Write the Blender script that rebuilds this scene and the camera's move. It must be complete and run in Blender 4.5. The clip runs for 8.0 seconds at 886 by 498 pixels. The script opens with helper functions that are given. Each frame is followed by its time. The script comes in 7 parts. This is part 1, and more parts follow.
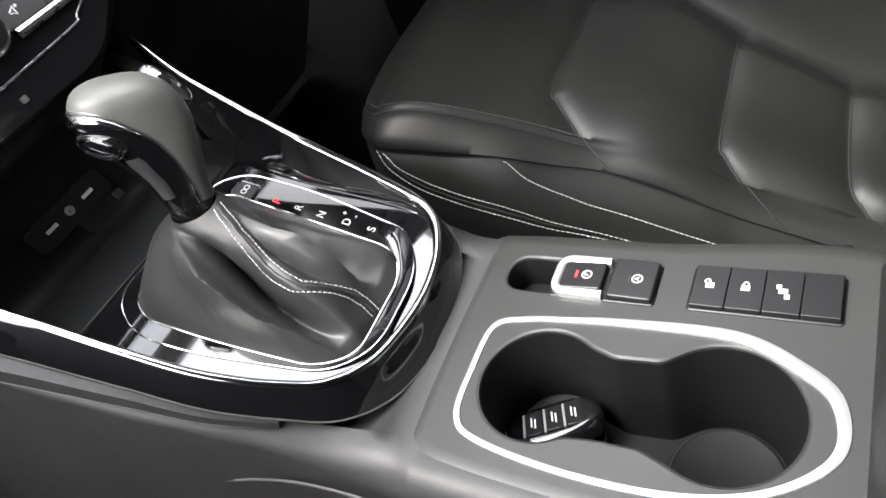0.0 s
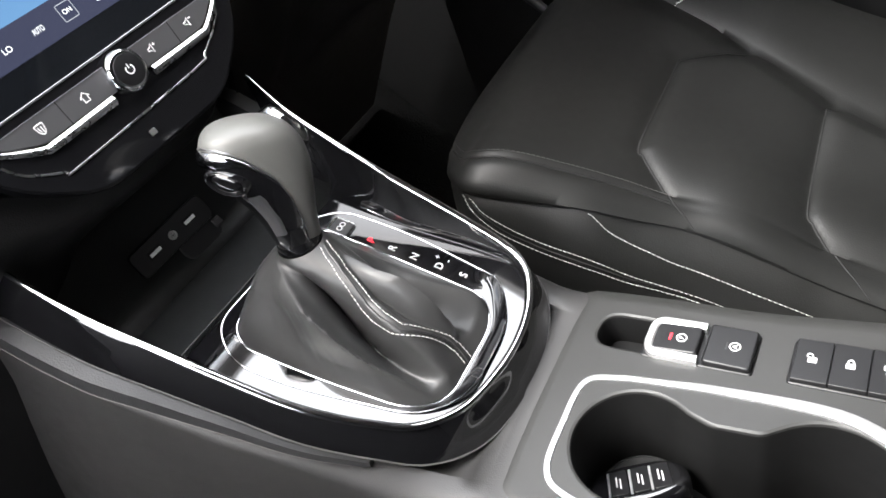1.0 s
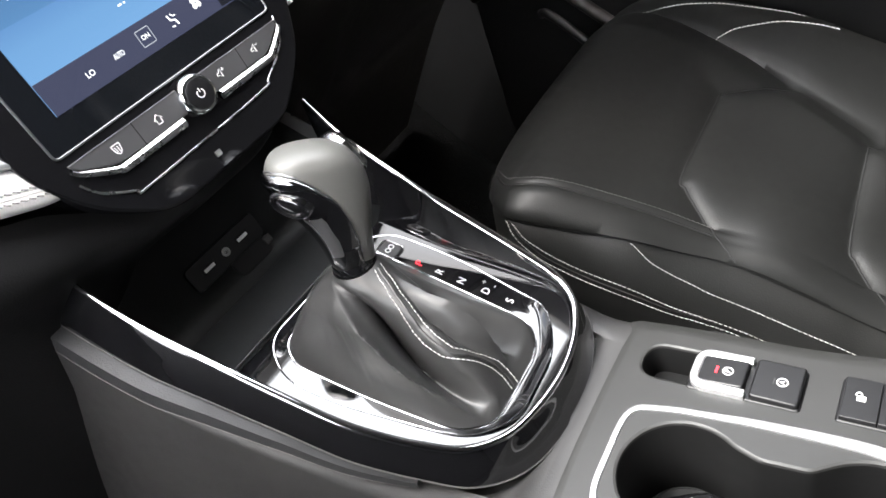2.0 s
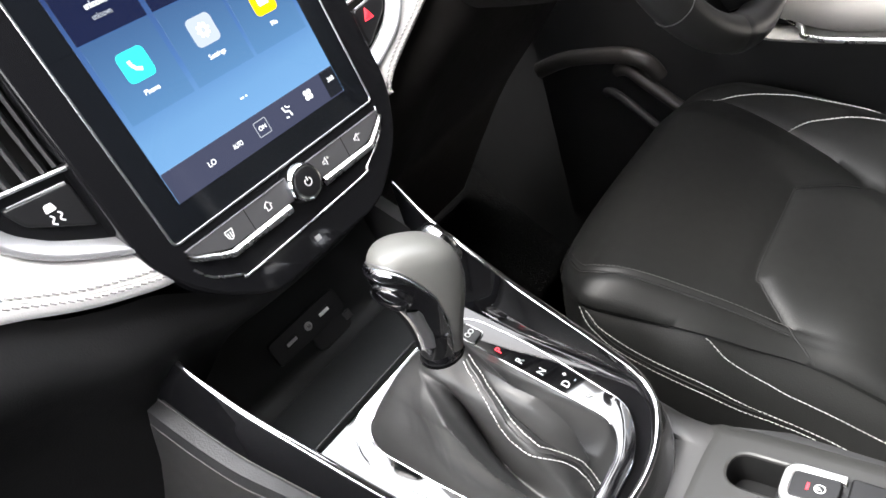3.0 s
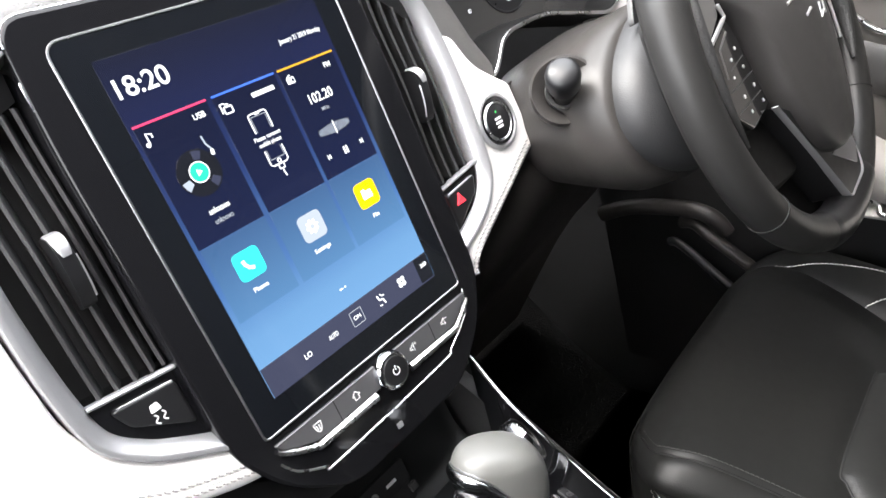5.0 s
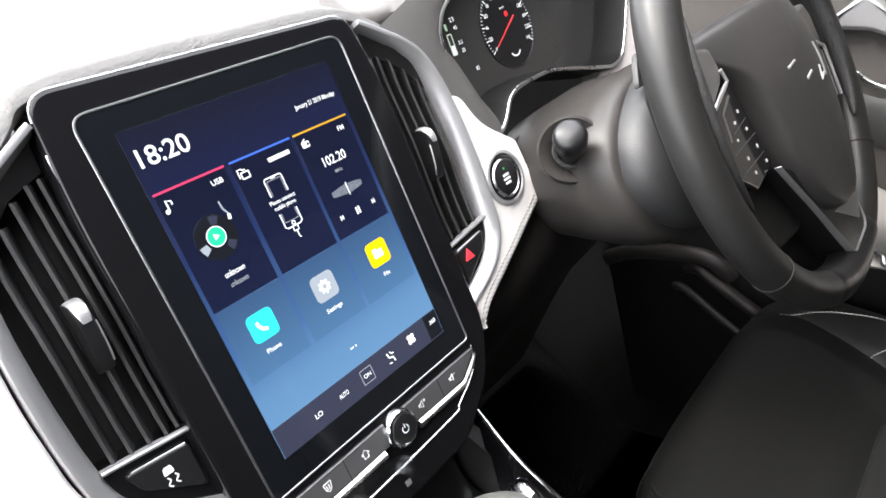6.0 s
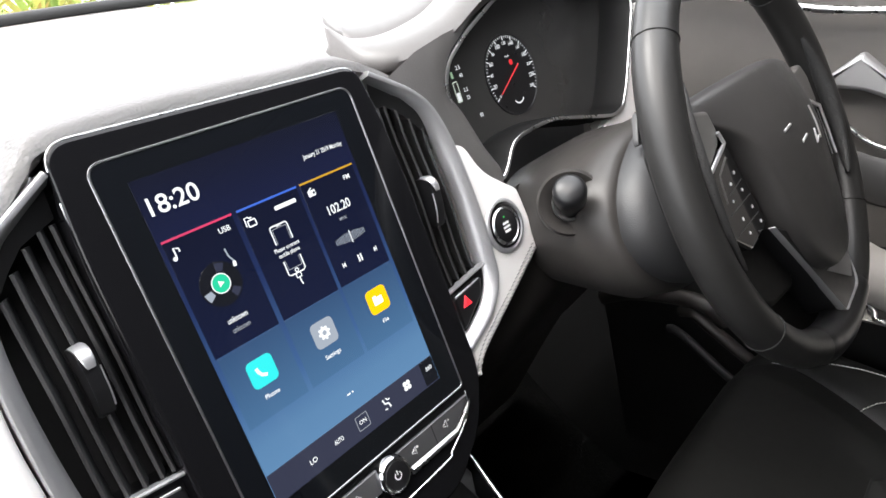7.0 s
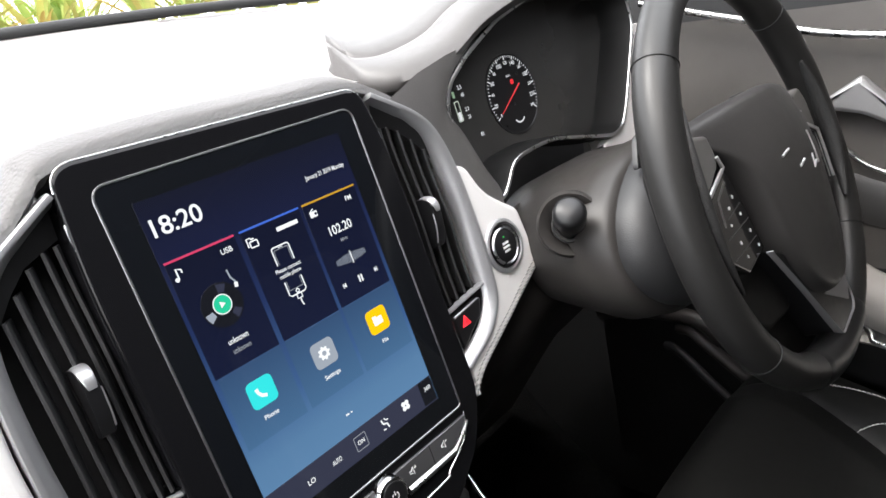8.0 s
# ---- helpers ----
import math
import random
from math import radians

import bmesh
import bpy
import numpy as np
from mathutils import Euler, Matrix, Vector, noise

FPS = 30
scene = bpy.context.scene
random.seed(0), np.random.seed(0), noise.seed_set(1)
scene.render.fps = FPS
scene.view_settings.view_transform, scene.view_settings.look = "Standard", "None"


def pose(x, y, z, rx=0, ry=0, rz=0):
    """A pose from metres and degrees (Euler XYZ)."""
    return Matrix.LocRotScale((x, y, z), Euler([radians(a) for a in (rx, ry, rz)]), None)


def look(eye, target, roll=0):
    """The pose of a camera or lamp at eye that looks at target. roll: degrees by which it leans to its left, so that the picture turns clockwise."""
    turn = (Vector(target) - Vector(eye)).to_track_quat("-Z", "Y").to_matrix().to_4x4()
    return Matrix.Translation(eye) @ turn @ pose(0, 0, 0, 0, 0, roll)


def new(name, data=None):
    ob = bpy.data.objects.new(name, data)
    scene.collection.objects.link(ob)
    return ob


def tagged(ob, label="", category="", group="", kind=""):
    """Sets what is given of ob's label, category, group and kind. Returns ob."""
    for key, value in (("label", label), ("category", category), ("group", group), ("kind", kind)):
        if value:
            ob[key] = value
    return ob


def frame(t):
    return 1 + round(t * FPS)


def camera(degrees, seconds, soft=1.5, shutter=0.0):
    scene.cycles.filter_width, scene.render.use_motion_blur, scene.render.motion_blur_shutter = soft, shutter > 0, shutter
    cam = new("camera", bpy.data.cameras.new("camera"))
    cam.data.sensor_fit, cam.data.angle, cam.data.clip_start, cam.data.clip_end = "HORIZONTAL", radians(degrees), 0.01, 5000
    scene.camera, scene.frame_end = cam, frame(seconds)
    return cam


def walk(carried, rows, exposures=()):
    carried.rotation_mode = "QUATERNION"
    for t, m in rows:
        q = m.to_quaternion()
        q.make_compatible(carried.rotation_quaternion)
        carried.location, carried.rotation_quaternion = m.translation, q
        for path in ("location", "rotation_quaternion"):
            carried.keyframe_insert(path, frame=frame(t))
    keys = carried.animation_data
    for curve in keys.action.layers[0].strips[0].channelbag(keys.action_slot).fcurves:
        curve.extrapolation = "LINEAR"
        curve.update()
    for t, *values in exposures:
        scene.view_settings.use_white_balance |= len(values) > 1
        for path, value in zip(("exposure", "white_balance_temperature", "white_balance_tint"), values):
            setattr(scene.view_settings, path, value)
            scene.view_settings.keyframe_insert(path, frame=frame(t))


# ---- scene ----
# x to the driver's side, y to the nose of the car, z up; the cabin floor is z = 0
cam = camera(66.0, 8.0, soft=1.6)
ROWS = [
    (0.0, -0.2252, -0.5098, 0.7896, -47.75, -42.66, -25.03),
    (0.5, -0.2321, -0.4819, 0.8121, -46.89, -40.32, -22.73),
    (1.0, -0.2408, -0.4717, 0.8209, -45.83, -39.39, -22.21),
    (2.5, -0.2615, -0.4388, 0.8598, -44.42, -35.59, -19.7),
    (3.0, -0.2644, -0.4168, 0.8853, -43.75, -33.11, -18.3),
    (3.5, -0.2663, -0.4067, 0.903, -43.46, -31.05, -17.41),
    (4.0, -0.2606, -0.3915, 0.9251, -43.35, -28.85, -16.07),
    (4.5, -0.2539, -0.3801, 0.9455, -43.15, -26.8, -15.52),
    (5.0, -0.2481, -0.375, 0.9622, -43.04, -25.19, -14.86),
    (6.5, -0.2465, -0.3745, 0.9974, -43.83, -21.76, -13.51),
    (7.0, -0.2459, -0.3772, 1.0099, -44.22, -20.96, -11.95),
    (7.5, -0.2453, -0.3781, 1.0189, -44.6, -20.27, -11.25),
    (8.0, -0.2454, -0.3774, 1.0202, -44.53, -20.25, -11.18),
]
walk(cam, [(t, pose(x, y, z, 90 + pitch, 0, yaw) @ pose(0, 0, 0, 0, 0, roll)) for t, x, y, z, yaw, pitch, roll in ROWS],
     exposures=[(0.0, 2.38), (1.0, 2.52), (2.5, 2.68), (3.5, 2.84), (5.0, 2.74), (6.5, 2.1), (8.0, 1.65)])

# ---- light: bright overcast day outside the open car ----
world = bpy.data.worlds.new("overcast_sky")
scene.world = world
world.use_nodes = True
wn, wl = world.node_tree.nodes, world.node_tree.links
sky = wn.new("ShaderNodeTexSky")
sky.sky_type = "NISHITA"
sky.sun_disc = False
sky.sun_elevation, sky.sun_rotation = radians(62), radians(250)
sky.air_density, sky.dust_density, sky.ozone_density = 1.0, 5.0, 1.0
grey = wn.new("ShaderNodeMixRGB")
grey.inputs[0].default_value = 0.72
grey.inputs[2].default_value = (15.0, 15.2, 15.6, 1)
wl.new(sky.outputs[0], grey.inputs[1])
wl.new(grey.outputs[0], wn["Background"].inputs[0])
wn["Background"].inputs[1].default_value = 0.15
sun = new("sun", bpy.data.lights.new("sun", "SUN"))
sun.data.energy, sun.data.angle, sun.data.color = 1.9, radians(25), (1.0, 0.97, 0.92)
sun.matrix_world = look((-2.2, 2.0, 5), (0, 0, 0.6))


# ---- builders ----
def thing(name, label, category, at=(0, 0, 0), group="", kind=""):
    ob = new(name)
    ob.empty_display_size = 0.05
    ob.matrix_basis = Matrix.Translation(at)
    return tagged(ob, label, category, group, kind)
from mathutils.bvhtree import BVHTree
import functools


def base_of(parent):
    m = parent.matrix_basis.copy()
    if parent.parent:
        m = parent.parent.matrix_basis @ parent.matrix_parent_inverse @ m
    return m


def finish(me, material, angle=38):
    if material:
        me.materials.append(material)
    me.polygons.foreach_set("use_smooth", [True] * len(me.polygons))
    me.set_sharp_from_angle(angle=radians(angle))
    me.update()
    return me


def part(name, bm, material, parent=None, label="", angle=38, kind=""):
    """One mesh object from a bmesh in world metres, under a thing or a part."""
    bmesh.ops.recalc_face_normals(bm, faces=bm.faces)
    level = [len(f.verts) == 3 and any(g is not f and len(g.verts) == 3 and g.normal.dot(f.normal) > 0.999999 for e in f.edges for g in e.link_faces) for f in bm.faces]
    me = bpy.data.meshes.new(name)
    bm.to_mesh(me)
    bm.free()
    ob = new(name, finish(me, material, angle))
    for poly, still in zip(me.polygons, level):
        if still:
            poly.use_smooth = False
    if parent:
        ob.parent = parent
        ob.matrix_parent_inverse = base_of(parent).inverted()
    return tagged(ob, label=label, kind=kind)


def spline(pts, n=8, closed=False):
    """Catmull-Rom curve through the points."""
    p = [Vector(q) for q in pts]
    k = len(p)
    out = []
    for i in range(k if closed else k - 1):
        a, b, c, d = (p[(i - 1) % k], p[i], p[(i + 1) % k], p[(i + 2) % k]) if closed else (p[max(i - 1, 0)], p[i], p[i + 1], p[min(i + 2, k - 1)])
        for j in range(n):
            t = j / n
            out.append(0.5 * ((2 * b) + (c - a) * t + (2 * a - 5 * b + 4 * c - d) * t * t + (3 * b - a - 3 * c + d) * t ** 3))
    if not closed:
        out.append(p[-1].copy())
    return out


def lerp_table(table, v):
    """Smooth value between the rows (key, value...) of a table."""
    if v <= table[0][0]:
        return table[0][1:] if len(table[0]) > 2 else table[0][1]
    for a, b in zip(table, table[1:]):
        if v <= b[0]:
            t = (v - a[0]) / (b[0] - a[0])
            r = [x + (y - x) * t for x, y in zip(a[1:], b[1:])]
            return r if len(r) > 1 else r[0]
    return table[-1][1:] if len(table[-1]) > 2 else table[-1][1]


def smooth_table(table, n=10):
    """The same table with its rows joined by a curve."""
    k = len(table[0])
    return [tuple(v[:k]) for v in spline([Vector((*row, 0.0)[:3]) if k < 3 else Vector(row) for row in table], n)]


def rounded(pts, r, n=5):
    """2D outline with every corner rounded by r (or by its own third value)."""
    out, k = [], len(pts)
    for i in range(k):
        p0, p, p1 = Vector(pts[i - 1][:2]), Vector(pts[i][:2]), Vector(pts[(i + 1) % k][:2])
        q = pts[i][2] if len(pts[i]) > 2 else r
        a, b = (p0 - p), (p1 - p)
        d = min(q, a.length * 0.48, b.length * 0.48)
        s, e = p + a.normalized() * d, p + b.normalized() * d
        for j in range(n + 1):
            t = j / n
            out.append((s * (1 - t) + p * t) * (1 - t) + (p * (1 - t) + e * t) * t)
    return [(v.x, v.y) for v in out]


def box2(u0, u1, v0, v1, r=0.002, n=4):
    return rounded([(u0, v0), (u1, v0), (u1, v1), (u0, v1)], r, n)


def circle2(u, v, r, n=32, ry=None):
    return [(u + r * math.cos(i * math.tau / n), v + (ry or r) * math.sin(i * math.tau / n)) for i in range(n)]


def loft(bm, loops, closed=True, cap_start=False, cap_end=False, ring=False):
    """Skin of quads through loops with equal numbers of points."""
    rows = [[bm.verts.new(p) for p in loop] for loop in loops]
    k = len(rows[0])
    pairs = list(zip(rows, rows[1:])) + ([(rows[-1], rows[0])] if ring else [])
    for a, b in pairs:
        for i in range(k if closed else k - 1):
            j = (i + 1) % k
            bm.faces.new((a[i], a[j], b[j], b[i]))
    if cap_start:
        bm.faces.new(rows[0])
    if cap_end:
        bm.faces.new(rows[-1][::-1])
    return rows


def inset2(outline, d):
    """Outline moved inwards by d along its normals."""
    k = len(outline)
    area = sum(outline[i - 1][0] * outline[i][1] - outline[i][0] * outline[i - 1][1] for i in range(k))
    s = 1 if area > 0 else -1
    out = []
    for i in range(k):
        a, b = Vector(outline[i - 1]), Vector(outline[(i + 1) % k])
        t = (b - a)
        t = t.normalized() if t.length > 1e-9 else Vector((1, 0))
        out.append((outline[i][0] - t.y * d * s, outline[i][1] + t.x * d * s))
    return out


def slab(bm, outline, w0, w1, frame_m, edge=0.001, steps=2, hole=None, bottom=True):
    """Plate with rounded front edges: outline (u, v), from w0 up to w1 in a frame."""
    loops = [[frame_m @ Vector((u, v, w0)) for u, v in outline]]
    for i in range(steps + 1):
        a = (math.pi / 2) * i / steps
        o = inset2(outline, edge * (1 - math.cos(a)))
        loops.append([frame_m @ Vector((u, v, w1 - edge + edge * math.sin(a))) for u, v in o])
    rows = loft(bm, loops)
    fill(bm, rows[-1])
    if bottom:
        fill(bm, rows[0])
    return rows


def inside(x, y, poly):
    hit = False
    for (x0, y0), (x1, y1) in zip(poly, poly[1:] + poly[:1]):
        if (y0 > y) != (y1 > y) and x < x0 + (x1 - x0) * (y - y0) / (y1 - y0):
            hit = not hit
    return hit


def fill(bm, *rows):
    """Flat faces inside loops of vertices; further loops are holes."""
    edges = []
    for row in rows:
        for a, b in zip(row, row[1:] + row[:1]):
            edges.append(bm.edges.get((a, b)) or bm.edges.new((a, b)))
    if len(rows) == 1 and len(rows[0]) <= 4:
        bm.faces.new(rows[0])
    else:
        made = bmesh.ops.triangle_fill(bm, use_beauty=True, edges=edges)["geom"]
        gaps = [[(v.co.x, v.co.y) for v in row] for row in rows[1:]]
        lost = []
        for f in made:
            if gaps and isinstance(f, bmesh.types.BMFace):
                c = f.calc_center_median()
                if any(inside(c.x, c.y, g) for g in gaps):
                    lost.append(f)
        if lost:
            bmesh.ops.delete(bm, geom=lost, context="FACES_ONLY")


def sweep(bm, path, profile, closed=False, up=Vector((0, 0, 1)), scale=None):
    """Profile (side, up) carried along a path; up gives the profile's own up."""
    k = len(path)
    loops = []
    for i, p in enumerate(path):
        a = path[i - 1] if (closed or i) else path[0]
        b = path[(i + 1) % k] if (closed or i < k - 1) else path[-1]
        t = (b - a).normalized()
        upv = up(i / (k - 1)) if callable(up) else up
        side = t.cross(upv).normalized()
        top = side.cross(t).normalized()
        f = scale(i / (k - 1)) if scale else 1.0
        loops.append([p + side * (s * f) + top * (h * f) for s, h in profile])
    return loft(bm, loops, ring=closed, cap_start=not closed, cap_end=not closed)


def oval(rx, ry, n=10):
    return [(rx * math.cos(i * math.tau / n), ry * math.sin(i * math.tau / n)) for i in range(n)]


def grid(bm, f, nu, nv):
    """Sheet from f(u, v), u and v from 0 to 1."""
    rows = [[bm.verts.new(f(i / nu, j / nv)) for i in range(nu + 1)] for j in range(nv + 1)]
    for a, b in zip(rows, rows[1:]):
        for i in range(nu):
            bm.faces.new((a[i], a[i + 1], b[i + 1], b[i]))
    return rows


def revolve(bm, prof, frame_m, n=32):
    """Profile (radius, height) turned about the frame's third axis; closed where the radius is 0."""
    rows = []
    for r, h in prof:
        rows.append([bm.verts.new(frame_m @ Vector((0, 0, h)))] if r < 1e-6 else
                    [bm.verts.new(frame_m @ Vector((r * math.cos(i * math.tau / n), r * math.sin(i * math.tau / n), h))) for i in range(n)])
    for a, b in zip(rows, rows[1:]):
        for i in range(n):
            j = (i + 1) % n
            if len(a) == 1 and len(b) == 1:
                continue
            if len(a) == 1:
                bm.faces.new((a[0], b[i], b[j]))
            elif len(b) == 1:
                bm.faces.new((a[i], a[j], b[0]))
            else:
                bm.faces.new((a[i], a[j], b[j], b[i]))


def solid_box(bm, x0, x1, y0, y1, z0, z1, edge=0.0):
    fm = Matrix.Translation((0, 0, 0))
    if edge:
        slab(bm, box2(x0, x1, y0, y1, edge * 2, 3), z0, z1, fm, edge)
    else:
        slab(bm, [(x0, y0), (x1, y0), (x1, y1), (x0, y1)], z0, z1, fm, 0.0005, 1)


def resample(path, step):
    """Points at even steps along a path, with directions."""
    out, left = [], 0.0
    for a, b in zip(path, path[1:]):
        d = (b - a).length
        while left <= d and d > 0:
            out.append((a + (b - a) * (left / d), (b - a).normalized()))
            left += step
        left -= d
    return out


def stitches(path, normal, pitch=0.0052, length=0.0040, r=0.00055, slant=0.0):
    """A bmesh of short threads lying along a path, a little proud of the surface."""
    bm = bmesh.new()
    for p, t in resample(path, pitch):
        nrm = normal(p) if callable(normal) else Vector(normal)
        side = t.cross(nrm).normalized()
        d = (t + side * slant).normalized()
        pts = [p - d * length * 0.5 - nrm * 0.0002, p - d * length * 0.25 + nrm * 0.0006, p + d * length * 0.25 + nrm * 0.0006, p + d * length * 0.5 - nrm * 0.0002]
        sweep(bm, pts, oval(r, r * 0.9, 6), up=nrm)
    return bm


def letters(name, text, m, size, material, parent, width=None, label="", depth=0.0, align="CENTER", bold=0.012):
    """Flat lettering in the built-in font as a mesh, centred on the frame m; width fits it."""
    cu = bpy.data.curves.new(name, "FONT")
    cu.body, cu.size, cu.align_x, cu.align_y, cu.extrude = text, size, align, "CENTER", depth
    cu.offset = size * bold
    tmp = bpy.data.objects.new(name, cu)
    me = bpy.data.meshes.new_from_object(tmp)
    me.name = name
    bpy.data.objects.remove(tmp)
    if width:
        xs = [v.co.x for v in me.vertices]
        k = width / max(max(xs) - min(xs), 1e-6)
        me.transform(Matrix.Diagonal((k, 1, 1, 1)))
    me.transform(m)
    me.materials.clear()
    me.materials.append(material)
    ob = new(name, me)
    if parent:
        ob.parent = parent
        ob.matrix_parent_inverse = base_of(parent).inverted()
    return tagged(ob, label=label)


def flat(name, outline, w, frame_m, material, parent, label="", thick=0.0003):
    bm = bmesh.new()
    slab(bm, outline, w, w + thick, frame_m, thick * 0.3, 1)
    return part(name, bm, material, parent, label)


# ---- materials ----
def material(name, base, rough=0.5, metal=0.0, grain=0.0, grain_size=0.001, vary=0.12, spec=0.5, coat=0.0, leather=False, glow=None, wear=0.08, patch=0.05):
    m = bpy.data.materials.new(name)
    m.use_nodes = True
    nt = m.node_tree
    n, l = nt.nodes, nt.links
    b = n["Principled BSDF"]
    b.inputs["Roughness"].default_value = rough
    b.inputs["Metallic"].default_value = metal
    b.inputs["Specular IOR Level"].default_value = spec
    b.inputs["Coat Weight"].default_value = coat
    b.inputs["Coat Roughness"].default_value = 0.03
    tc = n.new("ShaderNodeTexCoord")
    big = n.new("ShaderNodeTexNoise")
    big.inputs["Scale"].default_value = 1 / patch
    big.inputs["Detail"].default_value = 5
    l.new(tc.outputs["Object"], big.inputs["Vector"])
    ramp = n.new("ShaderNodeMapRange")
    ramp.inputs["To Min"].default_value, ramp.inputs["To Max"].default_value = 1 - vary, 1 + vary
    l.new(big.outputs["Fac"], ramp.inputs["Value"])
    mul = n.new("ShaderNodeVectorMath")
    mul.operation = "SCALE"
    mul.inputs[0].default_value = base
    l.new(ramp.outputs[0], mul.inputs["Scale"])
    l.new(mul.outputs[0], b.inputs["Base Color"])
    fine = n.new("ShaderNodeTexNoise")
    fine.inputs["Scale"].default_value = 1 / 0.012
    fine.inputs["Detail"].default_value = 6
    l.new(tc.outputs["Object"], fine.inputs["Vector"])
    rr = n.new("ShaderNodeMapRange")
    rr.inputs["To Min"].default_value, rr.inputs["To Max"].default_value = max(rough - wear, 0.02), rough + wear
    l.new(fine.outputs["Fac"], rr.inputs["Value"])
    l.new(rr.outputs[0], b.inputs["Roughness"])
    if grain:
        if leather:
            tex = n.new("ShaderNodeTexVoronoi")
            tex.feature = "SMOOTH_F1"
            out = tex.outputs["Distance"]
        else:
            tex = n.new("ShaderNodeTexNoise")
            tex.inputs["Detail"].default_value = 3
            out = tex.outputs["Fac"]
        tex.inputs["Scale"].default_value = 1 / grain_size
        l.new(tc.outputs["Object"], tex.inputs["Vector"])
        bump = n.new("ShaderNodeBump")
        bump.inputs["Strength"].default_value = grain
        bump.inputs["Distance"].default_value = grain_size * 0.4
        l.new(out, bump.inputs["Height"])
        l.new(bump.outputs[0], b.inputs["Normal"])
    if glow:
        b.inputs["Emission Color"].default_value = (*glow[:3], 1)
        b.inputs["Emission Strength"].default_value = glow[3]
    return m


SOFT_BLACK = material("black_soft_plastic", (0.027, 0.027, 0.028), 0.48, grain=0.35, grain_size=0.0011, leather=True)
GREY_PLASTIC = material("charcoal_grained_plastic", (0.045, 0.044, 0.044), 0.46, grain=0.3, grain_size=0.0009, leather=True)
DECK_PLASTIC = material("dark_grey_deck_plastic", (0.033, 0.033, 0.032), 0.45, grain=0.15, grain_size=0.0006)
KEY_PLASTIC = material("black_switch_plastic", (0.011, 0.011, 0.012), 0.36, grain=0.08, grain_size=0.0005)
PIANO = material("piano_black_lacquer", (0.006, 0.006, 0.007), 0.05, spec=0.9, coat=1.0, wear=0.03, vary=0.05)
CHROME = material("bright_chrome", (0.82, 0.83, 0.85), 0.09, 1.0, wear=0.04, vary=0.03)
BRIGHT = material("bright_satin_trim", (0.72, 0.72, 0.725), 0.34, 0.72, wear=0.04, vary=0.03)
SATIN = material("satin_silver_trim", (0.72, 0.72, 0.72), 0.28, 1.0, wear=0.06, vary=0.04, grain=0.03, grain_size=0.0004)
LEATHER = material("black_leather", (0.0110, 0.0113, 0.0108), 0.49, grain=0.22, grain_size=0.0012, leather=True, vary=0.18)
BOOT_LEATHER = material("black_gaiter_leather", (0.0430, 0.0430, 0.0430), 0.37, grain=0.12, grain_size=0.0009, leather=True, vary=0.18)
WHITE_LEATHER = material("off_white_leather", (0.78, 0.76, 0.74), 0.5, grain=0.2, grain_size=0.0012, leather=True, vary=0.04)
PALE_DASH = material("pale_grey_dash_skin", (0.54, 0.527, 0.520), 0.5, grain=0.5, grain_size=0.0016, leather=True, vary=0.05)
KNOB_GREY = material("grey_soft_leather", (0.125, 0.125, 0.118), 0.38, grain=0.1, grain_size=0.0008, leather=True)
WHEEL_LEATHER = material("black_smooth_wheel_leather", (0.021, 0.0205, 0.020), 0.42, spec=0.40, grain=0.15, grain_size=0.001, leather=True)
THREAD = material("white_thread", (0.78, 0.77, 0.74), 0.7, vary=0.1, patch=0.004)
GREY_THREAD = material("grey_thread", (0.30, 0.29, 0.28), 0.7, vary=0.1, patch=0.004)
# dash skin darkened: the shade on the roll's cabin side is in the colour
SHADED_ROLL = material("shaded_pebbled_dash_skin", (0.25, 0.243, 0.240), 0.5, grain=0.7, grain_size=0.0022, leather=True, vary=0.06)
DARK_THREAD = material("dark_grey_thread", (0.085, 0.085, 0.082), 0.7)
RUBBER = material("black_rubber", (0.014, 0.014, 0.014), 0.7, grain=0.1, grain_size=0.0006)
CARPET = material("black_carpet", (0.024, 0.024, 0.025), 0.95, grain=1.0, grain_size=0.004, vary=0.5, patch=0.01)
HEADLINER = material("grey_headliner", (0.16, 0.157, 0.152), 0.9, grain=0.3, grain_size=0.002)
WHITE_INK = material("white_print", (0.8, 0.8, 0.8), 0.5, vary=0.03)
RED_INK = material("red_print", (0.7, 0.03, 0.04), 0.5, glow=(0.9, 0.03, 0.05, 0.5))
# black plastic with the deep shade of cups and gaps in its colour
DEEP_BLACK = material("blackened_plastic", (0.006, 0.006, 0.006), 0.62, spec=0.25, grain=0.1, grain_size=0.0006)
VENT_SILVER = material("satin_silver_paint", (0.46, 0.46, 0.47), 0.36, 0.65, wear=0.03, vary=0.03)
HOUSING = material("black_housing_plastic", (0.007, 0.007, 0.008), 0.10, spec=0.28, wear=0.03, vary=0.05)
DIM_LINE = material("dim_steel_line", (0.30, 0.30, 0.31), 0.35, 0.9)
SLAT_GREY = material("charcoal_slat_plastic", (0.036, 0.036, 0.037), 0.36, grain=0.08, grain_size=0.0005)
JOINT = material("grey_joint_edge", (0.10, 0.097, 0.094), 0.45)
# soft plastic darkened: the shadow lying in the tray is part of this colour
TRAY_BLACK = material("shaded_blue_black_plastic", (0.0105, 0.0115, 0.0122), 0.42, grain=0.25, grain_size=0.0010, leather=True)
STEEL = material("brushed_steel_contacts", (0.7, 0.7, 0.68), 0.3, 1.0)
BROWN_BLACK = material("brown_black_plastic", (0.036, 0.033, 0.031), 0.40, spec=0.4, grain=0.3, grain_size=0.0010, leather=True)


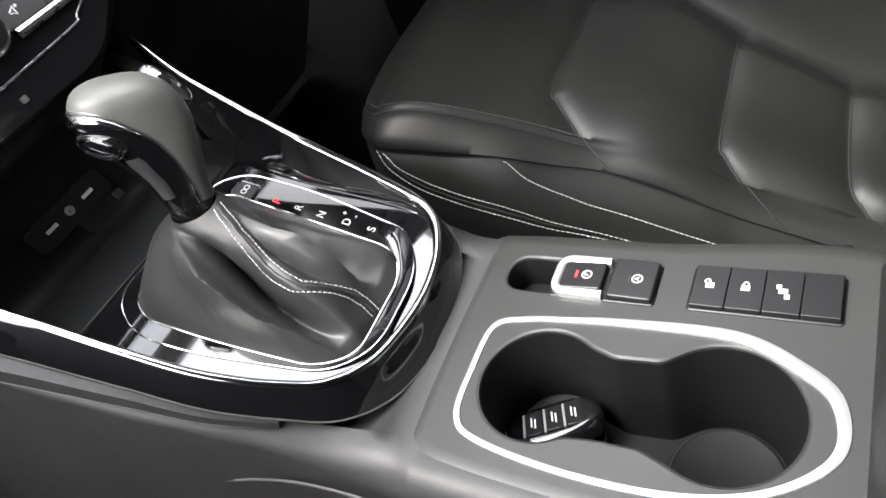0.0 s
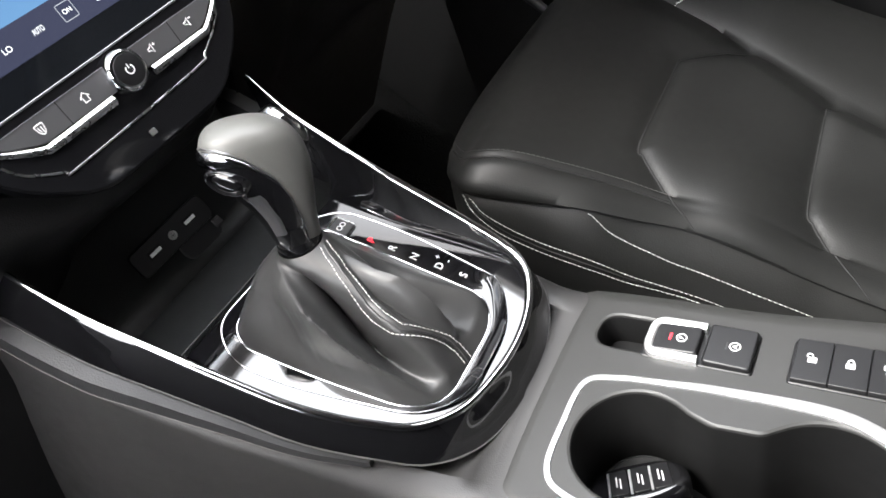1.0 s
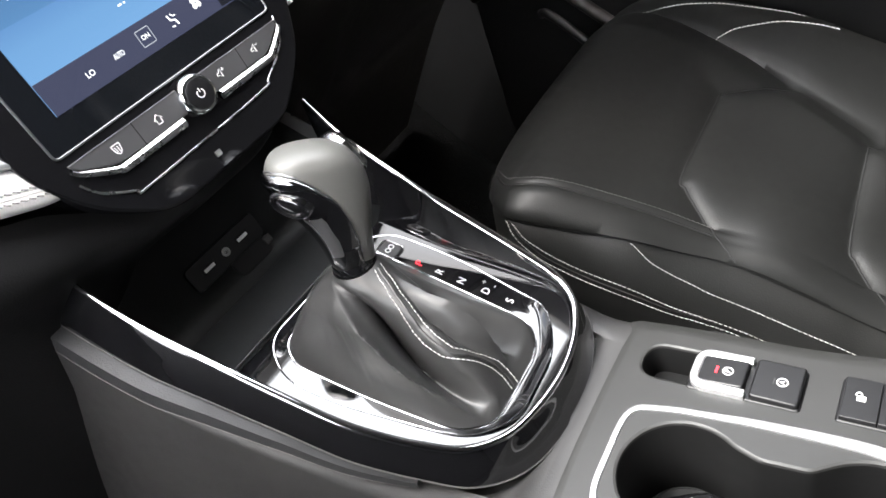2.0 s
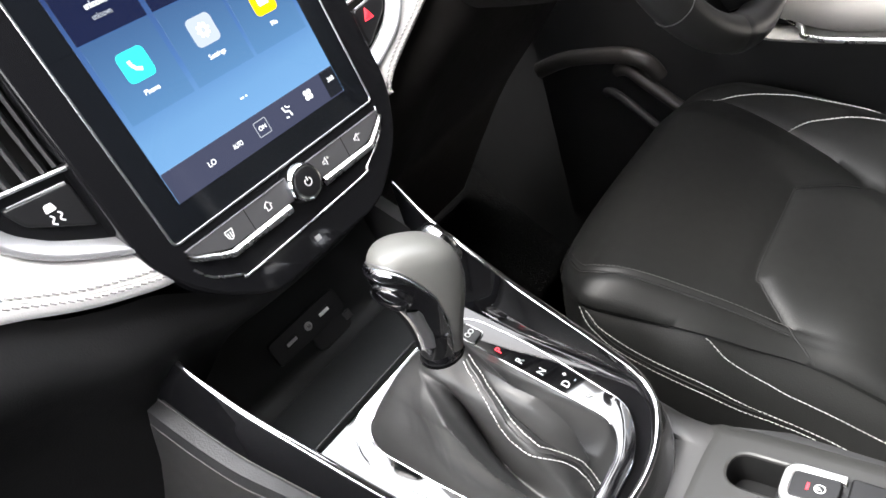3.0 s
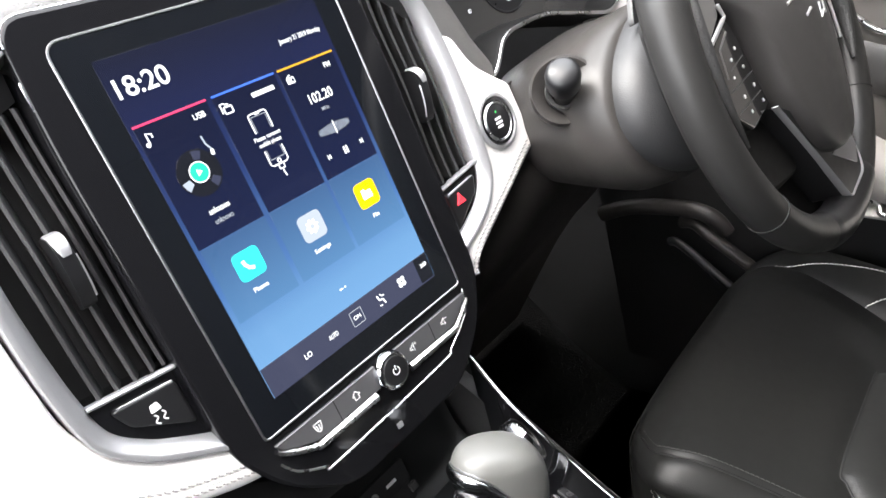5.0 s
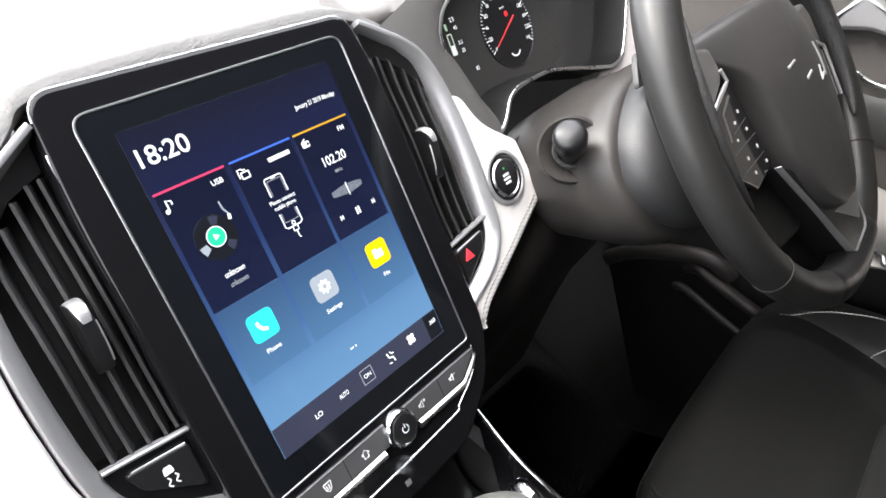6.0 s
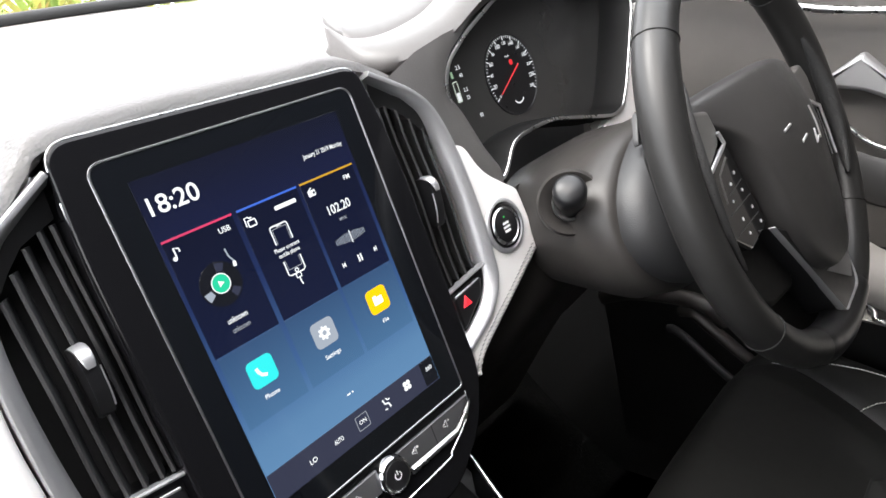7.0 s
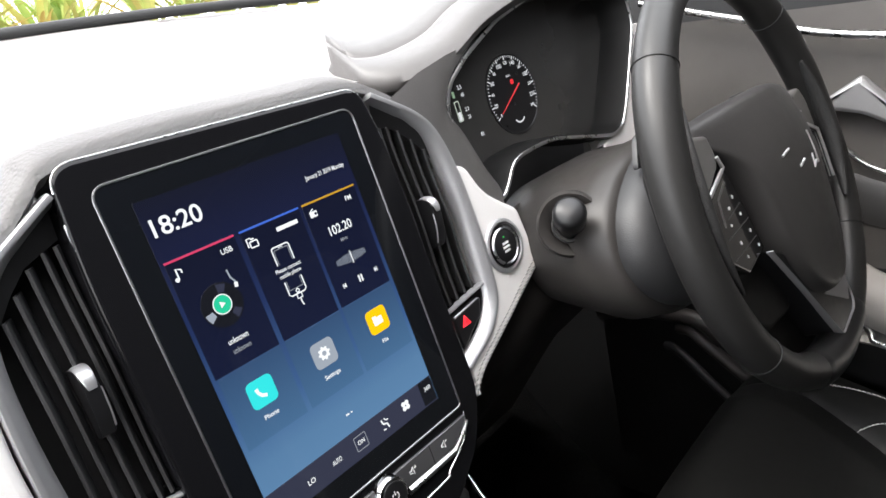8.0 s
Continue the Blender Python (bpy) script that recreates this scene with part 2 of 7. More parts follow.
# ---- centre console ----
UP = Vector((0, 0, 1))
RIM_L = [(0.030, -0.1394), (-0.005, -0.1380), (-0.04, -0.1345), (-0.08, -0.1265), (-0.12, -0.1182), (-0.156, -0.1097), (-0.183, -0.0990), (-0.2015, -0.0892), (-0.2208, -0.0769), (-0.2370, -0.0580), (-0.2475, -0.034)]
RIM_R = [(-0.2533, 0.0080), (-0.2505, 0.0430), (-0.2415, 0.0710), (-0.2300, 0.0880), (-0.2127, 0.0975), (-0.1805, 0.0985), (-0.146, 0.0970), (-0.112, 0.0955), (-0.071, 0.0965), (-0.031, 0.0988), (0.008, 0.108)]


def rim_z(y):
    """Height of the chrome strip: a steep line that levels out behind the gate."""
    low = 0.487 + 0.32 * (y + 0.082)
    h = 0.617 + 0.70 * (y - 0.026) - low
    return low + 0.5 * (h + math.sqrt(h * h + 0.006 ** 2))


def gate_z(y):
    return 0.483 + 0.32 * (y + 0.082)


def deck_z(y):
    return 0.409 - 0.05 * (y + 0.356)


def deck_m():
    """Frame of the deck: x, y in plan and its own small slope."""
    return Matrix(((1, 0, 0, 0), (0, 1, 0, 0), (0, -0.05, 1, deck_z(0)), (0, 0, 0, 1)))


GATE_M = Matrix(((1, 0, 0, 0), (0, 1, 0, 0), (0, 0.32, 1, gate_z(0)), (0, 0, 0, 1)))
DECK_M = deck_m()

console = thing("center_console", "dark grey center console with piano black gear surround and cupholders", "console", (0, -0.2, 0.02))

rim_pts = [Vector((x, y, rim_z(y))) for y, x in RIM_L + RIM_R]
rim_path = spline(rim_pts, 6)


def rim_scale(t):
    return 0.35 + 0.65 * min(1.0, min(t, 1 - t) * 6.0)


bm = bmesh.new()
sweep(bm, rim_path, [(-0.0030, 0.0005), (-0.002, 0.0018), (0.0, 0.0024), (0.002, 0.0018), (0.0030, 0.0005), (0.002, -0.0015), (-0.002, -0.0015)], up=Vector((0, -0.35, 1)).normalized(), scale=rim_scale)
part("chrome_rim", bm, CHROME, console, "bright chrome strip round the gear surround")


def outward(i, path):
    a, b = path[max(i - 1, 0)], path[min(i + 1, len(path) - 1)]
    t = b - a
    return Vector((t.y, -t.x, 0)).normalized()


# piano black band that falls away from the chrome strip to the soft body
OFF = [(-0.30, 0.012, 0.031), (-0.235, 0.011, 0.030), (-0.19, 0.010, 0.026), (-0.12, 0.012, 0.025), (-0.06, 0.015, 0.027), (0.0, 0.017, 0.033), (0.03, 0.018, 0.035)]
bm = bmesh.new()
band = []
for i, p in enumerate(rim_path):
    out = outward(i, rim_path)
    d, h = lerp_table(OFF, p.y)
    if p.x > 0:
        d = d * 0.8
    loop = []
    for k in range(13):
        a = k / 12
        loop.append(p + out * (0.001 + d * (0.80 * a + 0.20 * math.sin(a * math.pi / 2))) + UP * (-0.0006 - h * (0.80 * a + 0.20 * (1 - math.cos(a * math.pi / 2)))))
    loop.append(p + out * (d - 0.004) - UP * (h + 0.003))
    loop.append(p + out * 0.001 - UP * (h + 0.003))
    band.append(loop)
loft(bm, band, cap_start=True, cap_end=True)
part("gear_surround", bm, PIANO, console, "piano black lacquered band", angle=50)
low_edge = [Vector(b[12]) for b in band]

# thin pale joint line under the band and the grey ledge on the passenger's side
bm = bmesh.new()
sweep(bm, [p + UP * -0.0012 for p in low_edge], oval(0.0008, 0.0008, 6))
part("joint_strip", bm, JOINT, console)
ledge_path = [p for p in low_edge if p.x < 0 and p.y > -0.2]
bm = bmesh.new()
loops = []
for i, p in enumerate(ledge_path):
    t = min(1.0, max(0.0, (p.y + 0.2) / 0.16))
    out = outward(i, ledge_path)
    w, h = 0.004 + 0.010 * t, 0.006 + 0.008 * t
    loops.append([p - UP * 0.0026 - out * 0.004, p - UP * 0.0026 + out * 0.0006, p - UP * (h * 0.3) + out * w * 0.75, p - UP * h + out * w, p - UP * (h + 0.002) + out * (w - 0.001), p - UP * (h + 0.004) - out * 0.004])
loft(bm, loops, cap_start=True, cap_end=True)
part("side_ledge", bm, SOFT_BLACK, console, "dark ledge under the black band")
ledge_low = [Vector(q[3]) for q in loops]
bm = bmesh.new()
sweep(bm, [p - UP * 0.0006 for p in ledge_low], oval(0.0006, 0.0006, 6), scale=lambda t: 1.0 if t < 0.6 else max(0.05, 1 - (t - 0.6) * 2.5))
part("joint_strip", bm, JOINT, console)

# body: cross-sections from the armrest to the dash
BODY = [  # y, left, right, top, shoulder, sink of the middle
    (-0.70, -0.112, 0.114, 0.424, 0.024, 0.0), (-0.56, -0.114, 0.116, 0.4155, 0.022, 0.0), (-0.545, -0.114, 0.116, 0.4165, 0.020, 0.20), (-0.40, -0.114, 0.116, 0.4100, 0.019, 0.20), (-0.2880, -0.113, 0.115, 0.4045, 0.020, 0.20), (-0.2870, -0.113, 0.115, 0.4045, 0.020, 0.0),
    (-0.278, -0.112, 0.115, 0.4040, 0.024, 0.0), (-0.262, -0.112, 0.114, 0.4040, 0.024, 0.0), (-0.245, -0.113, 0.113, 0.4060, 0.020, 0.012), (-0.22, -0.116, 0.113, 0.414, 0.016, 0.03), (-0.19, -0.122, 0.114, 0.432, 0.012, 0.06),
    (-0.15, -0.136, 0.115, 0.460, 0.008, 0.07), (-0.12, -0.146, 0.117, 0.480, 0.008, 0.08), (-0.06, -0.162, 0.119, 0.520, 0.008, 0.13), (0.0, -0.171, 0.121, 0.556, 0.008, 0.18), (0.055, -0.173, 0.126, 0.580, 0.008, 0.20), (0.16, -0.175, 0.135, 0.600, 0.008, 0.22)]


def body_loop(y):
    xl, xr, zt, rs, sink = lerp_table(BODY, y)
    side = []
    for s, xe in ((-1, xl), (1, xr)):
        fl = max(0.0, min(1.0, (y + 0.20) / 0.22)) if s < 0 else 0.0
        pts = [(xe - s * 0.006 - 0.095 * fl, 0.015), (xe + s * 0.004 - 0.075 * fl, 0.20), (xe + s * 0.002 - 0.030 * fl, zt - 0.16), (xe - 0.006 * fl, zt - rs * 1.3 - 0.035 * fl)]
        for k in range(7):
            a = k / 6 * math.pi / 2
            pts.append((xe - s * rs * (1 - math.cos(a)), zt - rs * 1.0 + rs * math.sin(a) * 1.0))
        pts.append((xe - s * (rs + 0.010), zt - min(sink, 0.0008)))
        pts.append((xe - s * (rs + 0.0112), zt - sink * 0.7))
        side.append(pts)
    left, right = side
    return [Vector((x, y, z)) for x, z in left + right[::-1]]


bm = bmesh.new()
ys = sorted({round(-0.70 + 0.012 * i, 4) for i in range(72)} | {-0.2880, -0.2870, -0.56, -0.545})
loft(bm, [body_loop(y) for y in ys], cap_start=True, cap_end=True)
part("console_body", bm, GREY_PLASTIC, console, "grained charcoal plastic console body", angle=60)

# shut line between the upper and the lower side panel
bm = bmesh.new()
seam = spline([(-0.1175, -0.44, 0.345), (-0.1175, -0.30, 0.370), (-0.1255, -0.20, 0.385), (-0.1485, -0.12, 0.388), (-0.168, -0.02, 0.372), (-0.178, 0.10, 0.34)], 8)
sweep(bm, seam, oval(0.0012, 0.0012, 6))
part("shut_line", bm, JOINT, console)
bm = bmesh.new()
sweep(bm, spline([(-0.1745, 0.03, 0.362), (-0.166, -0.03, 0.33), (-0.146, -0.12, 0.27), (-0.126, -0.2, 0.2)], 8), oval(0.0011, 0.0011, 6))
part("shut_line", bm, JOINT, console)

# deck plate with the figure-of-eight cup opening and the finger pocket
CUP_A, CUP_B, CUP_R1, CUP_R2 = Vector((-0.0215, -0.352)), Vector((-0.0185, -0.4635)), 0.0415, 0.0445


def arc(c, r, a0, a1, n):
    return [(c.x + r * math.cos(radians(a0 + (a1 - a0) * i / n)), c.y + r * math.sin(radians(a0 + (a1 - a0) * i / n))) for i in range(n + 1)]


cup_outline = rounded(arc(CUP_A, CUP_R1, -38, 218, 22) + [(-0.0515, -0.3965), (-0.0512, -0.4245)] + arc(CUP_B, CUP_R2, 152, 400, 22) + [(0.0075, -0.4245), (0.0055, -0.3945)], 0.004, 3)
pocket_outline = rounded([(0.0535, -0.337), (0.0535, -0.296, 0.0145), (0.0840, -0.2965, 0.0145), (0.0840, -0.337)], 0.003, 5)
deck_outline = [tuple(p) for p in [(v.x, v.y) for v in spline([Vector((*p, 0)) for p in [(-0.060, -0.280), (0.020, -0.277), (0.090, -0.2785), (0.1005, -0.292), (0.1015, -0.40), (0.1010, -0.545), (0.0, -0.5455), (-0.0870, -0.545), (-0.0900, -0.43), (-0.0880, -0.33), (-0.081, -0.2880)]], 6, True)]]
bm = bmesh.new()
lip, edge_h = [], 0.004
loops = [[DECK_M @ Vector((x, y, -0.0042 * (1 - math.sin(a)) - (0.006 if i == 0 else 0.0))) for x, y in inset2(deck_outline, -0.009 + 0.013 * a / (math.pi / 2))] for i, a in enumerate([0, 0, 0.25, 0.55, 0.9, 1.25, math.pi / 2])]
top = loft(bm, loops)[-1]


def cavity(bm, outline, depth, taper, r=0.0025):
    loops = []
    for a in (0, 45, 90):
        o = inset2(outline, -r * (1 - math.sin(radians(a))))
        loops.append([DECK_M @ Vector((x, y, -r * (1 - math.cos(radians(a))))) for x, y in o])
    loops.append([DECK_M @ Vector((x, y, -depth)) for x, y in inset2(outline, taper)])
    rows = loft(bm, loops)
    fill(bm, rows[-1])
    return rows[0]


h1 = cavity(bm, cup_outline, 0.092, 0.005)
h2 = cavity(bm, pocket_outline, 0.028, 0.003)
fill(bm, top, h1, h2)
deck = part("deck_plate", bm, DECK_PLASTIC, console, "matt grey deck plate with two black cupholders", angle=45)
deck.data.materials.append(DEEP_BLACK)
# walls and floors of cups and pocket: their shade is put into the colour
for poly in deck.data.polygons:
    c = deck.matrix_world @ poly.center
    if abs(poly.normal.z) < 0.8 and c.z < deck_z(c.y) - 0.006 and (abs(c.x) < 0.075 or c.y > -0.34) and max(abs(c.x + 0.02) - 0.062, 0) * max(c.x - 0.05, 0) == 0 and -0.53 < c.y < -0.29:
        poly.material_index = 1
    elif c.z < deck_z(c.y) - 0.012 or (c.z < deck_z(c.y) - 0.006 and c.x > 0.05 and -0.336 < c.y < -0.290):
        poly.material_index = 1

for c, r, deep in ((CUP_A, CUP_R1, 0.0738), (CUP_B, CUP_R2, 0.0918)):
    bm = bmesh.new()
    fm = DECK_M @ Matrix.Translation((c.x, c.y, -deep))
    revolve(bm, [(r - 0.0075, -0.0917 + deep), (r - 0.0075, 0.0022), (r - 0.009, 0.003), (r - 0.0105, 0.0022), (0.006, 0.0022), (0, 0.0022)], fm, 40)
    part("cup_mat", bm, DEEP_BLACK, console, "round black rubber mat")
    bm = bmesh.new()
    revolve(bm, [(r - 0.0082, 0.0022), (r - 0.0085, 0.0034), (r - 0.0092, 0.0036), (r - 0.0098, 0.0022)], fm, 40)
    part("mat_rim", bm, SOFT_BLACK, console)

ring = [(-0.0566, -0.3046), (-0.020, -0.3010), (0.0165, -0.3035), (0.0262, -0.325), (0.0305, -0.3600), (0.0336, -0.3980), (0.0335, -0.4627), (0.0170, -0.5005), (-0.0012, -0.5205), (-0.0330, -0.5225), (-0.0600, -0.4950), (-0.0745, -0.4511), (-0.0775, -0.3878), (-0.0705, -0.3261)]
ring_path = [DECK_M @ Vector((v.x, v.y, 0.0008)) for v in spline([Vector((*p, 0)) for p in ring], 7, True)]
bm = bmesh.new()
sweep(bm, ring_path, [(-0.0033, -0.001), (-0.0029, 0.0008), (-0.0010, 0.0013), (0.0010, 0.0013), (0.0029, 0.0008), (0.0033, -0.001)], closed=True, scale=lambda t: 0.66 + 0.78 * math.exp(-((t - 0.50) / 0.14) ** 2))
part("cupholder_ring", bm, BRIGHT, console, "silver ring round the cupholders")

# gear gate panel
inner = []
for i, p in enumerate(rim_path):
    if p.y < -0.046:
        out = outward(i, rim_path)
        inner.append((p.x - out.x * 0.003, p.y - out.y * 0.003))
gate_outline = inner
bm = bmesh.new()
slab(bm, gate_outline, -0.012, 0.0, GATE_M, 0.001, 2)
part("gate_panel", bm, PIANO, console, "glossy black gear selector panel")
# inner walls from the chrome strip down to the gate and the tray
bm = bmesh.new()
rows = []
for i, p in enumerate(rim_path):
    out = outward(i, rim_path)
    low = gate_z(p.y) - 0.004 if p.y < -0.046 else 0.476
    low = min(low, p.z - 0.003)
    a = p - out * 0.0022
    c = lerp_table([(-0.26, 0.0006), (-0.23, 0.004), (-0.05, 0.0135), (-0.02, 0.0135), (0.0, 0.0006)], p.y) if p.x > 0.05 else 0.0006
    foot = a - out * (0.0012 + 0.85 * c)
    rows.append([a - UP * 0.0005, a - UP * 0.0015 - out * 0.0004, Vector((a.x - out.x * 0.0012, a.y - out.y * 0.0012, min(low + 0.005 + c, a.z - 0.002))), Vector((foot.x, foot.y, min(low + 0.005, a.z - 0.0025))), Vector((foot.x, foot.y, low)), Vector((a.x + out.x * 0.003, a.y + out.y * 0.003, low)), a + out * 0.003 - UP * 0.0025])
loft(bm, rows, cap_start=True, cap_end=True)
part("inner_wall", bm, PIANO, console, "glossy black inner wall", angle=50)

LINE = rounded([(-0.0700, -0.0490, 0.016), (-0.0915, -0.0780, 0.020), (-0.0880, -0.1250, 0.05), (-0.0650, -0.2180, 0.034), (-0.0340, -0.2440, 0.030), (0.0330, -0.2420, 0.034), (0.0690, -0.2190, 0.024), (0.0790, -0.1300, 0.05), (0.0755, -0.0700, 0.022), (0.0560, -0.0500, 0.016)], 0.02, 8)
BOOT = rounded([(-0.0640, -0.0600, 0.014), (-0.0775, -0.0780, 0.014), (-0.0735, -0.1400, 0.05), (-0.0640, -0.2080, 0.03), (-0.0440, -0.2300, 0.03), (0.0260, -0.2290, 0.03), (0.0490, -0.2140, 0.016), (0.0500, -0.1400, 0.03), (0.0500, -0.0620, 0.014)], 0.02, 8)


def polar(outline, c, a):
    """Point of an outline seen under the angle a from c."""
    d, best = Vector((math.cos(a), math.sin(a))), 0.05
    for p, q in zip(outline, outline[1:] + outline[:1]):
        p, e = Vector(p) - c, Vector(q) - Vector(p)
        den = d.x * e.y - d.y * e.x
        if abs(den) > 1e-9:
            r, k = (p.x * e.y - p.y * e.x) / den, (p.x * d.y - p.y * d.x) / den
            if r > 0 and -0.001 <= k <= 1.001:
                best = r
    return c + d * best


def dish(x, y):
    """How far the bezel rises towards its outer edge behind the gaiter."""
    a, b = max(0.0, min(1.0, (-0.196 - y) / 0.03)), max(0.0, min(1.0, (x + 0.075) / 0.06))
    return 0.0062 * a * a * (3 - 2 * a) * b * b * (3 - 2 * b)


GATE_C = Vector((-0.005, -0.145))
bm = bmesh.new()
loops = [[] for k in range(9)]
for i in range(180):
    a = i * math.tau / 180
    p, q = polar(inset2(BOOT, -0.0004), GATE_C, a), polar(inset2(LINE, 0.0004), GATE_C, a)
    for k in range(8):
        t = k / 7
        m = p.lerp(q, t)
        loops[k].append(GATE_M @ Vector((m.x, m.y, 0.0004 + dish(m.x, m.y) * t ** 1.6)))
    loops[8].append(GATE_M @ Vector((q.x, q.y, -0.002)))
loft(bm, loops)
part("gaiter_bezel", bm, PIANO, console, "glossy black dished bezel", angle=60)
for name, outline, w in (("gate_line", LINE, 0.0006), ("gaiter_frame", BOOT, 0.0007)):
    bm = bmesh.new()
    path = [GATE_M @ Vector((x, y, 0.0006 + (dish(x, y) if outline is LINE else 0.0))) for x, y in outline]
    sweep(bm, path, oval(w, 0.0006, 8), closed=True)
    part(name, bm, CHROME, console, "thin silver outline")

# selector letters beside the gaiter, read from the driver's seat
LETTER_ROWS = [("P", -0.1080, RED_INK), ("R", -0.1275, WHITE_INK), ("N", -0.1475, WHITE_INK), ("D", -0.1695, WHITE_INK), ("S", -0.1905, WHITE_INK)]
for ch, y, ink in LETTER_ROWS:
    m = GATE_M @ Matrix.Translation((0.0572 + (-0.108 - y) * 0.03, y, 0.0012)) @ Matrix.Rotation(radians(0), 4, "Z")
    letters("gear_letter", ch, m, 0.0092, ink, console)
for ch, dy in (("+", 0.0055), ("-", -0.0035)):
    letters("gear_letter", ch, GATE_M @ Matrix.Translation((0.0668, -0.1695 + dy, 0.0012)), 0.007, WHITE_INK, console)
# shift lock slot cover and mode key at the front of the row
bm = bmesh.new()
slab(bm, box2(0.0510, 0.0650, -0.0870, -0.0690, 0.003), 0.0, 0.0018, GATE_M, 0.0008)
mode_key = part("mode_key", bm, KEY_PLASTIC, console, "small black mode key")
bm = bmesh.new()
sweep(bm, [GATE_M @ Vector((x, y, 0.0012)) for x, y in box2(0.0500, 0.0660, -0.0880, -0.0680, 0.004)], oval(0.0006, 0.0006, 6), closed=True)
part("key_outline", bm, SATIN, mode_key)
for du in (-0.0025, 0.0025):
    bm = bmesh.new()
    sweep(bm, [GATE_M @ Vector((x, y, 0.0021)) for x, y in circle2(0.0580 + du, -0.0780, 0.0022, 16)], oval(0.0006, 0.0003, 6), closed=True)
    part("key_symbol", bm, WHITE_INK, mode_key)

# open tray in front of the gate with the connector panel
bm = bmesh.new()
loops = []
for y, z in ((-0.048, 0.4905), (-0.040, 0.488), (-0.02, 0.486), (0.015, 0.487), (0.032, 0.492), (0.042, 0.503), (0.050, 0.53), (0.062, 0.58), (0.075, 0.625)):
    xl, xr = -0.134, 0.0965
    loops.append([Vector((xl, y, z + 0.02)), Vector((xl + 0.004, y, z + 0.008)), Vector((xl + 0.014, y, z + 0.001)), Vector((xl + 0.03, y, z)), Vector((0, y, z)), Vector((xr - 0.03, y, z)), Vector((xr - 0.014, y, z + 0.001)), Vector((xr - 0.004, y, z + 0.008)), Vector((xr, y, z + 0.02))])
loft(bm, loops, closed=False)
g = bmesh.ops.solidify(bm, geom=bm.faces[:], thickness=0.003)
part("tray", bm, TRAY_BLACK, console, "black storage tray under the dash", angle=60)
bm = bmesh.new()
slab(bm, rounded([(-0.118, -0.036), (0.082, -0.038), (0.080, 0.024), (-0.120, 0.024)], 0.012), 0, 0.0025, Matrix.Translation((0, 0, 0.4875)), 0.001)
part("tray_mat", bm, TRAY_BLACK, console, "dark rubber tray mat")

# connector panel on the tray's front wall
USB_M = Matrix.Translation((-0.0150, 0.0470, 0.5210)) @ Matrix.Rotation(radians(73), 4, "X")
panel = part("connector_panel", (lambda b: (slab(b, box2(-0.043, 0.043, -0.0125, 0.0125, 0.006), -0.006, 0.0022, USB_M, 0.0012), b)[1])(bmesh.new()), KEY_PLASTIC, console, "black panel with two sockets and a jack")
for u in (-0.021, 0.021):
    bm = bmesh.new()
    slab(bm, box2(u - 0.0075, u + 0.0075, -0.0035, 0.0035, 0.0008), 0.0016, 0.0026, USB_M, 0.0003)
    sock = part("usb_socket", bm, RUBBER, panel)
    bm = bmesh.new()
    slab(bm, box2(u - 0.0060, u + 0.0060, -0.0018, 0.0014, 0.0004), 0.0026, 0.0031, USB_M, 0.0002)
    part("contact_tongue", bm, WHITE_INK, panel)
bm = bmesh.new()
revolve(bm, [(0.0042, 0.0020), (0.0042, 0.0030), (0.0036, 0.0034), (0.0022, 0.0034), (0.0018, 0.0022), (0, 0.0022)], USB_M, 20)
part("audio_jack", bm, STEEL, panel)
SOCK_M = Matrix.Translation((0.0030, 0.0425, 0.5020)) @ Matrix.Rotation(radians(60), 4, "X")
bm = bmesh.new()
slab(bm, box2(-0.022, 0.022, -0.011, 0.011, 0.009), -0.006, 0.004, SOCK_M, 0.0015)
cover = part("power_socket_cover", bm, KEY_PLASTIC, console, "black flap over the power socket")
bm = bmesh.new()
slab(bm, box2(0.017, 0.026, -0.004, 0.004, 0.0015), 0.0, 0.0055, SOCK_M, 0.001)
part("pull_tab", bm, GREY_PLASTIC, cover)

# switches on the deck
def deck_key(name, x0, x1, y0, y1, h, label, parent, tilt=0.0, mat=KEY_PLASTIC, edge=0.0014, r=0.003):
    bm = bmesh.new()
    m = DECK_M @ Matrix.Translation(((x0 + x1) / 2, (y0 + y1) / 2, 0)) @ Matrix.Rotation(radians(tilt), 4, "X")
    slab(bm, box2(-(x1 - x0) / 2, (x1 - x0) / 2, -(y1 - y0) / 2, (y1 - y0) / 2, r), -0.006, h, m, edge, 3)
    return part(name, bm, mat, parent, label)


brake = thing("parking_brake_switch", "black electric parking brake switch with silver frame on the console", "switch", (0.067, -0.355, deck_z(-0.355)))
deck_key("switch_base", 0.0495, 0.0855, -0.4100, -0.3335, 0.0008, "", brake)
deck_key("brake_key", 0.0552, 0.0798, -0.3725, -0.3402, 0.0058, "black key with a red mark", brake, -3)
bm = bmesh.new()
horse = rounded([(0.0525, -0.3735), (0.0525, -0.3375, 0.009), (0.0825, -0.3375, 0.009), (0.0825, -0.3735)], 0.0001, 6)
horse = horse[7:-7]
sweep(bm, [DECK_M @ Vector((x, y, 0.0030)) for x, y in [(0.0525, -0.3738)] + horse + [(0.0825, -0.3738)]], [(-0.0032, -0.005), (-0.0030, 0.0020), (-0.0018, 0.0030), (0.0018, 0.0030), (0.0030, 0.0020), (0.0032, -0.005)])
part("silver_frame", bm, BRIGHT, brake, "silver horseshoe frame")
deck_key("hold_key", 0.0508, 0.0850, -0.4080, -0.3765, 0.0058, "black key with a white mark", brake, 2)


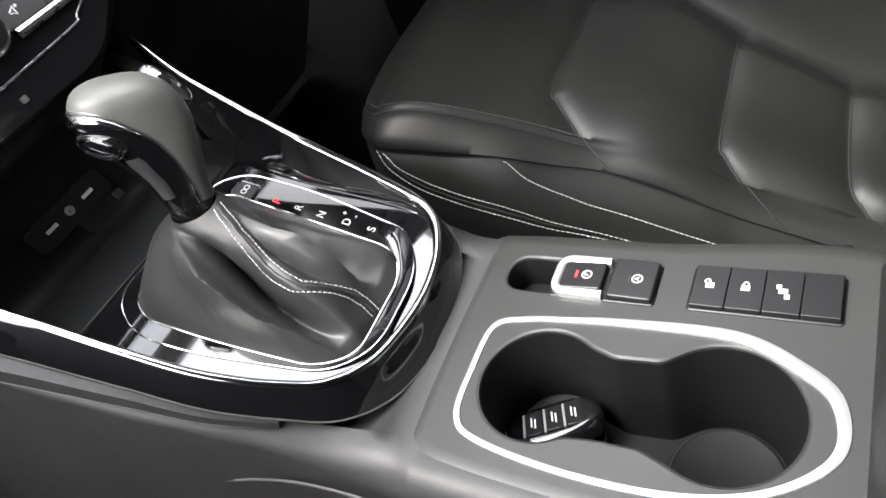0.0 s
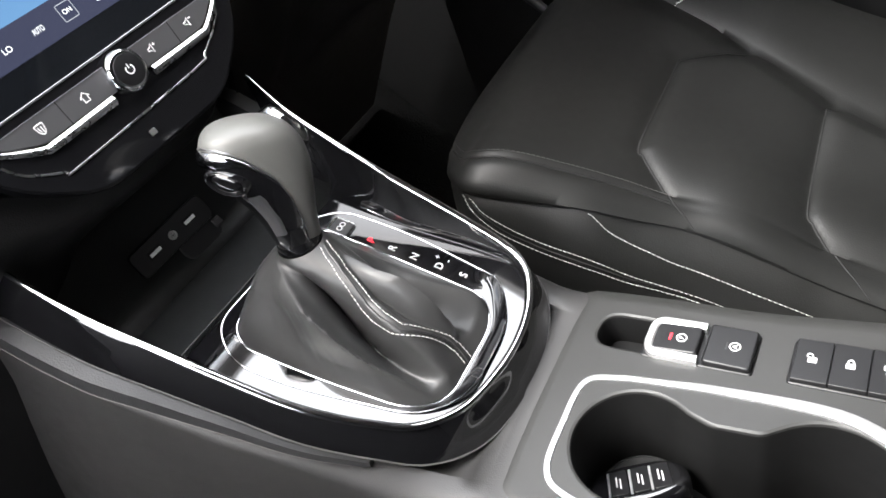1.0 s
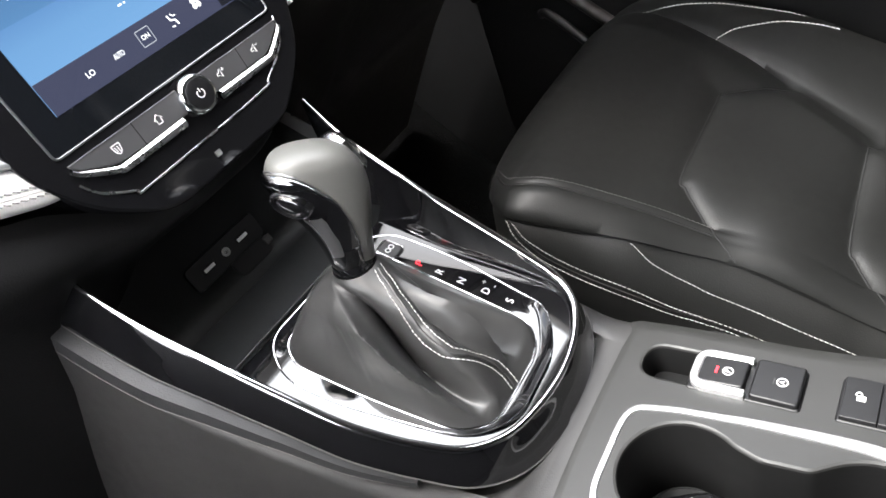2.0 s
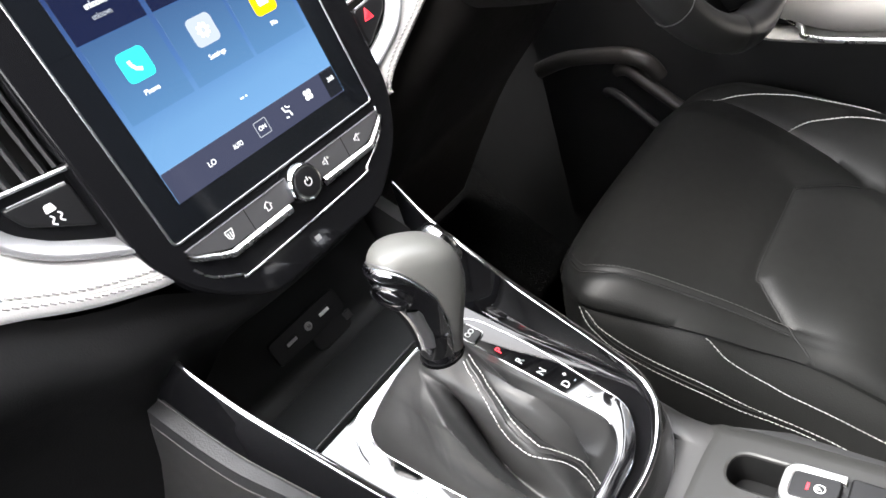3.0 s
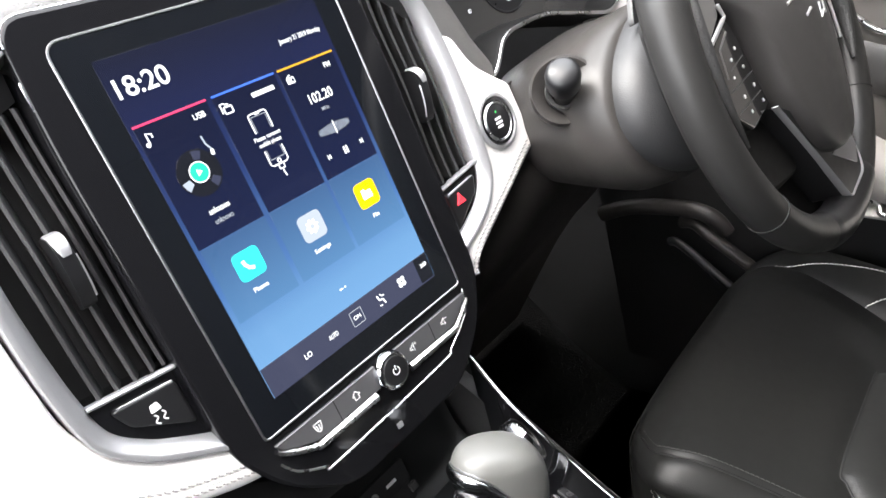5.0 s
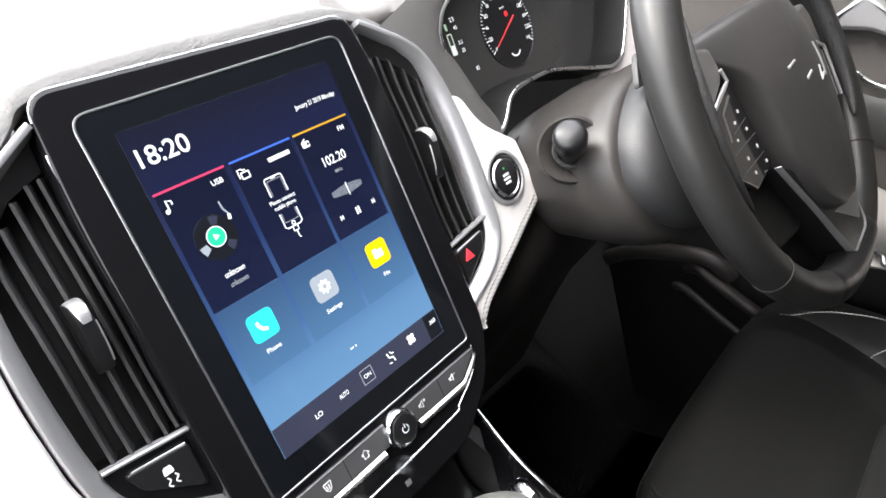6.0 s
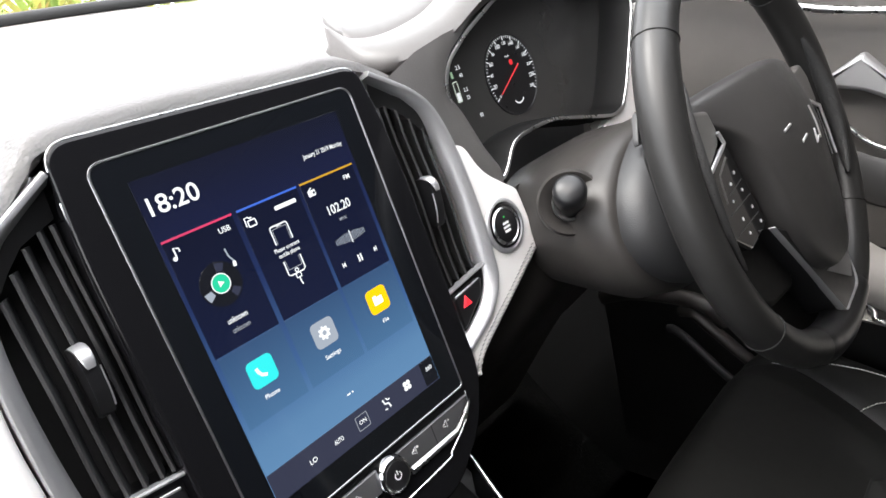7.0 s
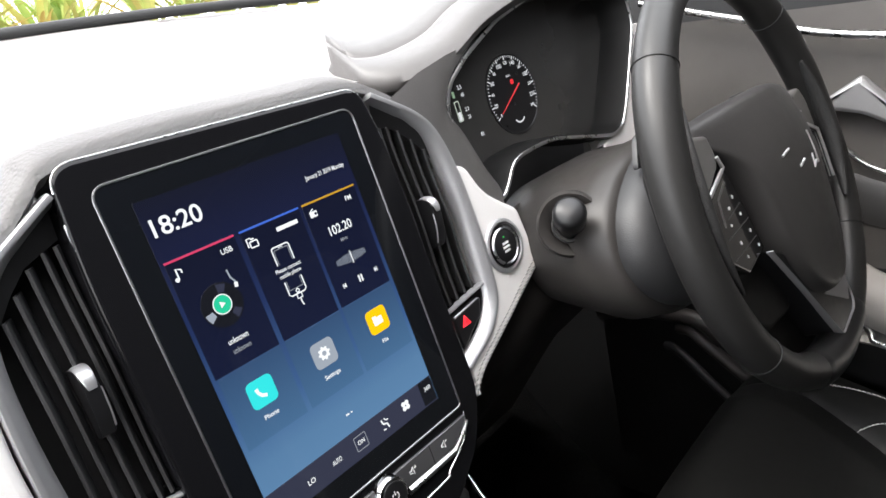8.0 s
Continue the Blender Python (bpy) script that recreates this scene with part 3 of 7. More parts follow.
def deck_ring(x, y, r, ink, parent, h=0.0063):
    bm = bmesh.new()
    sweep(bm, [DECK_M @ Vector((u, v, h)) for u, v in circle2(x, y, r, 20)], oval(0.00045, 0.0003, 6), closed=True)
    return part("key_symbol", bm, ink, parent)


def deck_bar(x0, x1, y0, y1, ink, parent, h=0.0062, name="key_symbol"):
    bm = bmesh.new()
    slab(bm, [(x0, y0), (x1, y0), (x1, y1), (x0, y1)], h - 0.0008, h, DECK_M, 0.0001, 1)
    return part(name, bm, ink, parent)


deck_ring(0.0675, -0.3595, 0.0034, WHITE_INK, brake)
letters("key_symbol", "P", DECK_M @ Matrix.Translation((0.0675, -0.3595, 0.0063)), 0.005, WHITE_INK, brake)
deck_bar(0.0645, 0.0705, -0.3525, -0.3508, RED_INK, brake)
deck_ring(0.0675, -0.3955, 0.0034, WHITE_INK, brake)
letters("key_symbol", "A", DECK_M @ Matrix.Translation((0.0675, -0.3955, 0.0063)), 0.005, WHITE_INK, brake)
deck_bar(0.0645, 0.0705, -0.3905, -0.3895, GREY_PLASTIC, brake)

locks = thing("lock_switch_row", "row of four black door lock keys on the console", "switch", (0.067, -0.47, deck_z(-0.47)))
deck_key("switch_base", 0.0498, 0.0872, -0.5200, -0.4300, 0.0010, "", locks)
for k in range(4):
    y1 = -0.4320 - 0.0215 * k
    deck_key("lock_key", 0.0515, 0.0855, y1 - 0.0212, y1, 0.0050 + 0.0002 * k, "", locks, 0, edge=0.0006, r=0.0008)
for k in range(3):
    y = -0.4425 - 0.0215 * k
    deck_bar(0.0665, 0.0705, y - 0.0026, y + 0.0026, WHITE_INK, locks, 0.0056)
    if k < 2:
        bm = bmesh.new()
        dy = 0.0026 if k == 0 else 0.0
        sweep(bm, [DECK_M @ Vector((0.0705 + 0.0028 * math.sin(a), y + dy * 0.6 + 0.0017 * math.cos(a), 0.0056)) for a in [math.pi * i / 8 for i in range(9)]], oval(0.0005, 0.0003, 6))
        part("key_symbol", bm, WHITE_INK, locks)
    else:
        deck_bar(0.0625, 0.0660, y - 0.0040, y - 0.0010, WHITE_INK, locks, 0.0056)
        deck_bar(0.0700, 0.0735, y + 0.0012, y + 0.0040, WHITE_INK, locks, 0.0056)

# armrest box behind the deck
bm = bmesh.new()
loops = []
for k in range(13):
    a = k / 12
    y = -0.536 - 0.25 * a
    f = (1 - (1 - min(1, a * 5)) ** 2)
    z0, z1 = 0.405, 0.425 + 0.115 * f
    o = rounded([(-0.108, z0), (0.108, z0), (0.108, z1, 0.035), (-0.108, z1, 0.035)], 0.006, 6)
    loops.append([Vector((x * (0.9 + 0.1 * f), y, z)) for x, z in o])
loft(bm, loops, cap_start=True, cap_end=True)
part("armrest_lid", bm, LEATHER, console, "padded black leather armrest lid", angle=60)

# ---- gear lever ----
lever = thing("gear_lever", "black and chrome gear lever with a leather gaiter on the console", "gear lever", (-0.01, -0.125, gate_z(-0.125)))
KNOB = [  # height, centre along and across the head, half length, half width
    (0.5360, 0.0012, 0.0010, 0.0158, 0.0158), (0.5478, 0.0023, 0.0019, 0.0178, 0.0181), (0.5625, 0.0040, 0.0031, 0.0204, 0.0208), (0.5801, 0.0053, 0.0046, 0.0251, 0.0229), (0.5968, 0.0042, 0.0059, 0.0312, 0.0237),
    (0.6105, 0.0031, 0.0070, 0.0334, 0.0236), (0.6180, 0.0034, 0.0076, 0.0325, 0.0232), (0.6255, 0.0040, 0.0080, 0.0294, 0.0222), (0.6310, 0.0045, 0.0084, 0.0250, 0.0196), (0.6343, 0.0049, 0.0087, 0.0195, 0.0158), (0.6365, 0.0049, 0.0088, 0.0120, 0.0100), (0.6374, 0.0049, 0.0089, 0.0030, 0.0026)]
KNOB = [tuple(v) for v in (lambda a, b: [(p.x, p.y, p.z, q.x, q.y) for p, q in zip(a, b)])(spline([Vector(r[:3]) for r in KNOB], 3), spline([Vector((r[3], r[4], 0)) for r in KNOB], 3))]
TWIST = radians(-32)


def knob_point(z, a, grow=0.0):
    """Point of the knob's skin: level z (the head leans down to the driver), angle a from the head's axis."""
    along, across, rx, ry = lerp_table(KNOB, z)
    c, s = math.cos(a), math.sin(a)
    x = along + (rx + grow) * math.copysign(abs(c) ** (1 / 1.2), c)
    y = across + (ry + grow) * math.copysign(abs(s) ** (1 / 1.2), s)
    lean = -0.304 * (z - 0.536) / 0.098 * (x - 0.0012)
    return Vector((-0.006 + x * math.cos(TWIST) - y * math.sin(TWIST), -0.110 + x * math.sin(TWIST) + y * math.cos(TWIST), z + lean))


bm = bmesh.new()
loft(bm, [[knob_point(r[0], i * math.tau / 56) for i in range(56)] for r in KNOB], cap_start=True, cap_end=True)
knob = part("knob", bm, KNOB_GREY, lever, "matt grey-black leather gear knob", angle=70)
# glossy insert down the passenger's side of the grip
EDGE_TABLE = [(92, 0.600), (130, 0.612), (165, 0.6205), (195, 0.6258), (225, 0.6264), (244, 0.6240), (257, 0.6190), (265, 0.6130), (270, 0.6060), (274, 0.5950), (276, 0.5800), (279, 0.5640), (282, 0.5520)]


def knob_edge(deg):
    """Height of the insert's upper edge round the grip."""
    return lerp_table(EDGE_TABLE, deg)


degs = [92 + 190 * i / 60 for i in range(61)]
bm = bmesh.new()
loft(bm, [[knob_point(0.538 + (knob_edge(a) - 0.538) * j / 24, radians(a), 0.0010 if 0 < i < 60 and j < 24 else -0.0005) for i, a in enumerate(degs)] for j in range(25)], closed=False)
part("gloss_insert", bm, PIANO, knob, "glossy black insert", angle=70)
bm = bmesh.new()
sweep(bm, [knob_point(knob_edge(a) + 0.0002, radians(a), 0.0002) for a in degs], oval(0.0006, 0.0006, 6))
part("insert_line", bm, DIM_LINE, knob, "thin edge of the insert")
# chrome shield over the upper part of the insert
bm = bmesh.new()
rows = []
band_deg = [150 + 119 * i / 30 for i in range(31)]
for j in range(7):
    t = j / 6
    row = []
    for i, a in enumerate(band_deg):
        wdt = 0.0100 * math.sin(math.pi * min(1.0, 0.16 + 0.84 * i / 30)) ** 0.6 + 0.0004
        row.append(knob_point(knob_edge(a) - 0.0010 - wdt * t, radians(a), 0.0014 + 0.0011 * math.sin(t * math.pi)))
    rows.append(row)
loft(bm, rows, closed=False)
bmesh.ops.solidify(bm, geom=bm.faces[:], thickness=0.0006)
part("chrome_band", bm, CHROME, knob, "bright chrome band", angle=70)
# oval release button under the band
bp = knob_point(0.6045, radians(222), 0.0012)
bx = (knob_point(0.6000, radians(244), 0.0012) - knob_point(0.6085, radians(190), 0.0012)).normalized()
bn = (knob_point(0.6045, radians(222), 0.02) - bp).normalized()
bn = (bn - bx * bn.dot(bx)).normalized()
by = bn.cross(bx)
BTN_M = Matrix.Translation(bp - bn * 0.0012) @ Matrix((bx, by, bn)).transposed().to_4x4() @ Matrix.Diagonal((1, 0.60, 1, 1))
bm = bmesh.new()
revolve(bm, [(0.0158, -0.008), (0.0156, 0.0012), (0.0144, 0.0026), (0.0132, 0.0024), (0.0126, 0.000)], BTN_M, 40)
part("button_ring", bm, PIANO, knob, "oval glossy ring", angle=60)
bm = bmesh.new()
revolve(bm, [(0.0130, 0.0004), (0.0127, 0.0020), (0.0118, 0.0024), (0.0113, 0.0012)], BTN_M, 40)
part("button_line", bm, PIANO, knob, "thin glossy ring", angle=60)
bm = bmesh.new()
revolve(bm, [(0.0116, -0.001), (0.0110, 0.0014), (0.0085, 0.0026), (0.005, 0.0030), (0, 0.0031)], BTN_M, 40)
part("release_button", bm, PIANO, knob, "oval black release button", angle=60)
# smoked tongue running down from the button
bm = bmesh.new()
TONGUE = [(0.5925, 232, 250), (0.5880, 227, 252), (0.5820, 225, 250), (0.5760, 224, 250), (0.5700, 224, 252), (0.5640, 222, 251), (0.5560, 220, 249)]
rows = [[knob_point(z, radians(a0 + (a1 - a0) * i / 8), 0.0022 if 0 < i < 8 else 0.0012) for i in range(9)] for z, a0, a1 in TONGUE]
loft(bm, rows, closed=False)
bmesh.ops.solidify(bm, geom=bm.faces[:], thickness=0.0006)
part("grip_tongue", bm, material("smoked_gloss_plastic", (0.13, 0.13, 0.135), 0.16, spec=0.9, coat=0.6), knob, "smoked glossy tongue", angle=70)
# chrome cap at the driver's end of the head
cn = Vector((0.86, -0.33, 0.30)).normalized()
CAP_M = Matrix.Translation(Vector((0.0350, -0.1015, 0.6060))) @ cn.to_track_quat("Z", "Y").to_matrix().to_4x4()
bm = bmesh.new()
revolve(bm, [(0.0185, -0.014), (0.0200, 0.0000), (0.0198, 0.0035), (0.0178, 0.0072), (0.0130, 0.0096), (0.006, 0.0106), (0, 0.0108)], CAP_M, 40)
part("end_cap", bm, CHROME, knob, "polished chrome end cap", angle=60)
bm = bmesh.new()
revolve(bm, [(0.0180, -0.0060), (0.0203, -0.0045), (0.0206, -0.0015), (0.0198, 0.0002)], CAP_M, 40)
part("cap_joint", bm, PIANO, knob, "dark joint before the cap", angle=60)
# collar
bm = bmesh.new()
COL_M = Matrix.Translation((-0.0068, -0.1108, 0.5305)) @ (Vector((0.10, 0.06, 1)).normalized()).to_track_quat("Z", "Y").to_matrix().to_4x4()
revolve(bm, [(0.0150, -0.006), (0.0170, 0.000), (0.0172, 0.0085), (0.0164, 0.0105), (0.012, 0.0110)], COL_M, 40)
part("collar", bm, PIANO, lever, "glossy black collar")
bm = bmesh.new()
sweep(bm, [COL_M @ Vector((0.0174 * math.cos(radians(a)), 0.0174 * math.sin(radians(a)), 0.0075)) for a in range(206, 240, 4)], oval(0.0007, 0.0007, 6))
part("collar_line", bm, CHROME, lever, "short chrome line on the collar")

# gaiter: from the frame up to the collar, with hanging folds
base_ring = [Vector((p[0], p[1], 0)) for p in inset2(BOOT, 0.0010)]
k = len(base_ring)
NB, NS = 300, 60
TOPC = Vector((-0.0072, -0.1112, 0.5330))
BASEC = Vector((-0.0150, -0.140))


def base_at(a):
    """Point of the frame seen under the angle a from the lever."""
    best = None
    d = Vector((math.cos(a), math.sin(a)))
    for i in range(k):
        p, q = base_ring[i].xy - BASEC, base_ring[(i + 1) % k].xy - BASEC
        e = q - p
        den = d.x * e.y - d.y * e.x
        if abs(den) < 1e-9:
            continue
        r = (p.x * e.y - p.y * e.x) / den
        s = (p.x * d.y - p.y * d.x) / den
        if r > 0 and -0.001 <= s <= 1.001:
            best = r if best is None else max(best, r)
    p = BASEC + d * (best or 0.05)
    return Vector((p.x, p.y, gate_z(p.y) + 0.0006))


base_at = functools.lru_cache(None)(base_at)
SEAM_DEG = [(0.0, 284), (0.075, 269), (0.2, 259), (0.325, 254.5), (0.425, 252.5), (0.5, 252.5), (0.6, 255), (0.675, 262), (0.75, 268), (0.825, 272), (0.9, 274), (1.0, 273)]
FOLDS = [  # angle by way down, height, width before and after the crest, where it starts, peaks and ends
    ([(0, 118), (0.06, 142), (0.14, 172), (0.3, 196), (0.46, 211), (0.54, 216), (0.64, 222), (0.7, 228), (0.8, 238), (1, 248)], 0.0200, 40, 2.4, 0.0, 0.45, 1.02),
    ([(0, 150), (0.08, 178), (0.15, 202), (0.32, 221), (0.5, 231), (0.6, 235), (0.75, 243), (0.9, 249)], -0.0400, 4.5, 11, 0.02, 0.45, 0.94),
    ([(0, 120), (0.5, 165), (1, 190)], -0.0030, 26, 26, 0.1, 0.6, 1.0),
    ([(0.5, 251), (0.6, 252), (0.8, 257), (1, 260)], 0.0110, 4, 10, 0.42, 0.76, 1.0),
    ([(0, 300), (0.1, 284), (0.2, 271), (0.4, 265), (0.6, 267), (0.8, 274)], -0.0110, 4, 4, 0.06, 0.42, 0.85),
    ([(0, 300), (0.15, 286), (0.33, 280), (0.5, 279.5), (0.7, 280), (0.8, 281)], 0.0190, 14, 1.8, 0.02, 0.55, 0.88),
    ([(0.1, 320), (0.35, 299), (0.55, 291), (0.7, 289), (0.8, 287)], -0.0210, 4, 14, 0.05, 0.50, 0.92),
    ([(0.4, 310), (1, 304)], 0.0060, 8, 10, 0.4, 0.88, 1.02),
    ([(0, 40), (1, 22)], 0.0030, 16, 16, 0.1, 0.6, 1.0), ([(0, 75), (1, 62)], -0.0030, 18, 18, 0.1, 0.6, 1.0)]


def gaiter_point(ai, s):
    a = (ai % 1.0) * math.tau
    b = base_at(round(a, 6))
    t = TOPC + Vector((0.0178 * math.cos(a), 0.0178 * math.sin(a), 0.002))
    f = s + 0.05 * math.sin(s * math.pi) * s
    slack = max(0.0, math.cos(a - radians(-8))) ** 0.8
    taut = max(0.0, math.cos(a - radians(195))) ** 0.7
    z = (0.62 * s + 0.38 * s ** 2.4) * (1 - slack) + (1.45 * s - 0.45 * s * s) * slack
    z += (0.86 * s + 0.14 * s * s - z) * taut
    p = Vector((t.x + (b.x - t.x) * f, t.y + (b.y - t.y) * f, t.z + (b.z - t.z) * z))
    deg = math.degrees(a) % 360
    push = 0.0
    for track, hh, w0, w1, s0, sp, s1 in FOLDS:
        if not s0 < s < s1:
            continue
        mid = lerp_table(track, s)
        d = (deg - mid + 180) % 360 - 180
        g = (s - s0) / (sp - s0) if s < sp else (s1 - s) / (s1 - sp)
        push += hh * math.exp(-(abs(d) / ((w0 if d < 0 else w1) * (0.55 + 0.32 / max(s, 0.22)))) ** (1.05 if hh > 0.014 else 1.5)) * math.sin(min(1.0, g) * math.pi / 2) ** 0.9 * min(1.0, max(0.0, (s - 0.02) / 0.40))
    d = (deg - lerp_table(SEAM_DEG, s) + 180) % 360 - 180
    push += 0.0022 * math.exp(-(abs(d) * (0.15 + s) / 5) ** 2) * math.sin(s * math.pi) ** 0.5
    nz = noise.noise(Vector((math.cos(a) * 3, math.sin(a) * 3, s * 4))) * 0.0010 * math.sin(s * math.pi)
    nz += noise.noise(Vector((math.cos(a) * 9, math.sin(a) * 9, s * 5))) * 0.0006 * s * math.sin(s * math.pi)
    out = Vector((math.cos(a), math.sin(a), 0.85)).normalized()
    p = p + out * (push + nz)
    p.z = max(p.z, gate_z(p.y) + 0.0006)
    return p


bm = bmesh.new()
loft(bm, [[gaiter_point(i / NB, s / NS) for i in range(NB)] for s in range(NS + 1)])
gaiter = part("gaiter", bm, BOOT_LEATHER, lever, "creased black leather gaiter with white stitching", angle=80)


def gaiter_line(off, n=70):
    pts = []
    for i in range(n + 1):
        s = 0.03 + 0.965 * i / n
        deg = lerp_table(SEAM_DEG, s) + off / (0.12 + 0.5 * s)
        p = gaiter_point((deg % 360) / 360, s)
        pts.append(p + Vector((math.cos(radians(deg)), math.sin(radians(deg)), 0.9)).normalized() * 0.0004)
    return pts


def gaiter_normal(p):
    return (Vector((p.x + 0.0150, p.y + 0.14, 0)).normalized() * 0.6 + UP).normalized()


bm = bmesh.new()
sweep(bm, gaiter_line(0), oval(0.0012, 0.0008, 6), up=Vector((0.3, -0.3, 1)).normalized())
part("seam", bm, BOOT_LEATHER, gaiter, "raised leather seam")
for off in (-1.6, 1.6):
    part("stitching", stitches(gaiter_line(off), gaiter_normal, 0.0038, 0.0024, 0.00032), THREAD, gaiter, "white thread", kind="stuff")

# ---- remote key lying in the cupholder ----
key = thing("remote_key", "black oval remote car key with silver buttons lying in a cupholder", "car key", (-0.0215, -0.350, 0.338))
KEY_M = Matrix.Translation((-0.0215, -0.3500, 0.3500)) @ Matrix.Rotation(radians(-14), 4, "X") @ Matrix.Rotation(radians(16), 4, "Y") @ Matrix.Rotation(radians(-58), 4, "Z") @ Matrix.Scale(1.10, 4)
fob = [(0.0325 * math.copysign(abs(math.cos(a)) ** 0.75, math.cos(a)), 0.0185 * math.copysign(abs(math.sin(a)) ** 0.8, math.sin(a))) for a in [i * math.tau / 48 for i in range(48)]]
bm = bmesh.new()
slab(bm, fob, -0.006, 0.0065, KEY_M, 0.006, 5)
part("shell", bm, PIANO, key, "glossy black shell", angle=60)
for x in (-0.012, 0.002, 0.015):
    flat("button", box2(x - 0.0058, x + 0.0058, -0.011, 0.011, 0.002), 0.0064, KEY_M, KEY_PLASTIC, key, thick=0.0006)
    flat("button_line", [(x - 0.0075, -0.0120), (x - 0.0060, -0.0120), (x - 0.0052, 0.0100), (x - 0.0068, 0.0100)], 0.0068, KEY_M, BRIGHT, key, thick=0.0006)
    for k in (-1, 1):
        flat("button_mark", [(x + 0.0012 * k - 0.0006, -0.0050 - 0.001 * k), (x + 0.0012 * k + 0.0003, -0.0050 - 0.001 * k), (x + 0.0012 * k + 0.0006, 0.0040 - 0.001 * k), (x + 0.0012 * k - 0.0003, 0.0040 - 0.001 * k)], 0.0071, KEY_M, WHITE_INK, key, thick=0.0002)
bm = bmesh.new()
slab(bm, box2(-0.043, -0.031, -0.006, 0.006, 0.003), -0.002, 0.003, KEY_M, 0.001)
part("ring_loop", bm, SATIN, key, "silver key loop")


# ---- dashboard ----
TILT = radians(12)
FAS = Matrix(((1, 0, 0, 0), (0, math.sin(TILT), -math.cos(TILT), 0), (0, math.cos(TILT), math.sin(TILT), 0.72), (0, 0, 0, 1)))  # u across, v up the fascia, w towards the cabin

dash = thing("dashboard", "two-tone black and white dashboard with silver trim", "dashboard", (0, 0.2, 0.3))


# top pad: from the lip over the display to the windscreen
def top_pt(x, y):
    z = 0.960 + 0.103 * max(0, (y - 0.08) / 0.57) ** 1.7
    return Vector((x, y, z - 0.03 * (x / 0.7) ** 2))


# the pad under the hood and out to the driver's side
bm = bmesh.new()
grid(bm, lambda u, v: top_pt(0.14 + 0.66 * u, 0.14 + 0.53 * v) - UP * 0.004, 40, 24)
bmesh.ops.solidify(bm, geom=bm.faces[:], thickness=-0.01)
part("top_pad", bm, PALE_DASH, dash, "pale grey grained dash top", angle=60)

# grained roll along the fascia's upper edge
ROLL = [(-0.46, 0.025, -0.03), (-0.30, 0.127, -0.02), (-0.215, 0.183, -0.010), (-0.168, 0.2215, -0.004), (-0.150, 0.2340, -0.002), (-0.134, 0.2480, -0.001), (-0.117, 0.2590, 0.0), (-0.05, 0.2608, 0.0), (0.05, 0.2575, 0.0), (0.105, 0.255, -0.002), (0.150, 0.236, -0.006), (0.185, 0.203, -0.010), (0.2030, 0.165, -0.012)]
roll_path = spline([FAS @ Vector((u, v - 0.003, w - 0.004)) for u, v, w in ROLL], 6)
bm = bmesh.new()
loops, tops = [], []
for i, p in enumerate(roll_path):
    tz = top_pt(p.x, 0.13).z
    q0 = p + FAS.to_3x3() @ Vector((0, -0.004, 0.004))
    loop = [p + FAS.to_3x3() @ Vector((0, -0.010, -0.035)), p + FAS.to_3x3() @ Vector((0, -0.008, -0.006)), q0, p + FAS.to_3x3() @ Vector((0, 0.0035, 0.0035)), p + FAS.to_3x3() @ Vector((0, 0.0075, -0.003))]
    a = loop[-1]
    b = Vector((p.x * 1.02, a.y + 0.030, a.z + 0.003))
    loop += [a.lerp(b, 0.5) + UP * 0.002, b]
    tops.append(b)
    loops.append(loop)
loft(bm, loops, closed=False)
bmesh.ops.solidify(bm, geom=bm.faces[:], thickness=0.003)
part("dash_roll", bm, SHADED_ROLL, dash, "grained roll over the display, darkened for shade", angle=60)

# smooth skin from the roll to the foot of the windscreen
bm = bmesh.new()
rows = []
for b in tops:
    xe = b.x * 1.75 if b.x < 0 else b.x * 1.3
    e = top_pt(xe, 0.672)
    c1, c2 = b + Vector((b.x * 0.05, 0.09, 0.010)), Vector((xe * 0.93, 0.40, top_pt(xe, 0.40).z))
    row = []
    for k in range(15):
        t = k / 14
        row.append(b * (1 - t) ** 3 + c1 * 3 * t * (1 - t) ** 2 + c2 * 3 * t * t * (1 - t) + e * t ** 3 - UP * 0.0008)
    rows.append(row)
loft(bm, rows, closed=False)
bmesh.ops.solidify(bm, geom=bm.faces[:], thickness=0.004)
part("top_pad", bm, PALE_DASH, dash, "pale grey grained dash top", angle=60)

# body behind the fascia
bm = bmesh.new()
loft(bm, [[Vector((x, y, z)) for y, z in ((0.060, 0.63), (0.075, 0.72), (0.095, 0.82), (0.120, 0.88), (0.30, 0.90), (0.60, 0.96), (0.62, 0.3), (0.30, 0.25), (0.12, 0.42))] for x in (-0.42, -0.3, -0.14, 0.0, 0.14)], cap_start=True, cap_end=True)
part("dash_carrier", bm, SOFT_BLACK, dash, "black dash carrier", angle=30)

# display surround and glove-box side
WHITE_L = rounded([(-0.1100, -0.0290, 0.004), (-0.1265, -0.0225, 0.02), (-0.1730, 0.0040, 0.02), (-0.1955, 0.040, 0.02), (-0.1980, 0.120, 0.03), (-0.1870, 0.190, 0.02), (-0.1600, 0.2265, 0.01), (-0.205, 0.196), (-0.30, 0.128), (-0.46, 0.02), (-0.46, -0.02), (-0.34, 0.012, 0.05), (-0.225, -0.002, 0.06), (-0.165, -0.036, 0.04), (-0.1265, -0.051, 0.02), (-0.1100, -0.0545, 0.004)], 0.006, 5)
bm = bmesh.new()
slab(bm, WHITE_L, -0.03, 0.0015, FAS, 0.006, 4)
part("white_panel", bm, WHITE_LEATHER, dash, "off-white leather panel with stitched hem")
HEM = [(-0.116, -0.0462), (-0.128, -0.0425), (-0.165, -0.0275), (-0.205, -0.004), (-0.235, 0.0085), (-0.30, 0.018), (-0.36, 0.013), (-0.45, -0.010)]
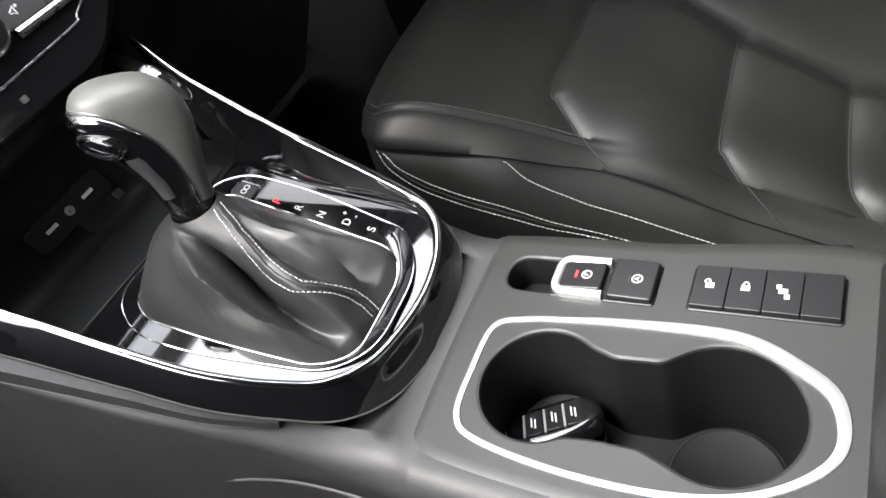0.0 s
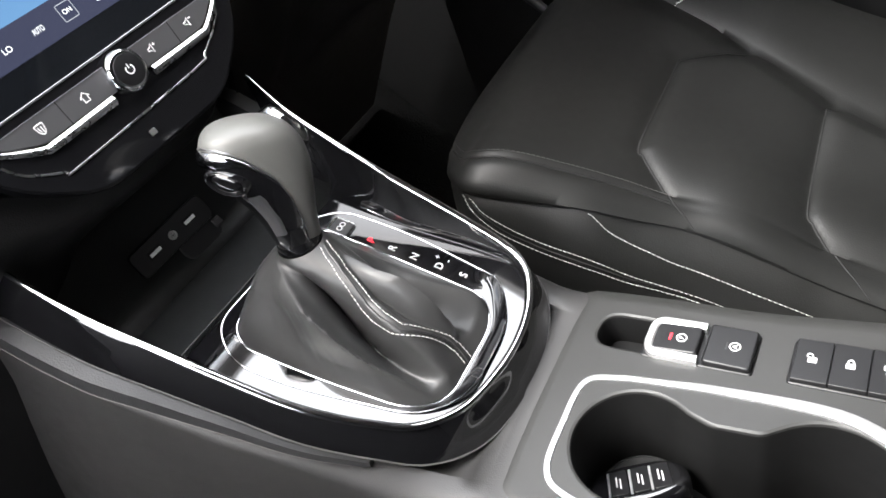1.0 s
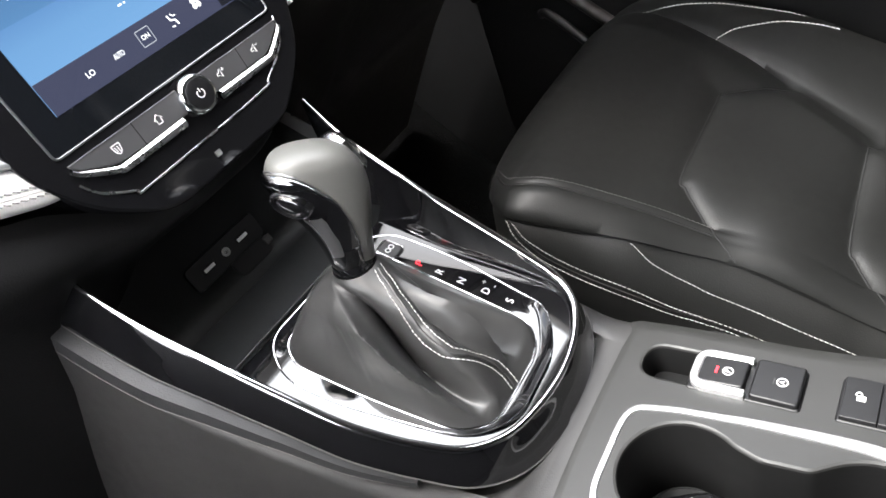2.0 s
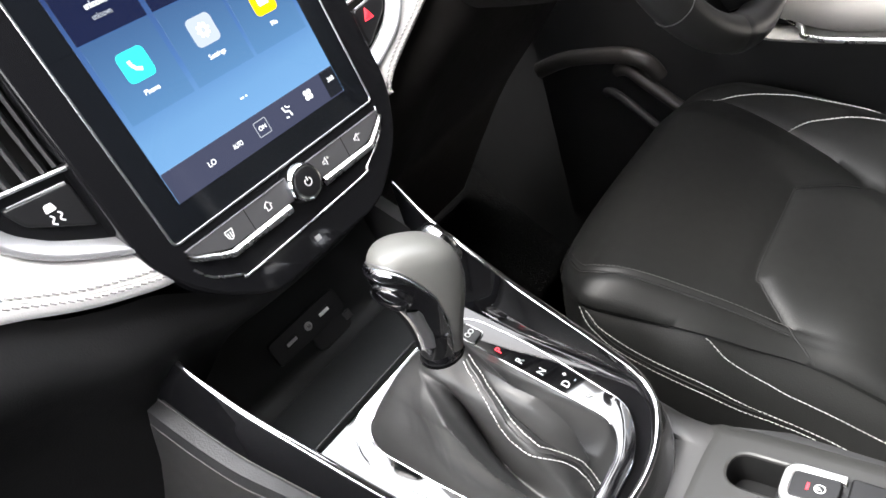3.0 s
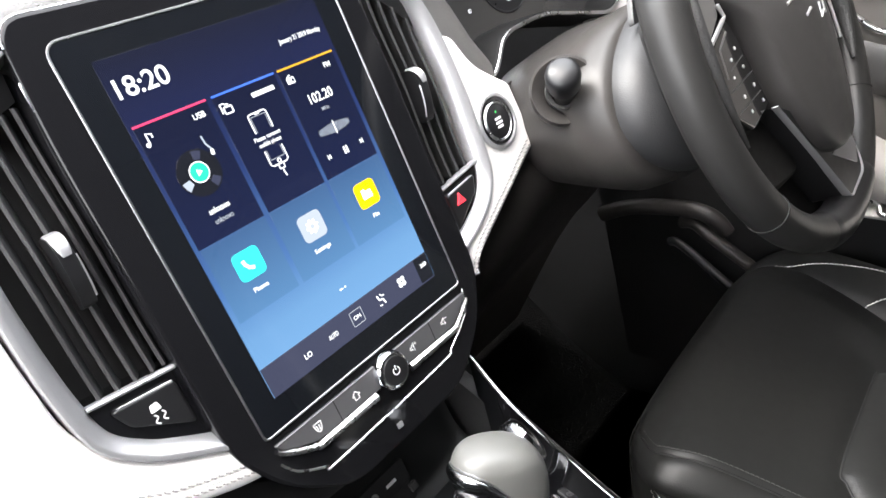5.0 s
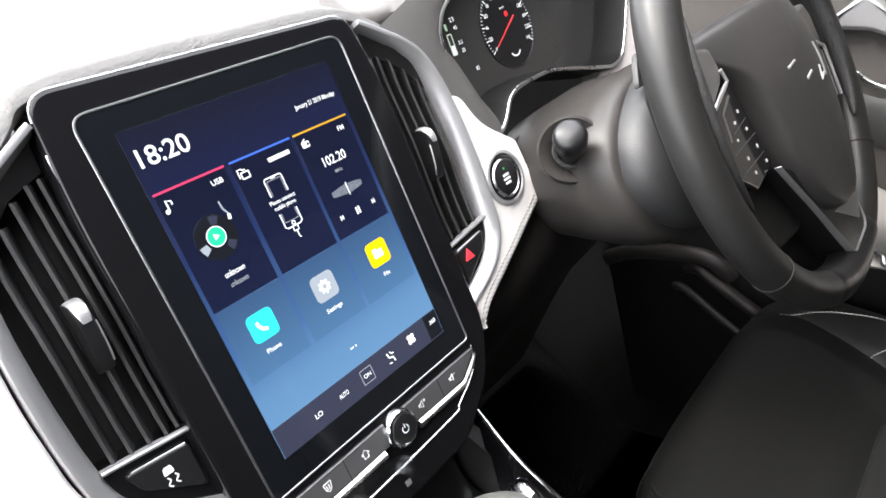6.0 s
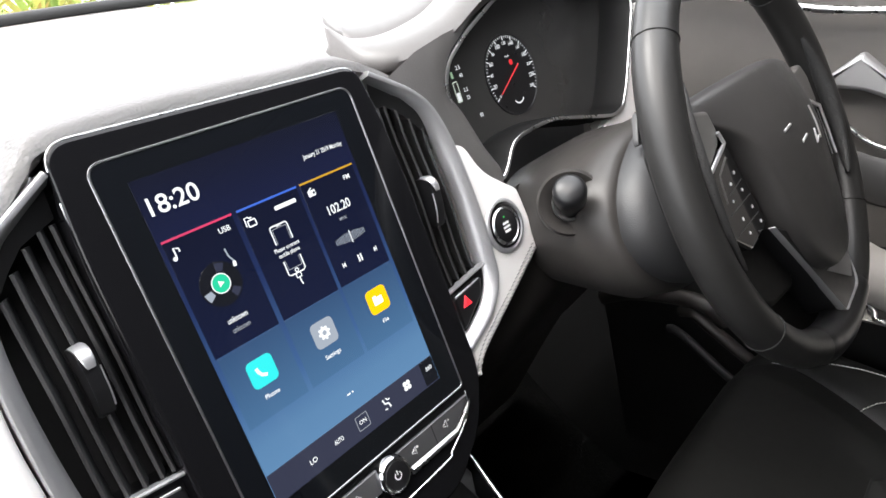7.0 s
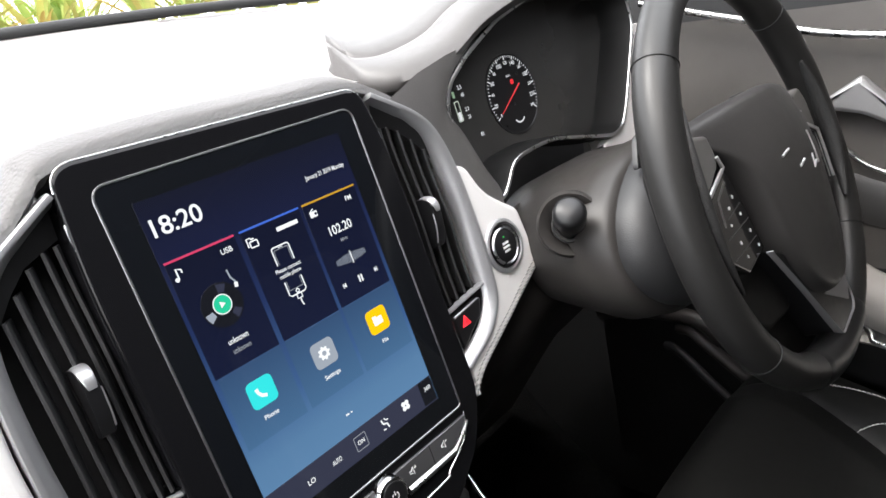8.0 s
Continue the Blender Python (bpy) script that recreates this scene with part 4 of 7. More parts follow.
for d in (0.0, 0.0065):
    path = spline([FAS @ Vector((u, v + d, 0.0017)) for u, v in HEM], 10)
    part("stitching", stitches(path, FAS.to_3x3() @ Vector((0, 0, 1)), 0.0048, 0.0036, 0.0006, 0.3), GREY_THREAD, dash, "grey thread", kind="stuff")
bm = bmesh.new()
sweep(bm, spline([FAS @ Vector((u, v + 0.0033, 0.0014)) for u, v in HEM], 8), oval(0.0009, 0.0006, 6), up=FAS.to_3x3() @ Vector((0, 0, 1)))
part("hem_seam", bm, WHITE_LEATHER, dash)

# lower black bolster in front of the passenger, running under the display
rows = []
for x, v0, f in ((-0.60, -0.03, 1.0), (-0.46, -0.024, 1.0), (-0.34, 0.006, 1.0), (-0.225, -0.006, 1.0), (-0.180, -0.032, 0.92), (-0.150, -0.047, 0.75), (-0.125, -0.058, 0.52), (-0.095, -0.078, 0.28), (-0.06, -0.092, 0.08), (0.0, -0.097, 0.0), (0.06, -0.092, 0.0), (0.118, -0.060, 0.0)):
    t = FAS @ Vector((x, v0, -0.012 - 0.022 * (1 - f)))
    wide = ((0, -0.009, -0.018), (0, -0.012, -0.050), (0, 0.022, -0.105), (0, 0.045, -0.20))
    thin = ((0, -0.008, -0.016), (0, -0.004, -0.026), (0, 0.016, -0.036), (0, 0.045, -0.036))
    rows.append([t] + [t + Vector(a) * f + Vector(b) * (1 - f) for a, b in zip(wide, thin)] + [Vector((x, 0.12, 0.30)) * f + (t + Vector((0, 0.07, -0.032))) * (1 - f)])
bm = bmesh.new()
sp = [spline(r, 5) for r in rows]
cols = [spline([r[j] for r in sp], 5) for j in range(len(sp[0]))]
loft(bm, cols, closed=False)
bmesh.ops.solidify(bm, geom=bm.faces[:], thickness=0.004)
part("lower_bolster", bm, SOFT_BLACK, dash, "soft black lower dash bolster", angle=60)

# ---- side vents with their silver frames ----
def vent(sign, name):
    s = sign
    v = thing(name, "black slatted air vent with a silver frame in the dash", "air vent", FAS @ Vector((s * 0.155, 0.13, 0)), "dash air vents")
    low = [(0.1945, 0.060), (0.1883, 0.026), (0.1707, 0.0050), (0.150, -0.0090), (0.1240, -0.0235)] if s < 0 else [(0.1935, 0.060), (0.1880, 0.030), (0.1705, 0.0085), (0.150, -0.0030), (0.1265, -0.0125)]
    outer_line = spline([Vector((s * a, b, 0)) for a, b in [(0.1265, 0.2415), (0.150, 0.2272), (0.166, 0.2165), (0.180, 0.2015), (0.1885, 0.180), (0.1935, 0.150), (0.1955, 0.105)] + low], 8)
    bm = bmesh.new()
    loops = []
    for i, p in enumerate(outer_line):
        d = (outer_line[min(i + 1, len(outer_line) - 1)] - outer_line[max(i - 1, 0)]).normalized()
        inn = Vector((d.y, -d.x, 0))
        if inn.dot(Vector((s * 0.145, 0.11, 0)) - p) < 0:
            inn = -inn
        wd = lerp_table([(0.0, 0.0075), (0.35, 0.0110), (0.6, 0.0130), (1.0, 0.0125)], i / (len(outer_line) - 1))
        prof = ((0.0, -0.012), (0.0, 0.0020), (0.0010, 0.0034), (0.0030, 0.0038), (0.0045, 0.0030), (wd * 0.75, -0.0020), (wd, -0.0070), (wd, -0.014))
        loops.append([FAS @ (p + inn * a + Vector((0, 0, h))) for a, h in prof])
    loft(bm, loops, cap_start=True, cap_end=True)
    part("silver_frame", bm, VENT_SILVER, v, "satin silver frame", angle=40)
    # well behind the slats
    well = [(s * 0.1255, 0.236), (s * 0.1500, 0.234), (s * 0.1690, 0.205), (s * 0.1830, 0.150), (s * 0.1870, 0.090), (s * 0.1790, 0.045), (s * 0.1255, -0.012)]
    bm = bmesh.new()
    slab(bm, rounded(well, 0.006, 4), -0.060, -0.034, FAS, 0.001)
    part("well", bm, RUBBER, v)
    # slats
    outer = [(0.215, 0.1420), (0.205, 0.1560), (0.190, 0.1690), (0.150, 0.1800), (0.090, 0.1840), (0.045, 0.1790), (0.030, 0.170)]
    for u, top in ((0.1315, 0.2120), (0.1390, 0.2110), (0.1497, 0.2050), (0.1608, 0.1940), (0.1715, 0.1820)):
        pts = [FAS @ Vector((s * u, 0.0455 + (top - 0.0455) * j / 10, -0.0085 - 0.0012 * math.sin(j * 0.9))) for j in range(11)]
        bm = bmesh.new()
        tilt = (FAS.to_3x3() @ Vector((-0.42, 0, 1))).normalized()
        sweep(bm, pts, [(-0.0007, -0.016), (-0.0013, 0.0005), (-0.0010, 0.0014), (0.0010, 0.0014), (0.0013, 0.0005), (0.0007, -0.016)], up=tilt)
        part("slat", bm, SLAT_GREY, v)
    # dark lip above the slats
    bm = bmesh.new()
    loft(bm, [[FAS @ Vector((s * a, b, w)) for a, b, w in ((0.1275, 0.2345, -0.005), (0.150, 0.2205, -0.005), (0.166, 0.2085, -0.005), (0.1775, 0.1940, -0.005), (0.1830, 0.176, -0.006))], [FAS @ Vector((s * a, b, w)) for a, b, w in ((0.1275, 0.2150, -0.012), (0.150, 0.2065, -0.012), (0.162, 0.1950, -0.012), (0.1720, 0.1830, -0.012), (0.1800, 0.170, -0.012))]], closed=False)
    bmesh.ops.solidify(bm, geom=bm.faces[:], thickness=0.002)
    part("upper_lip", bm, SLAT_GREY, v, "dark lip over the slats", angle=60)
    # thumb slider: an upright fin with a silver crown
    fin = FAS @ Matrix(((0, 0, 1, s * 0.1497), (1, 0, 0, 0), (0, 1, 0, 0), (0, 0, 0, 1)))
    bm = bmesh.new()
    slab(bm, rounded([(0.098, -0.013), (0.0985, -0.004, 0.003), (0.112, 0.0030, 0.012), (0.130, 0.0060, 0.010), (0.1405, 0.0030, 0.004), (0.1430, -0.005, 0.003), (0.1430, -0.013)], 0.001, 5), -0.0046, 0.0046, fin, 0.0016, 3)
    tab = part("thumb_slider", bm, KEY_PLASTIC, v, "black thumb slider", angle=60)
    bm = bmesh.new()
    crown = spline([(0.1436, -0.007), (0.1428, -0.001), (0.1395, 0.0042), (0.1345, 0.0064), (0.1300, 0.0067)], 5)
    sweep(bm, [fin @ Vector((p.x, p.y, 0)) for p in crown], oval(0.0044, 0.0010, 12), up=FAS.to_3x3() @ Vector((0, 0, 1)), scale=lambda t: 1.0 - 0.45 * t ** 3)
    part("slider_tip", bm, VENT_SILVER, tab, "silver crown of the slider", angle=60)
    bm = bmesh.new()
    sweep(bm, [fin @ Vector((p.x, p.y, s * -0.0046)) for p in spline([(0.1290, 0.0040), (0.1200, 0.0030), (0.1100, 0.0005), (0.1030, -0.0025)], 5)], oval(0.0008, 0.0008, 6), up=FAS.to_3x3() @ Vector((0, 0, 1)))
    part("slider_line", bm, BRIGHT, tab)
    # lower silver strip and key plate
    bm = bmesh.new()
    sweep(bm, [FAS @ Vector((s * 0.1275, 0.0425, -0.003)), FAS @ Vector((s * 0.1810, 0.0485, -0.003))], [(-0.0014, -0.006), (-0.0014, 0.0005), (0, 0.0012), (0.0014, 0.0005), (0.0014, -0.006)], up=FAS.to_3x3() @ Vector((0, 0, 1)))
    part("lower_strip", bm, VENT_SILVER, v, "silver strip under the slats")
    bm = bmesh.new()
    slab(bm, rounded([(s * 0.1268, 0.044), (s * 0.1860, 0.050), (s * 0.1840, 0.030), (s * 0.1660, 0.009), (s * 0.1268, -0.0180)], 0.002, 3), -0.03, -0.006, FAS, 0.001)
    part("key_plate", bm, PIANO, v, "glossy black plate")
    bm = bmesh.new()
    slab(bm, rounded([(s * 0.1320, 0.0355), (s * 0.1720, 0.0400), (s * 0.1660, 0.0250), (s * 0.1320, 0.0040)], 0.004, 4), -0.008, -0.0028, FAS, 0.0018, 3)
    k = part("dash_key", bm, KEY_PLASTIC, v, "black dash key")
    bm = bmesh.new()
    sweep(bm, [FAS @ Vector((s * 0.1340, 0.0355, -0.0032)), FAS @ Vector((s * 0.1680, 0.0395, -0.0032))], oval(0.0012, 0.0007, 6), up=FAS.to_3x3() @ Vector((0, 0, 1)), scale=lambda t: 1 - 0.6 * t)
    part("key_strip", bm, VENT_SILVER, k)
    return v, k


vent_l, key_l = vent(-1, "air_vent")
vent_r, key_r = vent(1, "air_vent")
# hazard triangle and the car-with-waves sign
bm = bmesh.new()
tri_pts = [FAS @ Vector((0.1445 + 0.0058 * math.cos(radians(90 + 120 * i)), 0.0270 + 0.0058 * math.sin(radians(90 + 120 * i)), -0.0022)) for i in range(3)]
sweep(bm, tri_pts, oval(0.0009, 0.0004, 6), closed=True, up=FAS.to_3x3() @ Vector((0, 0, 1)))
part("hazard_sign", bm, RED_INK, key_r, "red warning triangle")
bm = bmesh.new()
sweep(bm, [FAS @ Vector((0.1445 + 0.0026 * math.cos(radians(90 + 120 * i)), 0.0270 + 0.0026 * math.sin(radians(90 + 120 * i)), -0.0022)) for i in range(3)], oval(0.0007, 0.0004, 6), closed=True, up=FAS.to_3x3() @ Vector((0, 0, 1)))
part("hazard_sign", bm, RED_INK, key_r)
flat("key_symbol", rounded([(-0.1535, 0.0255), (-0.1465, 0.0255), (-0.1475, 0.0305), (-0.1525, 0.0305)], 0.0012), -0.0026, FAS, WHITE_INK, key_l)
for u in (-0.1525, -0.1475):
    bm = bmesh.new()
    sweep(bm, spline([FAS @ Vector((u + d, 0.0240 - 0.0022 * i, -0.0024)) for i, d in enumerate((0, 0.0014, -0.0008, 0.0010))], 5), oval(0.0005, 0.0003, 6), up=FAS.to_3x3() @ Vector((0, 0, 1)))
    part("key_symbol", bm, WHITE_INK, key_l)

# white trim with the start button on the driver's side
WHITE_R = rounded([(0.1240, -0.0080, 0.002), (0.1700, 0.0130, 0.02), (0.1875, 0.0460, 0.03), (0.1935, 0.0900, 0.04), (0.1915, 0.1420, 0.02), (0.1880, 0.1620, 0.004), (0.2060, 0.1540, 0.006), (0.2180, 0.1250, 0.02), (0.2420, 0.1060, 0.01), (0.2560, 0.0960, 0.006), (0.2625, 0.0340, 0.004), (0.2000, 0.0040, 0.08), (0.1420, -0.0240, 0.06), (0.1240, -0.0390, 0.002)], 0.004, 5)
bm = bmesh.new()
slab(bm, WHITE_R, -0.03, 0.001, FAS, 0.005, 4)
part("white_panel", bm, WHITE_LEATHER, dash, "off-white leather trim round the start button")
EDGE_R = [(0.1255, -0.0345), (0.1420, -0.0195), (0.1700, -0.0050), (0.2000, 0.0090), (0.2300, 0.0245), (0.2590, 0.0385)]
for d in (0.0, 0.0045):
    part("stitching", stitches(spline([FAS @ Vector((u - d * 0.4, v + d, 0.0012)) for u, v in EDGE_R], 10), FAS.to_3x3() @ Vector((0, 0, 1)), 0.0048, 0.0036, 0.0005, 0.3), GREY_THREAD, dash, "grey thread", kind="stuff")
START_M = FAS @ Matrix.Translation((0.2195, 0.0700, 0.0010))
starter = thing("start_button", "round black engine start button with a silver ring", "button", START_M @ Vector((0, 0, 0)))
bm = bmesh.new()
revolve(bm, [(0.0265, -0.004), (0.0262, 0.0015), (0.0245, 0.0032), (0.0225, 0.0030), (0.0215, 0.0005)], START_M, 48)
part("outer_ring", bm, VENT_SILVER, starter, "satin silver outer ring", angle=60)
bm = bmesh.new()
revolve(bm, [(0.0217, 0.0006), (0.0210, 0.0022), (0.0190, 0.0022), (0.0182, 0.0004)], START_M, 48)
part("dark_ring", bm, PIANO, starter, "glossy black ring", angle=60)
bm = bmesh.new()
revolve(bm, [(0.0183, 0.0006), (0.0178, 0.0030), (0.0166, 0.0036), (0.0160, 0.0030)], START_M, 48)
part("inner_ring", bm, SATIN, starter, "", angle=60)
bm = bmesh.new()
revolve(bm, [(0.0161, 0.0000), (0.0159, 0.0026), (0.0150, 0.0032), (0.0, 0.0026)], START_M, 48)
cap = part("button_cap", bm, KEY_PLASTIC, starter, "black push cap")
for i, w in enumerate((0.0085, 0.0095, 0.0080)):
    flat("cap_writing", box2(-w / 2, w / 2, 0.0012 - 0.0038 * i, 0.0034 - 0.0038 * i, 0.0004), 0.0030, START_M, WHITE_INK, cap)
flat("cap_lamp", circle2(0.0, 0.0085, 0.0010, 12), 0.0030, START_M, material("green_lamp", (0.02, 0.3, 0.05), 0.4, glow=(0.05, 0.6, 0.12, 0.25)), cap)


# ---- infotainment display ----
display = thing("infotainment_display", "tall black touchscreen display showing app tiles, set in the dash", "display", FAS @ Vector((0, -0.10, 0)))
HOUSE = rounded([(-0.1225, 0.2555, 0.016), (0.1140, 0.2490, 0.016), (0.1235, 0.1900, 0.05), (0.1255, -0.030, 0.02), (0.1040, -0.0720, 0.02), (0.0600, -0.1050, 0.02), (-0.0640, -0.1050, 0.02), (-0.1060, -0.0720, 0.02), (-0.1285, -0.0300, 0.02), (-0.1280, 0.1900, 0.05)], 0.02, 8)
bm = bmesh.new()
slab(bm, HOUSE, -0.035, 0.0045, FAS, 0.003, 4)
part("housing", bm, HOUSING, display, "glossy black housing", angle=60)
bm = bmesh.new()
edge2 = [p for p in inset2(HOUSE, 0.0006)]
sweep(bm, [FAS @ Vector((u, v, 0.0030)) for u, v in edge2 if v > 0.20], oval(0.0009, 0.0006, 6), up=FAS.to_3x3() @ Vector((0, 0, 1)))
part("upper_edge", bm, SATIN, display, "thin bright upper edge")
GLASS = rounded([(-0.1055, 0.2360, 0.010), (0.0985, 0.2345, 0.010), (0.0990, -0.0300, 0.004), (-0.1050, -0.0320, 0.004)], 0.01, 6)
FACE = FAS @ Matrix.Translation((0, 0, 0.0049))
bm = bmesh.new()
slab(bm, GLASS, -0.003, 0.0, FACE, 0.0004, 1)
glass = part("glass", bm, material("screen_glass", (0.006, 0.007, 0.009), 0.04, coat=1.0, wear=0.02, vary=0.05), display, "black screen glass")
bm = bmesh.new()
sweep(bm, [FACE @ Vector((u, v, 0.0)) for u, v in inset2(GLASS, -0.0004)], oval(0.0009, 0.0007, 6), closed=True, up=FAS.to_3x3() @ Vector((0, 0, 1)))
part("glass_line", bm, DIM_LINE, display, "silver line round the glass")


SCREEN_GAIN = 0.365


def lit(name, c, strength=1.0):
    """Self-lit picture element behind glossy glass."""
    m = bpy.data.materials.new(name)
    m.use_nodes = True
    b = m.node_tree.nodes["Principled BSDF"]
    b.inputs["Base Color"].default_value = (0.004, 0.004, 0.005, 1)
    b.inputs["Roughness"].default_value = 0.06
    b.inputs["Emission Color"].default_value = (*c, 1)
    b.inputs["Emission Strength"].default_value = strength * SCREEN_GAIN
    return m


def lit_fade(name, stops, strength=1.0):
    """Self-lit background whose colour runs down the screen."""
    m = lit(name, stops[0][1], strength)
    n, l = m.node_tree.nodes, m.node_tree.links
    tc = n.new("ShaderNodeTexCoord")
    sep = n.new("ShaderNodeSeparateXYZ")
    l.new(tc.outputs["Object"], sep.inputs[0])
    mr = n.new("ShaderNodeMapRange")
    mr.inputs["From Min"].default_value, mr.inputs["From Max"].default_value = 0.70, 0.95
    l.new(sep.outputs["Z"], mr.inputs["Value"])
    cr = n.new("ShaderNodeValToRGB")
    e = cr.color_ramp.elements
    e[0].position, e[0].color = stops[0][0], (*stops[0][1], 1)
    e[1].position, e[1].color = stops[-1][0], (*stops[-1][1], 1)
    for p, c in stops[1:-1]:
        x = e.new(p)
        x.color = (*c, 1)
    l.new(mr.outputs[0], cr.inputs[0])
    l.new(cr.outputs[0], m.node_tree.nodes["Principled BSDF"].inputs["Emission Color"])
    return m


UI_BACK = lit_fade("screen_blue_fade", [(0.0, (0.108, 0.228, 0.40)), (0.20, (0.085, 0.188, 0.34)), (0.34, (0.04, 0.10, 0.24)), (0.6, (0.012, 0.025, 0.09)), (0.80, (0.006, 0.009, 0.035)), (1.0, (0.004, 0.005, 0.01))])
UI_DARK = lit_fade("screen_dark_tile", [(0.0, (0.008, 0.014, 0.045)), (0.5, (0.004, 0.007, 0.028)), (1.0, (0.002, 0.003, 0.010))])
UI_TILE = lit_fade("screen_blue_tile", [(0.0, (0.075, 0.175, 0.32)), (0.25, (0.055, 0.135, 0.26)), (0.5, (0.025, 0.06, 0.14)), (1.0, (0.02, 0.05, 0.12))])
UI_BAR = lit("screen_bar", (0.030, 0.034, 0.060))
UI_WHITE = lit("screen_white", (0.9, 0.93, 0.95))
UI_GREY = lit("screen_grey", (0.28, 0.30, 0.34))
UI_RED = lit("screen_red", (0.62, 0.05, 0.14))
UI_BLUE = lit("screen_line_blue", (0.05, 0.14, 0.62))
UI_GOLD = lit("screen_gold", (0.55, 0.30, 0.02))
UI_CYAN = lit("screen_cyan", (0.03, 0.72, 0.72))
UI_GREEN = lit("screen_green", (0.02, 0.55, 0.30))
UI_YELLOW = lit("screen_yellow", (0.95, 0.58, 0.0))
UI_ICON_GREY = lit("screen_icon_grey", (0.32, 0.36, 0.42))
UI_BLACK = lit("screen_black", (0.006, 0.007, 0.010))


def ui(name, outline, level, mat, label="", parent=None):
    return flat(name, outline, level * 0.00012, FACE, mat, parent or glass, label, 0.00010)


def ui_text(text, u, v, size, mat=None, width=None, level=5):
    return letters("screen_text", text, FACE @ Matrix.Translation((u, v, level * 0.00012)), size, mat or UI_WHITE, glass, width)


def ui_line(name, pts, r, mat, closed=False, level=5):
    bm = bmesh.new()
    sweep(bm, [FACE @ Vector((u, v, level * 0.00012)) for u, v in pts], oval(r, 0.00008, 6), closed=closed, up=FAS.to_3x3() @ Vector((0, 0, 1)))
    return part(name, bm, mat, glass)


ui("screen_background", box2(-0.0865, 0.0790, -0.0115, 0.2200, 0.0005), 0.5, UI_BACK, "blue screen background")
ui("menu_bar", box2(-0.0862, 0.0787, -0.0115, 0.0105, 0.0004), 1.5, UI_BAR, "dark climate bar")
ui_text("18:20", -0.0660, 0.2010, 0.0165, width=0.0345)
ui_text("January 21 2019 Monday", 0.0548, 0.1962, 0.0048, width=0.0375)
COLS = [(-0.0838, -0.0330, UI_RED), (-0.0290, 0.0215, UI_BLUE), (0.0245, 0.0755, UI_GOLD)]
for u0, u1, ink in COLS:
    ui("app_tile", box2(u0, u1, 0.0975, 0.1790, 0.0004), 1.5, UI_DARK, "dark media tile")
    ui("tile_line", box2(u0, u1, 0.1782, 0.1796, 0.0002), 2.5, ink)
    ui("app_tile", box2(u0 + (0.001 if u0 < -0.05 else 0), u1, 0.0440, 0.0970, 0.0004), 1.5, UI_TILE, "blue app tile")
# media tile
ui_text("USB", -0.0420, 0.1715, 0.0052)
ui_line("note_sign", [(-0.0785, 0.1668), (-0.0785, 0.1735), (-0.0752, 0.1722), (-0.0752, 0.1700)], 0.0006, UI_WHITE)
ui("note_sign", circle2(-0.0797, 0.1667, 0.0015, 12), 4, UI_WHITE)
ui("record", circle2(-0.0592, 0.1400, 0.0150, 36), 2.6, UI_BLACK)
for a in (60, 190, 300):
    ui("record_shine", [( -0.0592 + r * math.cos(radians(a + d)), 0.1400 + r * math.sin(radians(a + d))) for r, d in ((0.0085, 0), (0.0140, 0), (0.0140, 14), (0.0140, 28), (0.0085, 28))], 3.4, UI_ICON_GREY if a == 190 else UI_BAR)
ui("play_disc", circle2(-0.0592, 0.1405, 0.0068, 32), 4.2, UI_WHITE)
ui("play_disc", circle2(-0.0592, 0.1405, 0.0061, 32), 5, UI_GREEN)
ui("play_sign", [(-0.0608, 0.1382), (-0.0570, 0.1405), (-0.0608, 0.1428)], 6, UI_WHITE)
ui_line("record_arm", [(-0.0475, 0.1600), (-0.0470, 0.1545), (-0.0445, 0.1500)], 0.0006, UI_ICON_GREY)
ui("record_head", [(-0.0458, 0.1505), (-0.0435, 0.1498), (-0.0442, 0.1465), (-0.0466, 0.1470)], 5, UI_WHITE)
ui_text("unknown", -0.0585, 0.1155, 0.0058, width=0.0150)
ui_text("unknown", -0.0585, 0.1085, 0.0052, UI_GREY, width=0.0135)
# phone link tile: the brand's words become a bar
ui("name_bar", box2(-0.0015, 0.0170, 0.1692, 0.1722, 0.0006), 4, UI_WHITE)
ui_line("folder_sign", [(-0.0262, 0.1668), (-0.0262, 0.1728), (-0.0235, 0.1728), (-0.0225, 0.1718), (-0.0205, 0.1718)], 0.0005, UI_WHITE)
ui_line("folder_sign", box2(-0.0245, -0.0185, 0.1660, 0.1703, 0.0008), 0.0005, UI_WHITE, True)
ui_line("phone_sign", rounded([(-0.0115, 0.1470), (-0.0115, 0.1600, 0.002), (0.0030, 0.1600, 0.002), (0.0030, 0.1470)], 0.001, 4)[2:-2], 0.0005, UI_WHITE)
ui_line("phone_sign", [(-0.0100, 0.1472), (-0.0100, 0.1578), (0.0015, 0.1578), (0.0015, 0.1472)], 0.0003, UI_GREY)
ui("phone_sign", box2(-0.0062, -0.0022, 0.1586, 0.1592, 0.0002), 5, UI_WHITE)
ui_text("Please connect", -0.0042, 0.1432, 0.0042, width=0.0215)
ui_text("mobile phone", -0.0042, 0.1388, 0.0042, width=0.0180)
ui_line("phone_sign", [(-0.0115, 0.1345), (-0.0115, 0.1245), (-0.0098, 0.1232), (0.0012, 0.1232), (0.0030, 0.1245), (0.0030, 0.1345)], 0.0005, UI_WHITE)
ui_line("phone_sign", [(-0.0100, 0.1345), (-0.0100, 0.1275), (0.0015, 0.1275), (0.0015, 0.1345)], 0.0003, UI_GREY)
ui_line("phone_sign", circle2(-0.0042, 0.1253, 0.0013, 14), 0.0004, UI_WHITE, True)
